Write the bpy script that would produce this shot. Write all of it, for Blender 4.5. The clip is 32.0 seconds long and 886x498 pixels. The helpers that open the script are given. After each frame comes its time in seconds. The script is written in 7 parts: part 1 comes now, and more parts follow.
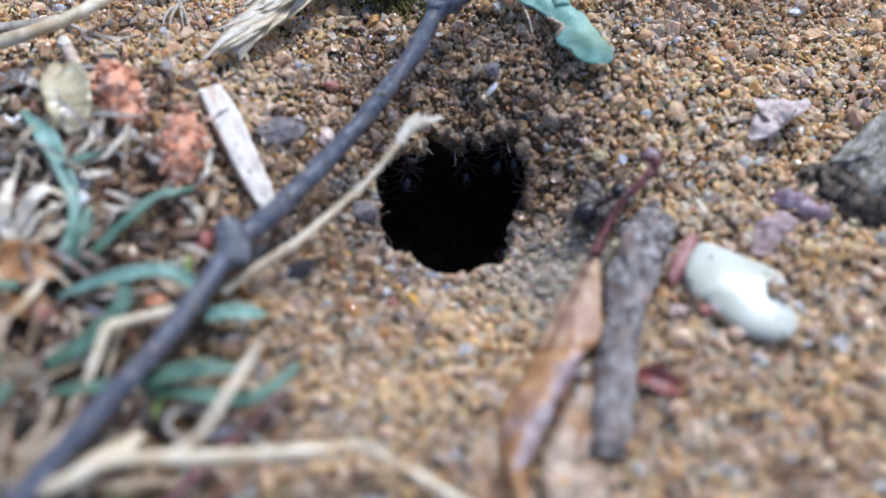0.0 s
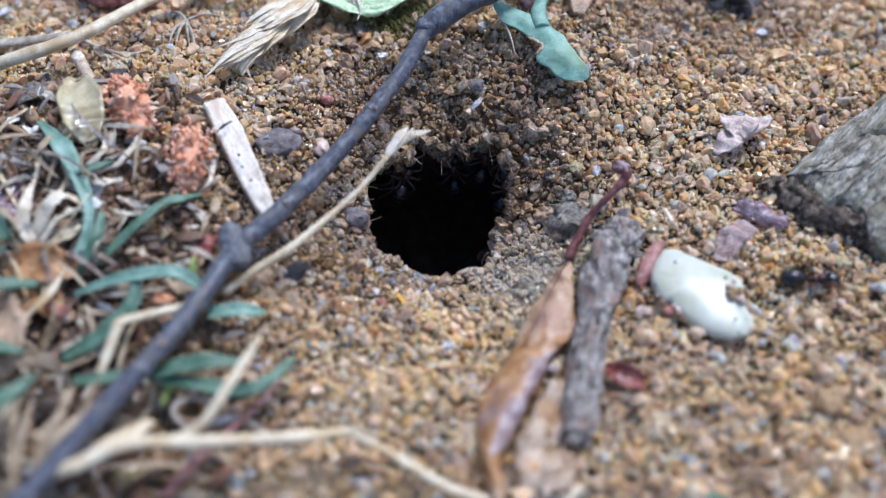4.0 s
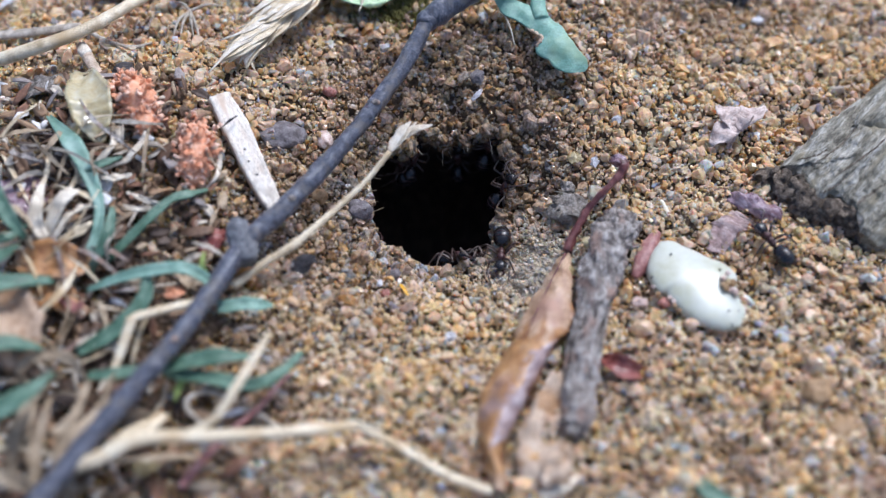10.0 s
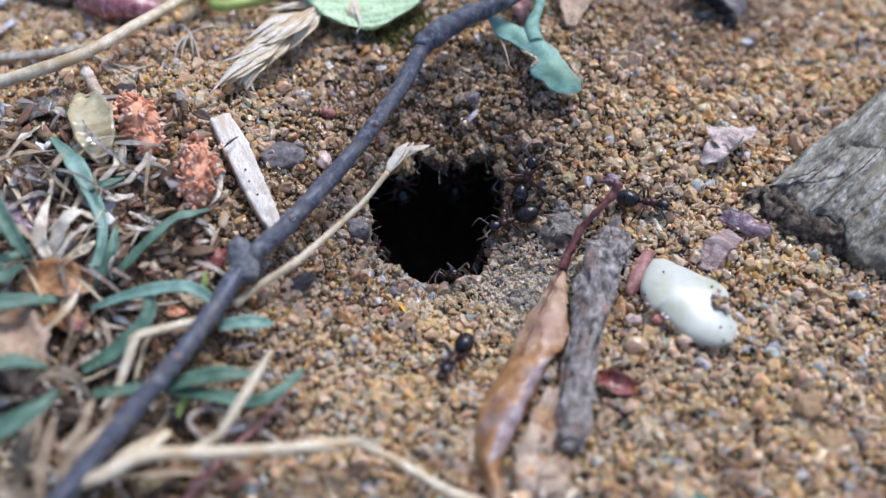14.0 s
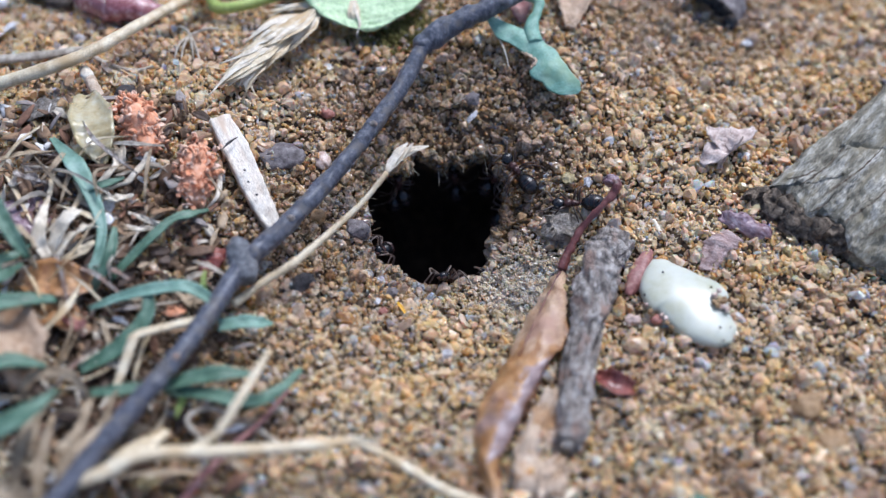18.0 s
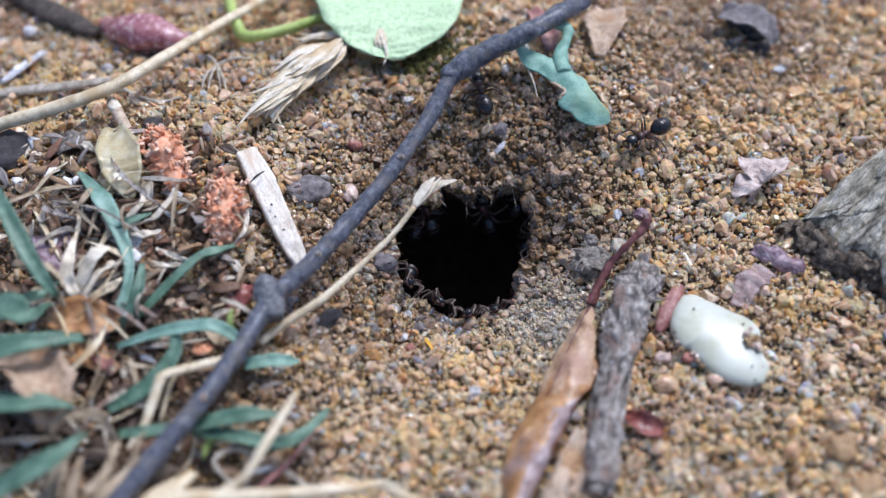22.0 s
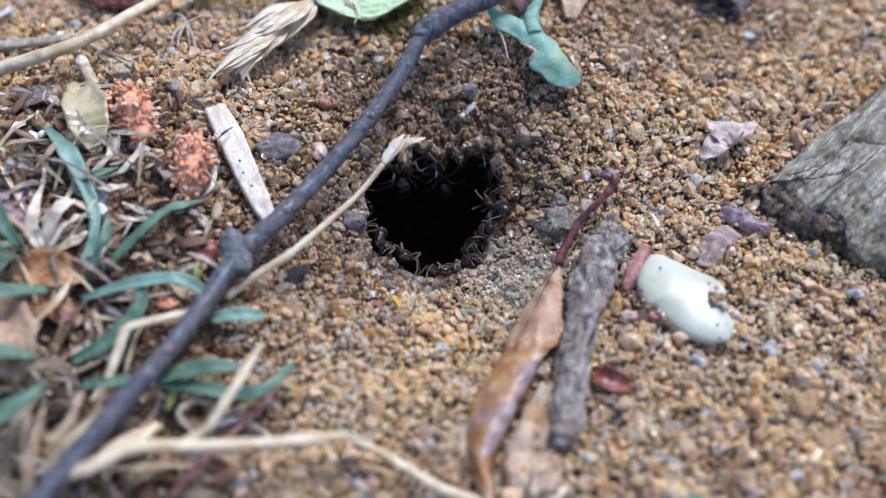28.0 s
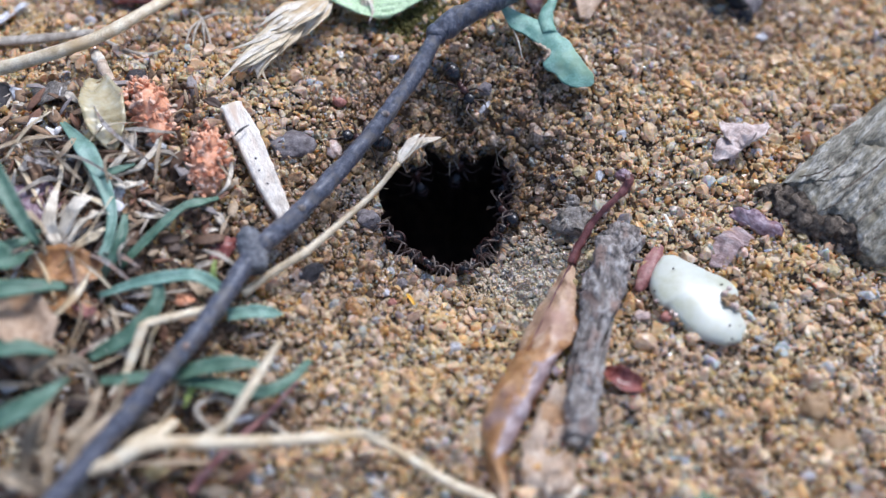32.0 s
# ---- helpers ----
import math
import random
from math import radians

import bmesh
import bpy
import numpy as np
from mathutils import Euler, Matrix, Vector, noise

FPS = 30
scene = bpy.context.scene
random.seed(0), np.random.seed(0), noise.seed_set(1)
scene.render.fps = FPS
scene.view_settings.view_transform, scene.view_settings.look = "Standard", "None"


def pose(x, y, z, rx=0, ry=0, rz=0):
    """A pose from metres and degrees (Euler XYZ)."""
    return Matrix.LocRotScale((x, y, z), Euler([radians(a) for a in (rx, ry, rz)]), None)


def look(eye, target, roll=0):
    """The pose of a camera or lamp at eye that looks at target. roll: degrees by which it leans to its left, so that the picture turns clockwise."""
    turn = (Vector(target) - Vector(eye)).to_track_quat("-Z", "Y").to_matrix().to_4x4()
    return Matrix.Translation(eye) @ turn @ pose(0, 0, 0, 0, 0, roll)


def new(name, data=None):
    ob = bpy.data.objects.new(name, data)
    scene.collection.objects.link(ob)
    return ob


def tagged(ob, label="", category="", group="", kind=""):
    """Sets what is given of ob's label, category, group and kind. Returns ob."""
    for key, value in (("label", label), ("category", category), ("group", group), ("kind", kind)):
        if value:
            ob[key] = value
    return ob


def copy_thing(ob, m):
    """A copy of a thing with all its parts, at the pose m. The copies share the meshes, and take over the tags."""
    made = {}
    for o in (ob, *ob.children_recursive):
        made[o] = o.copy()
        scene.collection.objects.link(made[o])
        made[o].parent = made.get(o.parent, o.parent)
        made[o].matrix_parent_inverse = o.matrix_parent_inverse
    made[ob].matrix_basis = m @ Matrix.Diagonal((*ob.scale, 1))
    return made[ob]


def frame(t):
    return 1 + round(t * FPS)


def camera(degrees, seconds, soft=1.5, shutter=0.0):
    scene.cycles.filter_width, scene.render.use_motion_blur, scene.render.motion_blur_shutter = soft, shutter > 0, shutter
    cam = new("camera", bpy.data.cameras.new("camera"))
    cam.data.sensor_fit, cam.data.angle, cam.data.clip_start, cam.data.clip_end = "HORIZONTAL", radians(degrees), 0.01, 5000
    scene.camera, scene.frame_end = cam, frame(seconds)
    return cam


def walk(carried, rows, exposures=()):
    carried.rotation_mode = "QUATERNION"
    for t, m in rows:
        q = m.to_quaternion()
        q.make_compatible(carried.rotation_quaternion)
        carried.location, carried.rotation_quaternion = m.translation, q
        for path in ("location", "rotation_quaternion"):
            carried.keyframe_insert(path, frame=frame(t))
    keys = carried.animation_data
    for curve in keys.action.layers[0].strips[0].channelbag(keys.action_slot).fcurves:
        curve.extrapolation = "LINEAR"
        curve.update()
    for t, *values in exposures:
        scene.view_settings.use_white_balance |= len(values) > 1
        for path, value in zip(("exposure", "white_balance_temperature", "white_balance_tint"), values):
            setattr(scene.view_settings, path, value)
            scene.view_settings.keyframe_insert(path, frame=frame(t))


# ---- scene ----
# An ant nest in coarse sand, seen from a hand's width. Lengths below are in millimetres; MM turns them into metres.
MM = 0.001

# ---- camera ----
cam = camera(46, 32.0, soft=1.3)
cam.data.dof.use_dof, cam.data.dof.focus_distance, cam.data.dof.aperture_fstop = True, 0.0965, 13.0
PATH = [
    (0.0, (-1.30, -51.79, 64.98), (-1.44, 3.70, -5.88), -0.31),
    (0.5, (-2.10, -51.96, 64.74), (-1.57, 3.38, -6.24), 0.38),
    (1.0, (-2.12, -51.91, 65.63), (-1.91, 3.45, -5.33), 0.23),
    (1.5, (-1.30, -54.34, 69.01), (-1.19, 1.45, -1.61), 0.28),
    (2.0, (-1.49, -55.19, 70.70), (-1.57, 0.77, 0.22), 0.18),
    (2.5, (-0.69, -55.81, 70.09), (-0.77, 0.48, -0.14), 0.33),
    (3.0, (-0.84, -55.60, 69.99), (-0.72, 0.51, -0.37), 0.52),
    (3.5, (-0.57, -55.76, 69.82), (-0.35, 0.18, -0.68), 0.50),
    (5.5, (0.05, -53.73, 75.33), (-0.83, -0.94, 2.44), -0.80),
    (6.0, (-0.00, -54.28, 74.67), (-0.00, -1.41, 1.83), 0.02),
    (6.5, (-0.21, -54.21, 74.51), (0.03, -1.89, 1.29), 0.31),
    (7.0, (-0.14, -54.23, 74.15), (0.06, -1.93, 0.90), 0.35),
    (7.5, (-0.44, -54.30, 74.45), (-0.59, -2.05, 1.17), 0.06),
    (8.0, (-0.44, -54.13, 74.24), (-0.51, -2.21, 0.74), 0.08),
    (8.5, (-0.31, -54.21, 74.60), (-0.57, -2.34, 1.05), -0.00),
    (9.0, (-0.22, -54.26, 74.56), (0.10, -2.43, 0.99), 0.43),
    (9.5, (-0.55, -54.13, 74.68), (-0.26, -2.20, 1.17), 0.37),
    (10.0, (-0.75, -54.00, 74.71), (-0.37, -2.16, 1.14), 0.40),
    (10.5, (-1.28, -54.17, 75.16), (-1.15, -2.02, 1.81), 0.21),
    (11.0, (-1.12, -54.45, 75.53), (-0.81, -2.13, 2.30), 0.38),
    (11.5, (-1.42, -54.33, 75.92), (-0.85, -2.09, 2.63), 0.65),
    (12.0, (-0.99, -54.66, 75.46), (-0.31, -2.03, 2.46), 0.68),
    (12.5, (-1.64, -54.53, 76.48), (-0.66, -1.85, 3.51), 0.82),
    (13.0, (-1.18, -54.67, 76.48), (-0.40, -1.92, 3.56), 0.68),
    (13.5, (-1.41, -54.57, 76.22), (-0.25, -1.86, 3.29), 1.02),
    (14.0, (-1.37, -54.69, 76.27), (-0.16, -1.84, 3.43), 1.00),
    (14.5, (-1.21, -54.72, 76.39), (-0.25, -1.79, 3.60), 0.72),
    (16.5, (-1.41, -54.96, 76.50), (-0.44, -1.39, 4.18), 0.78),
    (17.0, (-1.47, -55.15, 76.37), (-0.49, -1.50, 4.12), 0.72),
    (17.5, (-1.28, -55.04, 76.37), (-0.47, -1.70, 3.89), 0.59),
    (18.0, (-1.00, -55.18, 75.87), (-0.08, -1.81, 3.41), 0.74),
    (18.5, (-1.40, -55.16, 75.49), (-0.35, -1.65, 3.13), 0.79),
    (19.0, (-0.99, -55.32, 75.63), (-0.11, -1.78, 3.29), 0.64),
    (19.5, (-1.13, -55.13, 75.22), (-0.16, -1.64, 2.84), 0.73),
    (20.0, (-1.58, -55.13, 75.59), (-0.62, -1.59, 3.25), 0.71),
    (20.5, (-2.02, -53.84, 77.15), (-1.89, -0.56, 4.62), 0.01),
    (21.0, (-0.26, -53.00, 78.30), (-0.86, -0.29, 5.35), -0.71),
    (21.5, (-1.55, -51.89, 77.79), (-2.33, 0.86, 4.88), -0.75),
    (22.0, (-1.04, -51.75, 77.43), (-2.46, 1.16, 4.63), -1.27),
    (22.5, (-0.50, -51.92, 76.36), (-1.59, 0.89, 3.49), -1.14),
    (23.0, (-1.06, -51.87, 76.18), (-2.39, 0.68, 3.12), -1.19),
    (23.5, (-0.99, -51.88, 75.68), (-1.70, 0.48, 2.48), -0.64),
    (24.0, (-0.16, -52.06, 76.17), (-1.06, 0.10, 2.82), -0.59),
    (24.5, (-2.36, -49.68, 72.38), (-2.01, 2.13, -1.22), 0.82),
    (25.0, (-2.00, -49.86, 74.47), (-2.36, 1.72, 0.71), 0.28),
    (25.5, (-1.10, -52.94, 77.27), (-0.78, -0.42, 4.18), 0.80),
    (27.5, (-0.78, -53.53, 75.97), (-0.30, -1.41, 2.60), 0.96),
    (28.0, (-0.25, -54.03, 75.78), (0.30, -1.82, 2.47), 0.99),
    (28.5, (-0.61, -53.69, 75.24), (0.11, -1.82, 1.70), 1.14),
    (29.0, (-0.93, -53.63, 75.50), (-0.30, -1.82, 1.91), 1.10),
    (29.5, (-0.96, -53.62, 75.20), (-0.14, -1.84, 1.59), 1.40),
    (30.0, (-1.11, -53.82, 76.12), (-0.61, -1.98, 2.55), 1.14),
    (30.5, (-1.09, -53.69, 75.50), (-0.44, -1.86, 1.93), 1.43),
    (31.0, (-1.45, -53.62, 76.01), (-0.75, -1.92, 2.35), 1.51),
    (31.5, (-1.38, -53.68, 76.04), (-0.63, -1.97, 2.38), 1.61),
    (32.0, (-1.74, -53.85, 76.57), (-0.97, -2.21, 2.86), 1.66),
]
walk(cam, [(t, look([v * MM for v in eye], [v * MM for v in target], roll)) for t, eye, target, roll in PATH], exposures=[(0.0, 0.66, 5400, 12), (3.0, 0.62, 5400, 12), (9.0, 0.61, 5550, 13), (13.0, 0.55, 5600, 13), (14.2, 0.50, 5600, 14), (17.0, 0.53, 5500, 11), (19.0, 0.57, 5600, 13), (32.0, 0.60, 5600, 13)])

# ---- light: bright open shade under a pale sky ----
world = bpy.data.worlds.new("sky")
scene.world = world
world.use_nodes = True
sky = world.node_tree.nodes.new("ShaderNodeTexSky")
sky.sky_type, sky.sun_disc = "NISHITA", False
sky.sun_elevation, sky.sun_rotation = radians(58), radians(35)
sky.air_density, sky.dust_density = 1.0, 3.0
background = world.node_tree.nodes["Background"]
background.inputs[1].default_value = 0.107
world.node_tree.links.new(sky.outputs[0], background.inputs[0])
sun = new("sun", bpy.data.lights.new("sun", "SUN"))
sun.data.energy, sun.data.angle, sun.data.color = 1.85, radians(20), (1.0, 0.96, 0.9)
sun.matrix_world = look((0.35, 0.55, 1.0), (0, 0, 0))


# ---- materials ----
def node_material(name):
    m = bpy.data.materials.new(name)
    m.use_nodes = True
    nodes, links = m.node_tree.nodes, m.node_tree.links
    return m, nodes, links, nodes["Principled BSDF"]


def ramp(nodes, links, source, stops, constant=False):
    r = nodes.new("ShaderNodeValToRGB")
    r.color_ramp.interpolation = "CONSTANT" if constant else "LINEAR"
    while len(r.color_ramp.elements) < len(stops):
        r.color_ramp.elements.new(0.5)
    for e, (p, c) in zip(r.color_ramp.elements, stops):
        e.position, e.color = p, (*c, 1)
    links.new(source, r.inputs[0])
    return r.outputs[0]


def noise_node(nodes, links, coords, size, detail=3.0, rough=0.6, stretch=(1, 1, 1)):
    """Noise whose features are about size millimetres across."""
    mp = nodes.new("ShaderNodeMapping")
    mp.inputs["Scale"].default_value = stretch
    links.new(coords, mp.inputs[0])
    n = nodes.new("ShaderNodeTexNoise")
    n.inputs["Scale"].default_value = 1 / (size * MM)
    n.inputs["Detail"].default_value, n.inputs["Roughness"].default_value = detail, rough
    links.new(mp.outputs[0], n.inputs["Vector"])
    return n.outputs["Fac"]


def mix_colour(nodes, links, fac, a, b, mode="MIX"):
    m = nodes.new("ShaderNodeMix")
    m.data_type, m.blend_type = "RGBA", mode
    for socket, v in ((m.inputs[0], fac), (m.inputs[6], a), (m.inputs[7], b)):
        if isinstance(v, (int, float)):
            socket.default_value = v
        elif isinstance(v, tuple):
            socket.default_value = (*v, 1)
        else:
            links.new(v, socket)
    return m.outputs[2]


def surface(name, dark, mid, light, size=1.0, fine=0.12, rough=0.6, bump=0.25, stretch=(1, 1, 1), spec=0.5, stain=None, coat=0.0, sss=0.0, through_light=0.0, speckle=0.5, grain_turn=None, draw=0.13, relief=0.12):
    """A natural surface: three tones in patches of size mm, grain of fine mm with relief, and stains in a fourth tone."""
    m, nodes, links, p = node_material(name)
    coords = nodes.new("ShaderNodeTexCoord").outputs["Object"]
    if grain_turn is not None:
        turned = nodes.new("ShaderNodeMapping")
        turned.inputs["Rotation"].default_value = (0, 0, radians(grain_turn))
        links.new(coords, turned.inputs[0])
        drawn = nodes.new("ShaderNodeMapping")
        drawn.inputs["Scale"].default_value = (draw, 1, 1)
        links.new(turned.outputs[0], drawn.inputs[0])
        coords = drawn.outputs[0]
    coarse = noise_node(nodes, links, coords, size, 4, 0.65, stretch)
    grain = noise_node(nodes, links, coords, fine, 3, 0.7, stretch)
    colour = ramp(nodes, links, coarse, [(0.32, dark), (0.5, mid), (0.68, light)])
    speck = ramp(nodes, links, grain, [(0.3, (1 - speckle,) * 3), (0.55, (1, 1, 1)), (0.75, (1 + speckle * 0.4,) * 3)])
    colour = mix_colour(nodes, links, 0.7, colour, speck, "MULTIPLY")
    if stain:
        patches = ramp(nodes, links, noise_node(nodes, links, coords, size * 2.3, 2, 0.5), [(0.52, (0, 0, 0)), (0.66, (1, 1, 1))])
        colour = mix_colour(nodes, links, patches, colour, stain)
    links.new(colour, p.inputs["Base Color"])
    links.new(ramp(nodes, links, coarse, [(0.3, (rough * 0.75,) * 3), (0.7, (min(1, rough * 1.2),) * 3)]), p.inputs["Roughness"])
    p.inputs["Specular IOR Level"].default_value = spec
    p.inputs["Coat Weight"].default_value, p.inputs["Coat Roughness"].default_value = coat, 0.2
    if sss:
        p.inputs["Subsurface Weight"].default_value, p.inputs["Subsurface Scale"].default_value = sss, 0.0008
        p.inputs["Subsurface Radius"].default_value = (1.0, 0.8, 0.6)
    if through_light:
        p.inputs["Transmission Weight"].default_value = through_light
    b = nodes.new("ShaderNodeBump")
    b.inputs["Strength"].default_value, b.inputs["Distance"].default_value = bump, relief * MM
    links.new(grain, b.inputs["Height"])
    links.new(b.outputs[0], p.inputs["Normal"])
    return m


def crumb_material():
    """Bits of many plants: each island its own brown, tan, grey or white."""
    m, nodes, links, p = node_material("mixed_leaf_crumbs")
    coords = nodes.new("ShaderNodeTexCoord").outputs["Object"]
    each = nodes.new("ShaderNodeNewGeometry").outputs["Random Per Island"]
    tone = ramp(nodes, links, each, [(0.0, (0.16, 0.09, 0.05)), (0.2, (0.32, 0.2, 0.11)), (0.38, (0.1, 0.065, 0.045)), (0.52, (0.45, 0.34, 0.22)), (0.66, (0.24, 0.12, 0.07)), (0.78, (0.66, 0.58, 0.46)), (0.88, (0.3, 0.26, 0.24)), (0.95, (0.78, 0.76, 0.74))], True)
    grain = noise_node(nodes, links, coords, 0.3, 4, 0.7)
    links.new(mix_colour(nodes, links, 0.8, tone, ramp(nodes, links, grain, [(0.3, (0.5,) * 3), (0.55, (1, 1, 1)), (0.75, (1.15,) * 3)]), "MULTIPLY"), p.inputs["Base Color"])
    p.inputs["Roughness"].default_value = 0.6
    b = nodes.new("ShaderNodeBump")
    b.inputs["Strength"].default_value, b.inputs["Distance"].default_value = 0.6, 0.0001
    links.new(grain, b.inputs["Height"])
    links.new(b.outputs[0], p.inputs["Normal"])
    return m


def sand_material(name, wetness=1.0):
    """Quartz sand: each grain its own tone, glassy; damp and darker in the crumbly soil round the nest, shaded by
    colour at the back.
    """
    m, nodes, links, p = node_material(name)
    coords = nodes.new("ShaderNodeTexCoord").outputs["Object"]
    each = nodes.new("ShaderNodeNewGeometry").outputs["Random Per Island"]
    tone = ramp(nodes, links, each, [
        (0.0, (0.74, 0.500, 0.26)), (0.11, (0.70, 0.500, 0.31)), (0.24, (0.75, 0.551, 0.35)), (0.38, (0.67, 0.469, 0.29)),
        (0.47, (0.75, 0.500, 0.24)), (0.56, (0.72, 0.541, 0.38)), (0.66, (0.76, 0.592, 0.42)), (0.76, (0.64, 0.479, 0.35)),
        (0.84, (0.55, 0.377, 0.24)), (0.88, (0.78, 0.694, 0.57)), (0.92, (0.76, 0.439, 0.17)), (0.945, (0.85, 0.847, 0.82)),
        (0.98, (0.63, 0.571, 0.55))], True)
    inner = noise_node(nodes, links, coords, 0.35, 3, 0.65)
    tone = mix_colour(nodes, links, 0.8, tone, ramp(nodes, links, inner, [(0.3, (0.72, 0.66, 0.6)), (0.5, (1, 1, 1)), (0.72, (1.12, 1.12, 1.12))]), "MULTIPLY")
    patch = noise_node(nodes, links, coords, 6.0, 3, 0.6)
    tone = mix_colour(nodes, links, 1.0, tone, ramp(nodes, links, patch, [(0.34, (1.06, 0.98, 0.86)), (0.5, (1, 1, 1)), (0.58, (0.88, 0.86, 0.88)), (0.7, (0.62, 0.58, 0.6))]), "MULTIPLY")
    # ragged dark patches: damp soil behind and beside the mouth, darker grains under the litter
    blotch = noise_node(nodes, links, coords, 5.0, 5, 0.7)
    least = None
    # the patch by the stone at the back is shade painted into the grains
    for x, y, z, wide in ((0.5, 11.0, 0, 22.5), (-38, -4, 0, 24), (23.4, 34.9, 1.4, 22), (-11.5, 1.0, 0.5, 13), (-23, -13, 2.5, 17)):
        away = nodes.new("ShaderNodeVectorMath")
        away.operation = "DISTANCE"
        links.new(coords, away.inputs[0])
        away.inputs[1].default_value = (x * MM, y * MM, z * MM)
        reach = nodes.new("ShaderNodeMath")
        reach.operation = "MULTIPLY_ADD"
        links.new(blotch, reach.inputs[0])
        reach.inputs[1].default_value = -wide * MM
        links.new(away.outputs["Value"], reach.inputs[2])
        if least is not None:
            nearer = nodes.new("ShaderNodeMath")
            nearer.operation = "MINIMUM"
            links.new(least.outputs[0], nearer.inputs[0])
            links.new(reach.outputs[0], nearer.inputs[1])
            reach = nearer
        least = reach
    damp_shade = ramp(nodes, links, least.outputs[0], [(0.0, (0.62, 0.62, 0.62)), (0.006, (0.0, 0.0, 0.0))])
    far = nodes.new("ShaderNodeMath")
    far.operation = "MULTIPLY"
    links.new(damp_shade, far.inputs[0])
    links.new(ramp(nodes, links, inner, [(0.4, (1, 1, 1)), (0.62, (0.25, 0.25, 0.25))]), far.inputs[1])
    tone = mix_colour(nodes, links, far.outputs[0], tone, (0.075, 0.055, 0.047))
    # crumbling soil of the mouth's back and side walls, recess shade put into its colour
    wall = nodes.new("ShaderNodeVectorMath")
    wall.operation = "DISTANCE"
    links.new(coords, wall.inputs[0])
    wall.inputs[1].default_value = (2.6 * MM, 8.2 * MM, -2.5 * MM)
    soil_shade = nodes.new("ShaderNodeMath")
    soil_shade.operation = "MULTIPLY_ADD"
    links.new(noise_node(nodes, links, coords, 1.6, 4, 0.7), soil_shade.inputs[0])
    soil_shade.inputs[1].default_value = -6 * MM
    links.new(wall.outputs["Value"], soil_shade.inputs[2])
    tone = mix_colour(nodes, links, ramp(nodes, links, soil_shade.outputs[0], [(0.0020, (0.8,) * 3), (0.0048, (0, 0, 0))]), tone, (0.045, 0.031, 0.024))
    # dry pale dust on the trodden patch before the mouth
    dust = nodes.new("ShaderNodeVectorMath")
    dust.operation = "DISTANCE"
    links.new(coords, dust.inputs[0])
    dust.inputs[1].default_value = (8.5 * MM, -1.5 * MM, -3.5 * MM)
    spread = nodes.new("ShaderNodeMath")
    spread.operation = "MULTIPLY_ADD"
    links.new(blotch, spread.inputs[0])
    spread.inputs[1].default_value = -9 * MM
    links.new(dust.outputs["Value"], spread.inputs[2])
    tone = mix_colour(nodes, links, ramp(nodes, links, spread.outputs[0], [(0.0, (0.65,) * 3), (0.0025, (0, 0, 0))]), tone, (0.72, 0.575, 0.45))
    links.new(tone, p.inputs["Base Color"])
    links.new(ramp(nodes, links, each, [(0.0, (0.05,) * 3), (0.4, (0.16,) * 3), (0.7, (0.07,) * 3), (1.0, (0.04,) * 3)]), p.inputs["Roughness"])
    p.inputs["Specular IOR Level"].default_value = 0.5
    links.new(ramp(nodes, links, each, [(0.0, (0.1,) * 3), (0.38, (0.0,) * 3), (0.47, (0.15,) * 3), (0.76, (0.0,) * 3), (0.88, (0.4,) * 3)], True), p.inputs["Transmission Weight"])
    p.inputs["Subsurface Weight"].default_value, p.inputs["Subsurface Scale"].default_value = 0.9, 0.00045
    p.inputs["Subsurface Radius"].default_value = (1.0, 0.66, 0.38)
    p.inputs["IOR"].default_value = 1.54
    b = nodes.new("ShaderNodeBump")
    b.inputs["Strength"].default_value, b.inputs["Distance"].default_value = 0.3, 0.00012
    links.new(noise_node(nodes, links, coords, 0.14, 3, 0.65), b.inputs["Height"])
    links.new(b.outputs[0], p.inputs["Normal"])
    return m


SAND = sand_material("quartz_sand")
BED = surface("fine_packed_sand", (0.035, 0.021, 0.012), (0.085, 0.053, 0.029), (0.17, 0.11, 0.06), 1.0, 0.3, 0.85, 0.8, spec=0.3)
# damp soil of the shaft, with the hole's shade put into its colour
SHADED_SOIL = surface("damp_sandy_soil", (0.02, 0.013, 0.010), (0.045, 0.03, 0.022), (0.09, 0.06, 0.042), 1.2, 0.25, 0.85, 0.6, spec=0.2)
BARK = surface("blue_grey_twig_bark", (0.04, 0.044, 0.062), (0.09, 0.099, 0.135), (0.22, 0.23, 0.268), 0.55, 0.14, 0.4, 0.8, stretch=(1, 1, 0.45), stain=(0.13, 0.122, 0.122), relief=0.2, speckle=0.65, coat=0.2)
TWIG = surface("weathered_twig_bark", (0.09, 0.072, 0.06), (0.36, 0.315, 0.28), (0.68, 0.64, 0.59), 0.55, 0.17, 0.8, 1.0, stain=(0.34, 0.23, 0.18), grain_turn=100, draw=0.42, relief=0.35, speckle=0.8)
STUB = surface("pale_grey_stub_bark", (0.07, 0.075, 0.085), (0.17, 0.175, 0.19), (0.32, 0.325, 0.335), 0.6, 0.15, 0.7, 0.8, relief=0.2)
DARKBARK = surface("dark_brown_bark", (0.035, 0.026, 0.02), (0.1, 0.077, 0.062), (0.22, 0.18, 0.15), 0.5, 0.16, 0.8, 1.0, relief=0.3, speckle=0.7)
PITH = surface("pale_twig_pith", (0.3, 0.24, 0.18), (0.55, 0.48, 0.4), (0.7, 0.65, 0.58), 0.3, 0.1, 0.8, 0.5)
STRAW = surface("dry_straw", (0.5, 0.38, 0.22), (0.74, 0.62, 0.42), (0.85, 0.77, 0.58), 1.6, 0.12, 0.45, 0.3, stain=(0.54, 0.39, 0.21))
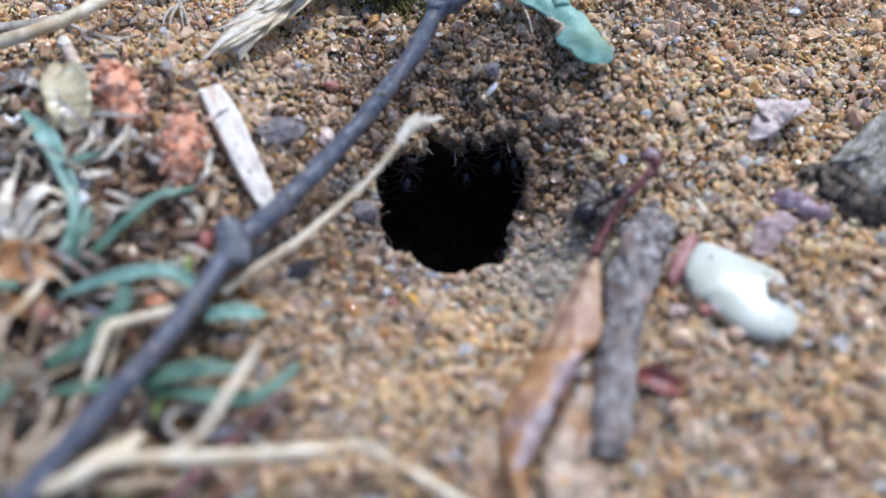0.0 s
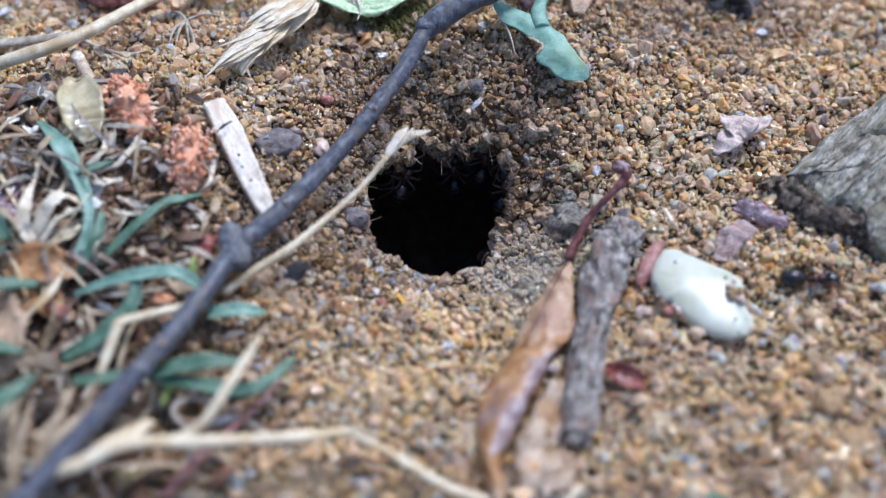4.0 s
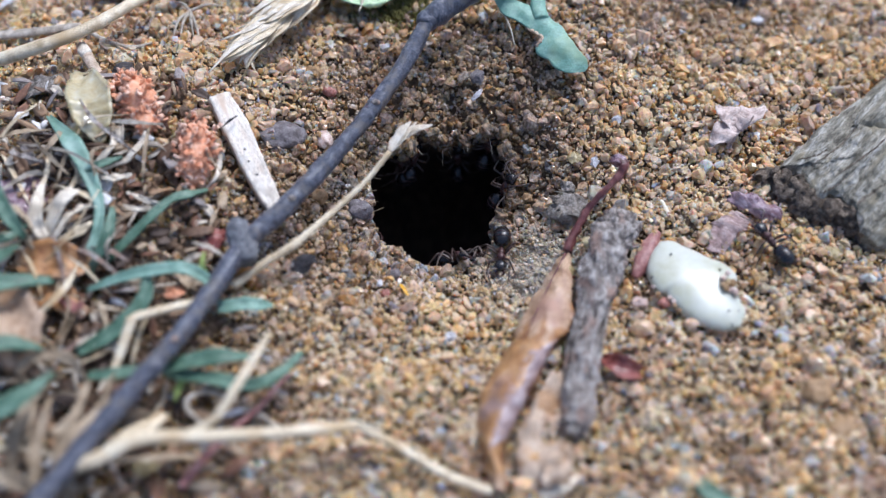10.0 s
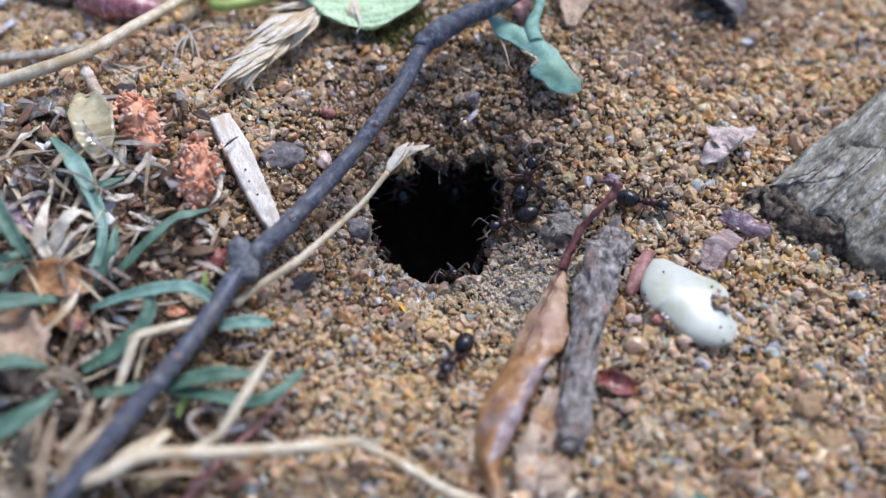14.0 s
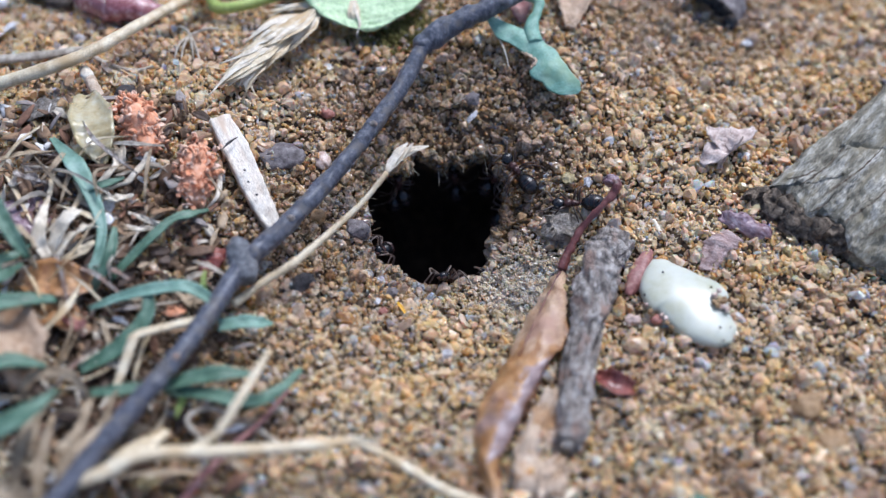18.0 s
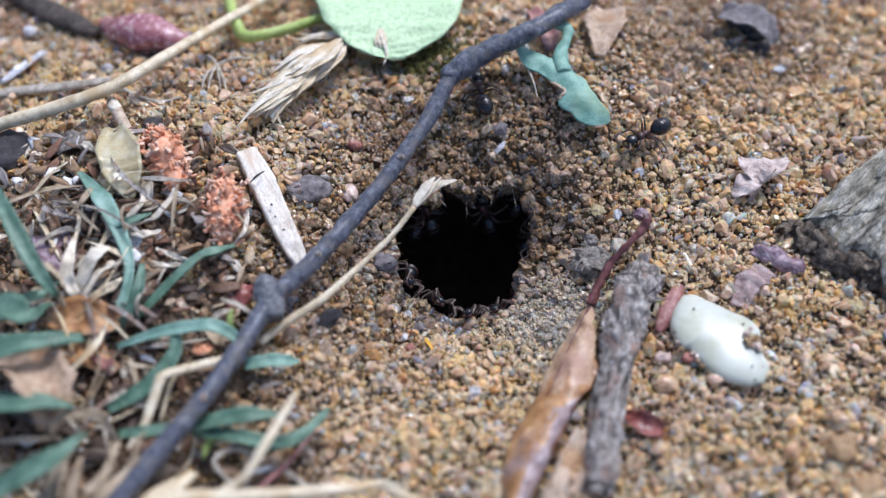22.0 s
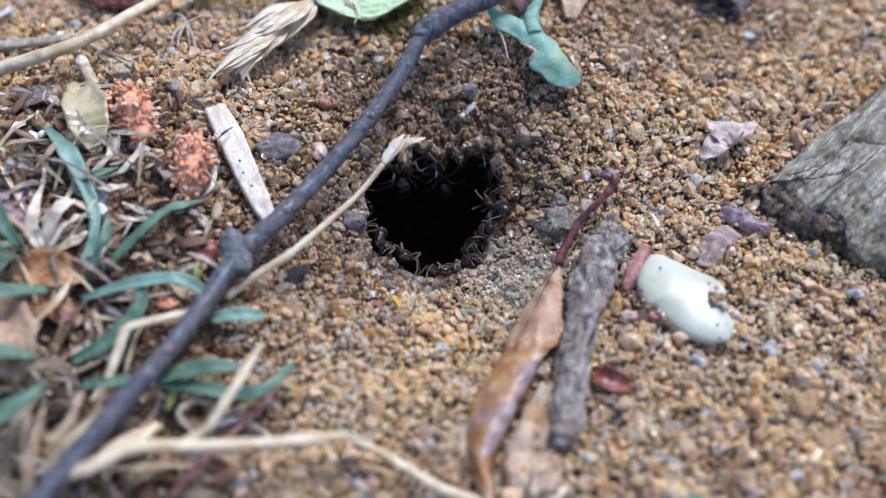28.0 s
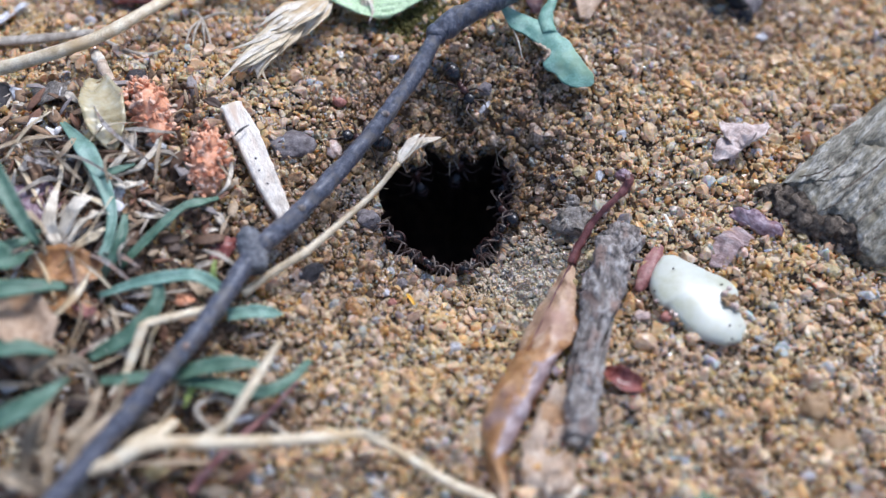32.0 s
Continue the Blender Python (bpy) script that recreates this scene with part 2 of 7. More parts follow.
PALE = surface("bleached_dry_grass", (0.58, 0.49, 0.36), (0.75, 0.67, 0.53), (0.85, 0.8, 0.69), 1.4, 0.12, 0.5, 0.25)
TANGRASS = surface("tan_dead_grass", (0.22, 0.155, 0.09), (0.38, 0.29, 0.185), (0.56, 0.46, 0.33), 1.6, 0.14, 0.6, 0.3)
GREYSTRAW = surface("grey_weathered_straw", (0.24, 0.2, 0.15), (0.43, 0.37, 0.29), (0.62, 0.56, 0.47), 1.0, 0.12, 0.7, 0.4)
GREEN = surface("blue_green_leaf", (0.05, 0.105, 0.062), (0.095, 0.18, 0.118), (0.185, 0.29, 0.21), 1.8, 0.1, 0.45, 0.2)
FRESH = surface("yellow_green_leaf", (0.28, 0.4, 0.07), (0.42, 0.52, 0.13), (0.52, 0.6, 0.2), 2.0, 0.16, 0.45, 0.2)
UNDER = surface("pale_leaf_underside", (0.36, 0.55, 0.27), (0.58, 0.76, 0.44), (0.7, 0.84, 0.56), 0.4, 0.14, 0.5, 0.5)
LOBED = surface("turquoise_green_leaf", (0.15, 0.32, 0.235), (0.225, 0.42, 0.325), (0.33, 0.52, 0.425), 1.2, 0.12, 0.5, 0.3, stain=(0.24, 0.38, 0.25))
POD = surface("dark_red_pod", (0.2, 0.05, 0.05), (0.4, 0.15, 0.16), (0.6, 0.38, 0.4), 0.8, 0.12, 0.25, 0.4, coat=0.7)
FLAKE = surface("pinkish_brown_bark_flake", (0.28, 0.17, 0.155), (0.48, 0.34, 0.31), (0.68, 0.56, 0.52), 0.6, 0.12, 0.6, 0.8, grain_turn=30, draw=0.25, relief=0.25)
TEAL = surface("grey_green_leaf", (0.13, 0.235, 0.175), (0.2, 0.34, 0.265), (0.31, 0.45, 0.38), 1.6, 0.12, 0.5, 0.2)
DEADLEAF = surface("brown_dead_leaf", (0.24, 0.1, 0.034), (0.45, 0.225, 0.08), (0.62, 0.38, 0.18), 1.6, 0.14, 0.4, 0.5, stain=(0.3, 0.19, 0.15), coat=0.35, relief=0.2)
LEAF_PURPLE = surface("purple_grey_dead_leaf", (0.24, 0.15, 0.14), (0.4, 0.29, 0.275), (0.56, 0.47, 0.46), 1.2, 0.12, 0.4, 0.5, stain=(0.36, 0.17, 0.07), coat=0.5, relief=0.2)
LEAF_TAN = surface("pale_tan_dead_leaf", (0.36, 0.2, 0.11), (0.54, 0.36, 0.22), (0.68, 0.5, 0.36), 1.4, 0.13, 0.42, 0.5, stain=(0.42, 0.25, 0.17), coat=0.3, relief=0.2)
LEAF_RUST = surface("rust_brown_dead_leaf", (0.14, 0.05, 0.022), (0.27, 0.115, 0.045), (0.4, 0.2, 0.09), 1.2, 0.12, 0.35, 0.5, stain=(0.25, 0.16, 0.14), coat=0.5, relief=0.2)
STALK = surface("dark_red_leaf_stalk", (0.07, 0.025, 0.025), (0.15, 0.05, 0.045), (0.24, 0.10, 0.09), 0.8, 0.1, 0.4, 0.2)
REDLEAF = surface("red_brown_bract", (0.10, 0.022, 0.018), (0.22, 0.06, 0.045), (0.36, 0.14, 0.11), 0.8, 0.1, 0.3, 0.2, coat=0.3)
PINK = surface("dull_pink_bract", (0.20, 0.07, 0.06), (0.36, 0.16, 0.14), (0.50, 0.30, 0.25), 0.9, 0.1, 0.5, 0.2)
MAUVE = surface("mauve_bark_flake", (0.14, 0.07, 0.09), (0.34, 0.22, 0.26), (0.6, 0.5, 0.54), 0.6, 0.12, 0.3, 0.8, stain=(0.2, 0.07, 0.06), coat=0.6, relief=0.25, grain_turn=50, draw=0.3)
PETAL = surface("dry_pinkish_petal", (0.3, 0.21, 0.18), (0.58, 0.46, 0.4), (0.74, 0.65, 0.6), 0.8, 0.12, 0.6, 0.5)
TANLEAF = surface("tan_dead_leaf", (0.36, 0.24, 0.15), (0.56, 0.4, 0.27), (0.7, 0.56, 0.42), 0.9, 0.12, 0.55, 0.6, stain=(0.4, 0.24, 0.13), relief=0.25)
CREAMLEAF = surface("cream_dead_leaf", (0.42, 0.29, 0.19), (0.68, 0.53, 0.39), (0.82, 0.72, 0.59), 0.9, 0.12, 0.5, 0.7, stain=(0.46, 0.28, 0.15), relief=0.25)
SEED = surface("waxy_white_seed", (0.44, 0.44, 0.3), (0.52, 0.53, 0.43), (0.56, 0.575, 0.5), 2.2, 0.2, 0.34, 0.03, sss=0.25, coat=0.15, speckle=0.03)
WOOD = surface("split_pale_wood", (0.68, 0.57, 0.45), (0.84, 0.77, 0.66), (0.9, 0.86, 0.79), 0.8, 0.1, 0.6, 0.6, stain=(0.62, 0.48, 0.35), grain_turn=65, draw=0.2, relief=0.2)
ORANGE = surface("orange_catkin", (0.66, 0.24, 0.12), (0.84, 0.4, 0.22), (0.9, 0.56, 0.38), 0.6, 0.1, 0.55, 0.4)
PEACH = surface("pale_peach_catkin_scale", (0.74, 0.4, 0.26), (0.86, 0.58, 0.42), (0.9, 0.7, 0.58), 0.5, 0.1, 0.5, 0.4)
HUSK = surface("translucent_yellow_husk", (0.7, 0.55, 0.25), (0.86, 0.75, 0.44), (0.92, 0.87, 0.66), 1.4, 0.4, 0.08, 0.3, coat=0.8, through_light=0.5, speckle=0.15, relief=0.3)
LOG = surface("weathered_grey_wood", (0.12, 0.108, 0.075), (0.39, 0.362, 0.285), (0.76, 0.735, 0.655), 0.8, 0.13, 0.75, 1.0, stain=(0.3, 0.265, 0.18), grain_turn=-45, draw=0.22, relief=0.3, speckle=0.8)
ROT = surface("rotten_dark_wood", (0.06, 0.043, 0.03), (0.18, 0.138, 0.1), (0.36, 0.295, 0.22), 0.5, 0.14, 0.9, 1.0, relief=0.25)
STONE_GREY = surface("mauve_grey_stone", (0.1, 0.082, 0.08), (0.19, 0.165, 0.165), (0.33, 0.3, 0.295), 0.6, 0.12, 0.65, 0.6, relief=0.2)
STONE_TAN = surface("tan_stone", (0.24, 0.14, 0.06), (0.36, 0.22, 0.10), (0.46, 0.31, 0.17), 0.7, 0.1, 0.6, 0.3)
STONE_WHITE = surface("milky_quartz", (0.4, 0.38, 0.37), (0.56, 0.55, 0.56), (0.72, 0.72, 0.75), 0.5, 0.1, 0.2, 0.2, coat=0.4)
STONE_ROSE = surface("rose_quartz", (0.42, 0.27, 0.2), (0.62, 0.46, 0.38), (0.74, 0.64, 0.58), 0.5, 0.1, 0.3, 0.2, coat=0.3)
STONE_RED = surface("brick_red_stone", (0.26, 0.09, 0.06), (0.40, 0.16, 0.12), (0.5, 0.25, 0.2), 0.4, 0.1, 0.6, 0.3)
STONE_DARK = surface("dark_slate_stone", (0.02, 0.017, 0.017), (0.045, 0.039, 0.041), (0.1, 0.09, 0.092), 0.6, 0.12, 0.6, 0.7, relief=0.2)
STONE_YELLOW = surface("clear_yellow_quartz", (0.36, 0.26, 0.10), (0.5, 0.4, 0.2), (0.6, 0.52, 0.32), 0.5, 0.1, 0.2, 0.2, coat=0.5)
YELLOW = surface("bright_orange_fibre", (0.6, 0.28, 0.01), (0.72, 0.38, 0.02), (0.8, 0.46, 0.04), 0.5, 0.1, 0.5, 0.2)
CRUMBS = crumb_material()
MOSS = surface("yellow_green_moss", (0.07, 0.06, 0.012), (0.16, 0.14, 0.03), (0.28, 0.25, 0.07), 0.8, 0.15, 0.7, 0.4)
HUMUS = surface("dark_humus", (0.05, 0.03, 0.018), (0.14, 0.088, 0.052), (0.3, 0.2, 0.12), 1.5, 0.2, 0.85, 0.8)
CLOD = surface("grey_crumb_of_earth", (0.13, 0.108, 0.088), (0.34, 0.3, 0.26), (0.6, 0.56, 0.5), 0.5, 0.12, 0.85, 1.0, relief=0.3, speckle=0.6)
ANT_BLACK = surface("glossy_black_ant_shell", (0.006, 0.006, 0.007), (0.011, 0.0105, 0.012), (0.02, 0.018, 0.018), 0.5, 0.05, 0.24, 0.1)
ANT_RED = surface("dark_red_ant_shell", (0.022, 0.008, 0.007), (0.055, 0.02, 0.016), (0.1, 0.04, 0.032), 0.4, 0.05, 0.3, 0.15)
ANT_LEG = surface("brown_ant_leg", (0.03, 0.016, 0.012), (0.06, 0.035, 0.026), (0.10, 0.065, 0.05), 0.4, 0.05, 0.35, 0.1)
ANT_FEELER = surface("pale_brown_feeler", (0.10, 0.07, 0.055), (0.17, 0.13, 0.105), (0.26, 0.21, 0.17), 0.3, 0.05, 0.4, 0.1)


# ---- geometry helpers: a shape is (verts, faces) in millimetres ----
def ground_z(x, y):
    """The lie of the sand: a hollow round the nest mouth, higher towards the back."""
    def bump(cx, cy, s):
        return np.exp(-((x - cx) ** 2 + (y - cy) ** 2) / (2 * s * s))
    return -0.1 - 4.7 * bump(1, 3, 9) + 5.0 * bump(-28, 12, 14) + 5.0 * bump(8, 24, 12) + 0.5 * bump(-6, -22, 16)


def spline(points, n):
    """n points on a smooth line through the given ones."""
    p = np.array(points, float)
    if len(p) == 2:
        return p[0] + (p[1] - p[0]) * np.linspace(0, 1, n)[:, None]
    p = np.vstack([2 * p[0] - p[1], p, 2 * p[-1] - p[-2]])
    u = np.linspace(0, len(p) - 3 - 1e-6, n)
    i, f = u.astype(int), (u % 1)[:, None]
    a, b, c, d = p[i], p[i + 1], p[i + 2], p[i + 3]
    return 0.5 * (2 * b + (c - a) * f + (2 * a - 5 * b + 4 * c - d) * f**2 + (3 * b - a - 3 * c + d) * f**3)


def along(values, n):
    return np.interp(np.linspace(0, 1, n), np.linspace(0, 1, len(values)), values)


def lumps(v, size, amount, seed=0.0):
    """Pushes vertices about by smooth noise."""
    return np.array([Vector(p) + amount * noise.noise_vector(Vector(p) / size + Vector((seed, seed * 1.7, -seed))) for p in v])


def tube(points, radii, n=24, sides=10, lump=0.0, flat=1.0, seed=0.0, up=(0, 0, 1)):
    """A closed rod with a changing radius; flat squeezes it in height."""
    c, r = spline(points, n), along(radii, n)
    t = np.gradient(c, axis=0)
    t /= np.linalg.norm(t, axis=1)[:, None] + 1e-9
    s = np.cross(t, up)
    s /= np.linalg.norm(s, axis=1)[:, None] + 1e-9
    h = np.cross(s, t)
    a = np.linspace(0, 2 * np.pi, sides, endpoint=False)
    v = (c[:, None] + r[:, None, None] * (np.cos(a)[None, :, None] * s[:, None] + flat * np.sin(a)[None, :, None] * h[:, None])).reshape(-1, 3)
    if lump:
        v = lumps(v, float(np.mean(r)) * 1.3, lump, seed)
    f = [(i * sides + j, i * sides + (j + 1) % sides, (i + 1) * sides + (j + 1) % sides, (i + 1) * sides + j) for i in range(n - 1) for j in range(sides)]
    v = np.vstack([v, c[0], c[-1]])
    k = n * sides
    f += [(k, (j + 1) % sides, j) for j in range(sides)] + [(k + 1, k - sides + j, k - sides + (j + 1) % sides) for j in range(sides)]
    return v, f


def blade(points, widths, n=22, across=7, fold=0.25, thick=0.12, twist=(0, 0), wave=0.0, seed=0.0, up=(0, 0, 1), notch=0.0):
    """A leaf or blade: a sheet of some thickness, folded along its midrib; widths are half widths. fold > 0: edges up."""
    c, w, tw = spline(points, n), along(widths, n), np.radians(along(twist, n))
    t = np.gradient(c, axis=0)
    t /= np.linalg.norm(t, axis=1)[:, None] + 1e-9
    s = np.cross(t, up)
    s /= np.linalg.norm(s, axis=1)[:, None] + 1e-9
    h = np.cross(s, t)
    s, h = s * np.cos(tw)[:, None] + h * np.sin(tw)[:, None], h * np.cos(tw)[:, None] - s * np.sin(tw)[:, None]
    u = np.linspace(-1, 1, across)
    rows = []
    for i in range(n):
        wi = w[i] * (1 + notch * math.sin(i * 2.1 + seed) * (0.5 + 0.5 * math.sin(i * 0.9 + seed)))
        edge = c[i] + wi * u[:, None] * s[i] + wi * fold * (u[:, None] ** 2) * h[i]
        if wave:
            edge = edge + h[i] * (wave * np.array([noise.noise(Vector((i * 0.35, a * 1.2 + seed, seed))) for a in u]))[:, None]
        rows.append(edge)
    top = np.array(rows)
    low = top - thick * h[:, None, :]
    v = np.vstack([top.reshape(-1, 3), low.reshape(-1, 3)])
    m, k = across, n * across
    f = []
    for i in range(n - 1):
        for j in range(m - 1):
            a = i * m + j
            f += [(a, a + 1, a + m + 1, a + m), (k + a, k + a + m, k + a + m + 1, k + a + 1)]
        a, b = i * m, i * m + m - 1
        f += [(a, a + m, k + a + m, k + a), (b, k + b, k + b + m, b + m)]
    for j in range(m - 1):
        a, b = j, (n - 1) * m + j
        f += [(a, k + a, k + a + 1, a + 1), (b, b + 1, k + b + 1, k + b)]
    return v, f


def sheet(lines, n=60, across=21, thick=0.14, wave=0.0, size=1.5, seed=0.0):
    """A crumpled sheet of some thickness that runs smoothly through several lines, from one edge to the other."""
    rails = np.array([spline(l, n) for l in lines])
    top = np.stack([spline(rails[:, i], across) for i in range(n)])
    if wave:
        top = lumps(lumps(top.reshape(-1, 3), size, wave, seed), size * 0.35, wave * 0.35, seed + 5).reshape(n, across, 3)
    du, dv = np.gradient(top, axis=0), np.gradient(top, axis=1)
    h = np.cross(du, dv)
    h /= np.linalg.norm(h, axis=2)[..., None] + 1e-9
    if h[..., 2].mean() < 0:
        h = -h
    v = np.vstack([top.reshape(-1, 3), (top - thick * h).reshape(-1, 3)])
    m, k = across, n * across
    f = [q for i in range(n - 1) for j in range(m - 1) for a in [i * m + j] for q in ((a, a + 1, a + m + 1, a + m), (k + a, k + a + m, k + a + m + 1, k + a + 1))]
    for i in range(n - 1):
        a, b = i * m, i * m + m - 1
        f += [(a, a + m, k + a + m, k + a), (b, k + b, k + b + m, b + m)]
    for j in range(m - 1):
        a, b = j, (n - 1) * m + j
        f += [(a, k + a, k + a + 1, a + 1), (b, b + 1, k + b + 1, k + b)]
    return v, f


def ball(level=2):
    bm = bmesh.new()
    bmesh.ops.create_icosphere(bm, subdivisions=level, radius=1)
    v, f = np.array([p.co for p in bm.verts]), [tuple(q.index for q in p.verts) for p in bm.faces]
    bm.free()
    return v, f


BALL1, BALL2, BALL3 = ball(1), ball(2), ball(3)


def blob(centre, radii, lump=0.2, seed=0.0, turn=(0, 0, 0), level=3, size=0.8):
    """A rounded, uneven lump."""
    v, f = (BALL1, BALL2, BALL3)[level - 1]
    v = lumps(v, size, lump, seed + 3.1) * np.array(radii)
    rot = np.array(Euler([radians(a) for a in turn]).to_matrix())
    return v @ rot.T + np.array(centre), f


def joined(*shapes):
    vs, fs, k = [], [], 0
    for v, f in shapes:
        vs.append(v)
        fs += [tuple(i + k for i in q) for q in f]
        k += len(v)
    return np.vstack(vs), fs


PLACE = {}


def mesh_object(name, shape, material, origin, parent=None, smooth=True):
    v, f = shape
    me = bpy.data.meshes.new(name)
    me.from_pydata(((np.array(v) - np.array(origin)) * MM).tolist(), [], [tuple(q) for q in f])
    me.polygons.foreach_set("use_smooth", [smooth] * len(me.polygons))
    me.materials.append(material)
    ob = new(name, me)
    base = PLACE[parent.name] if parent else np.zeros(3)
    ob.location = (np.array(origin) - base) * MM
    ob.parent = parent
    PLACE[ob.name] = np.array(origin, float)
    return ob


def thing(name, origin, label, category, group="", kind=""):
    ob = new(name)
    ob.empty_display_size = 0.001
    ob.location = np.array(origin) * MM
    PLACE[ob.name] = np.array(origin, float)
    return tagged(ob, label, category, group, kind)


def part(name, shape, material, parent, label="", origin=None, smooth=True):
    ob = mesh_object(name, shape, material, PLACE[parent.name] if origin is None else origin, parent, smooth)
    return tagged(ob, label)


def solo(name, shape, material, label, category, group="", kind="", smooth=True):
    v = np.array(shape[0])
    origin = (*v[:, :2].mean(0), v[:, 2].min())
    return tagged(mesh_object(name, shape, material, origin, None, smooth), label, category, group, kind)


def above(p, h=0.0):
    return (p[0], p[1], float(ground_z(p[0], p[1])) + h)


# ---- the ground, with the nest's shaft going down under it ----
MOUTH = (0.0, 5.5)
RIM = [5.6, 6.7, 8.1, 7.5, 6.6, 6.5, 7.0, 7.6, 7.8, 7.6, 7.6, 7.5, 7.3, 6.9, 6.8, 6.6, 6.0, 5.3]
RIM_RAGGED = 0.42


def rim_radius(a):
    """The mouth's radius at the angle a, with a crumbling edge."""
    base = np.interp(np.degrees(a) % 360, np.arange(19) * 20.0, RIM + RIM[:1])
    return base + RIM_RAGGED * (1 + 0.9 * np.maximum(0, np.sin(a))) * (np.sin(7 * a + 1) + 0.7 * np.sin(13 * a + 2) + 0.5 * np.sin(23 * a)) * 0.6


def relief(x, y):
    """Small heaps and dips in the loose sand."""
    a = math.atan2(y - MOUTH[1], x - MOUTH[0])
    d = math.hypot(x - MOUTH[0], y - MOUTH[1]) - float(rim_radius(np.array(a)))
    slump = max(0.0, math.cos(a - radians(45)))
    return -(0.9 + 0.9 * slump) * math.exp(-max(d, 0.0) / (0.9 + 0.7 * slump)) + 0.7 * noise.noise(Vector((x * 0.3, y * 0.3, 0))) + 0.5 * noise.noise(Vector((x * 0.75, y * 0.75, 5))) + 0.6 * noise.noise(Vector((x * 1.5, y * 1.5, 9)))


def build_ground():
    turns = 240
    a = np.linspace(0, 2 * np.pi, turns, endpoint=False)
    r0 = rim_radius(a)
    rings = []
    # the shaft, from its floor up: depth and width
    for depth, wide in ((20, 0.02), (20, 0.8), (18.5, 1.25), (15, 1.55), (11, 1.6), (8, 1.5), (5.5, 1.42), (3.6, 1.27), (2.2, 1.12), (1.2, 1.01), (0.5, 0.98)):
        x, y = MOUTH[0] + r0 * wide * np.cos(a), MOUTH[1] + r0 * wide * np.sin(a)
        z = ground_z(MOUTH[0] + r0 * np.cos(a), MOUTH[1] + r0 * np.sin(a)) - depth
        wob = np.array([noise.noise(Vector((px * 0.7, py * 0.7, pz * 0.7))) for px, py, pz in zip(x, y, z)])
        x, y = x + 0.35 * wob * np.cos(a), y + 0.35 * wob * np.sin(a)
        rings.append((x, y, z))
    # the surface outwards, to the horizon
    r, step, reach = 0.0, 0.35, []
    while r < 4.0e5:
        reach.append(r)
        r, step = r + step, step * (1.012 if r < 70 else 1.35)
    for r in reach:
        x, y = MOUTH[0] + (r0 + r) * np.cos(a), MOUTH[1] + (r0 + r) * np.sin(a)
        z = ground_z(x, y)
        if r < 80:
            z = z + np.array([relief(px, py) for px, py in zip(x, y)]) - 0.15
        if r < 0.1:
            z = z - 0.15
        rings.append((x, y, z))
    v = np.concatenate([np.stack(q, 1) for q in rings])
    f = [(i * turns + j, i * turns + (j + 1) % turns, (i + 1) * turns + (j + 1) % turns, (i + 1) * turns + j) for i in range(len(rings) - 1) for j in range(turns)]
    f.append(tuple(range(turns - 1, -1, -1)))
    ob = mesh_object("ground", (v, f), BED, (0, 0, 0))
    ob.data.materials.append(SHADED_SOIL)
    # shaft faces take the darker copy, so the hole reads black
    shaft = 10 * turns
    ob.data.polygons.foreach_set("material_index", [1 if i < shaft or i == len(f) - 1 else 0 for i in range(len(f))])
    return tagged(ob, "brown sandy soil with the open mouth of an ant nest", "ground", kind="structure")


build_ground()


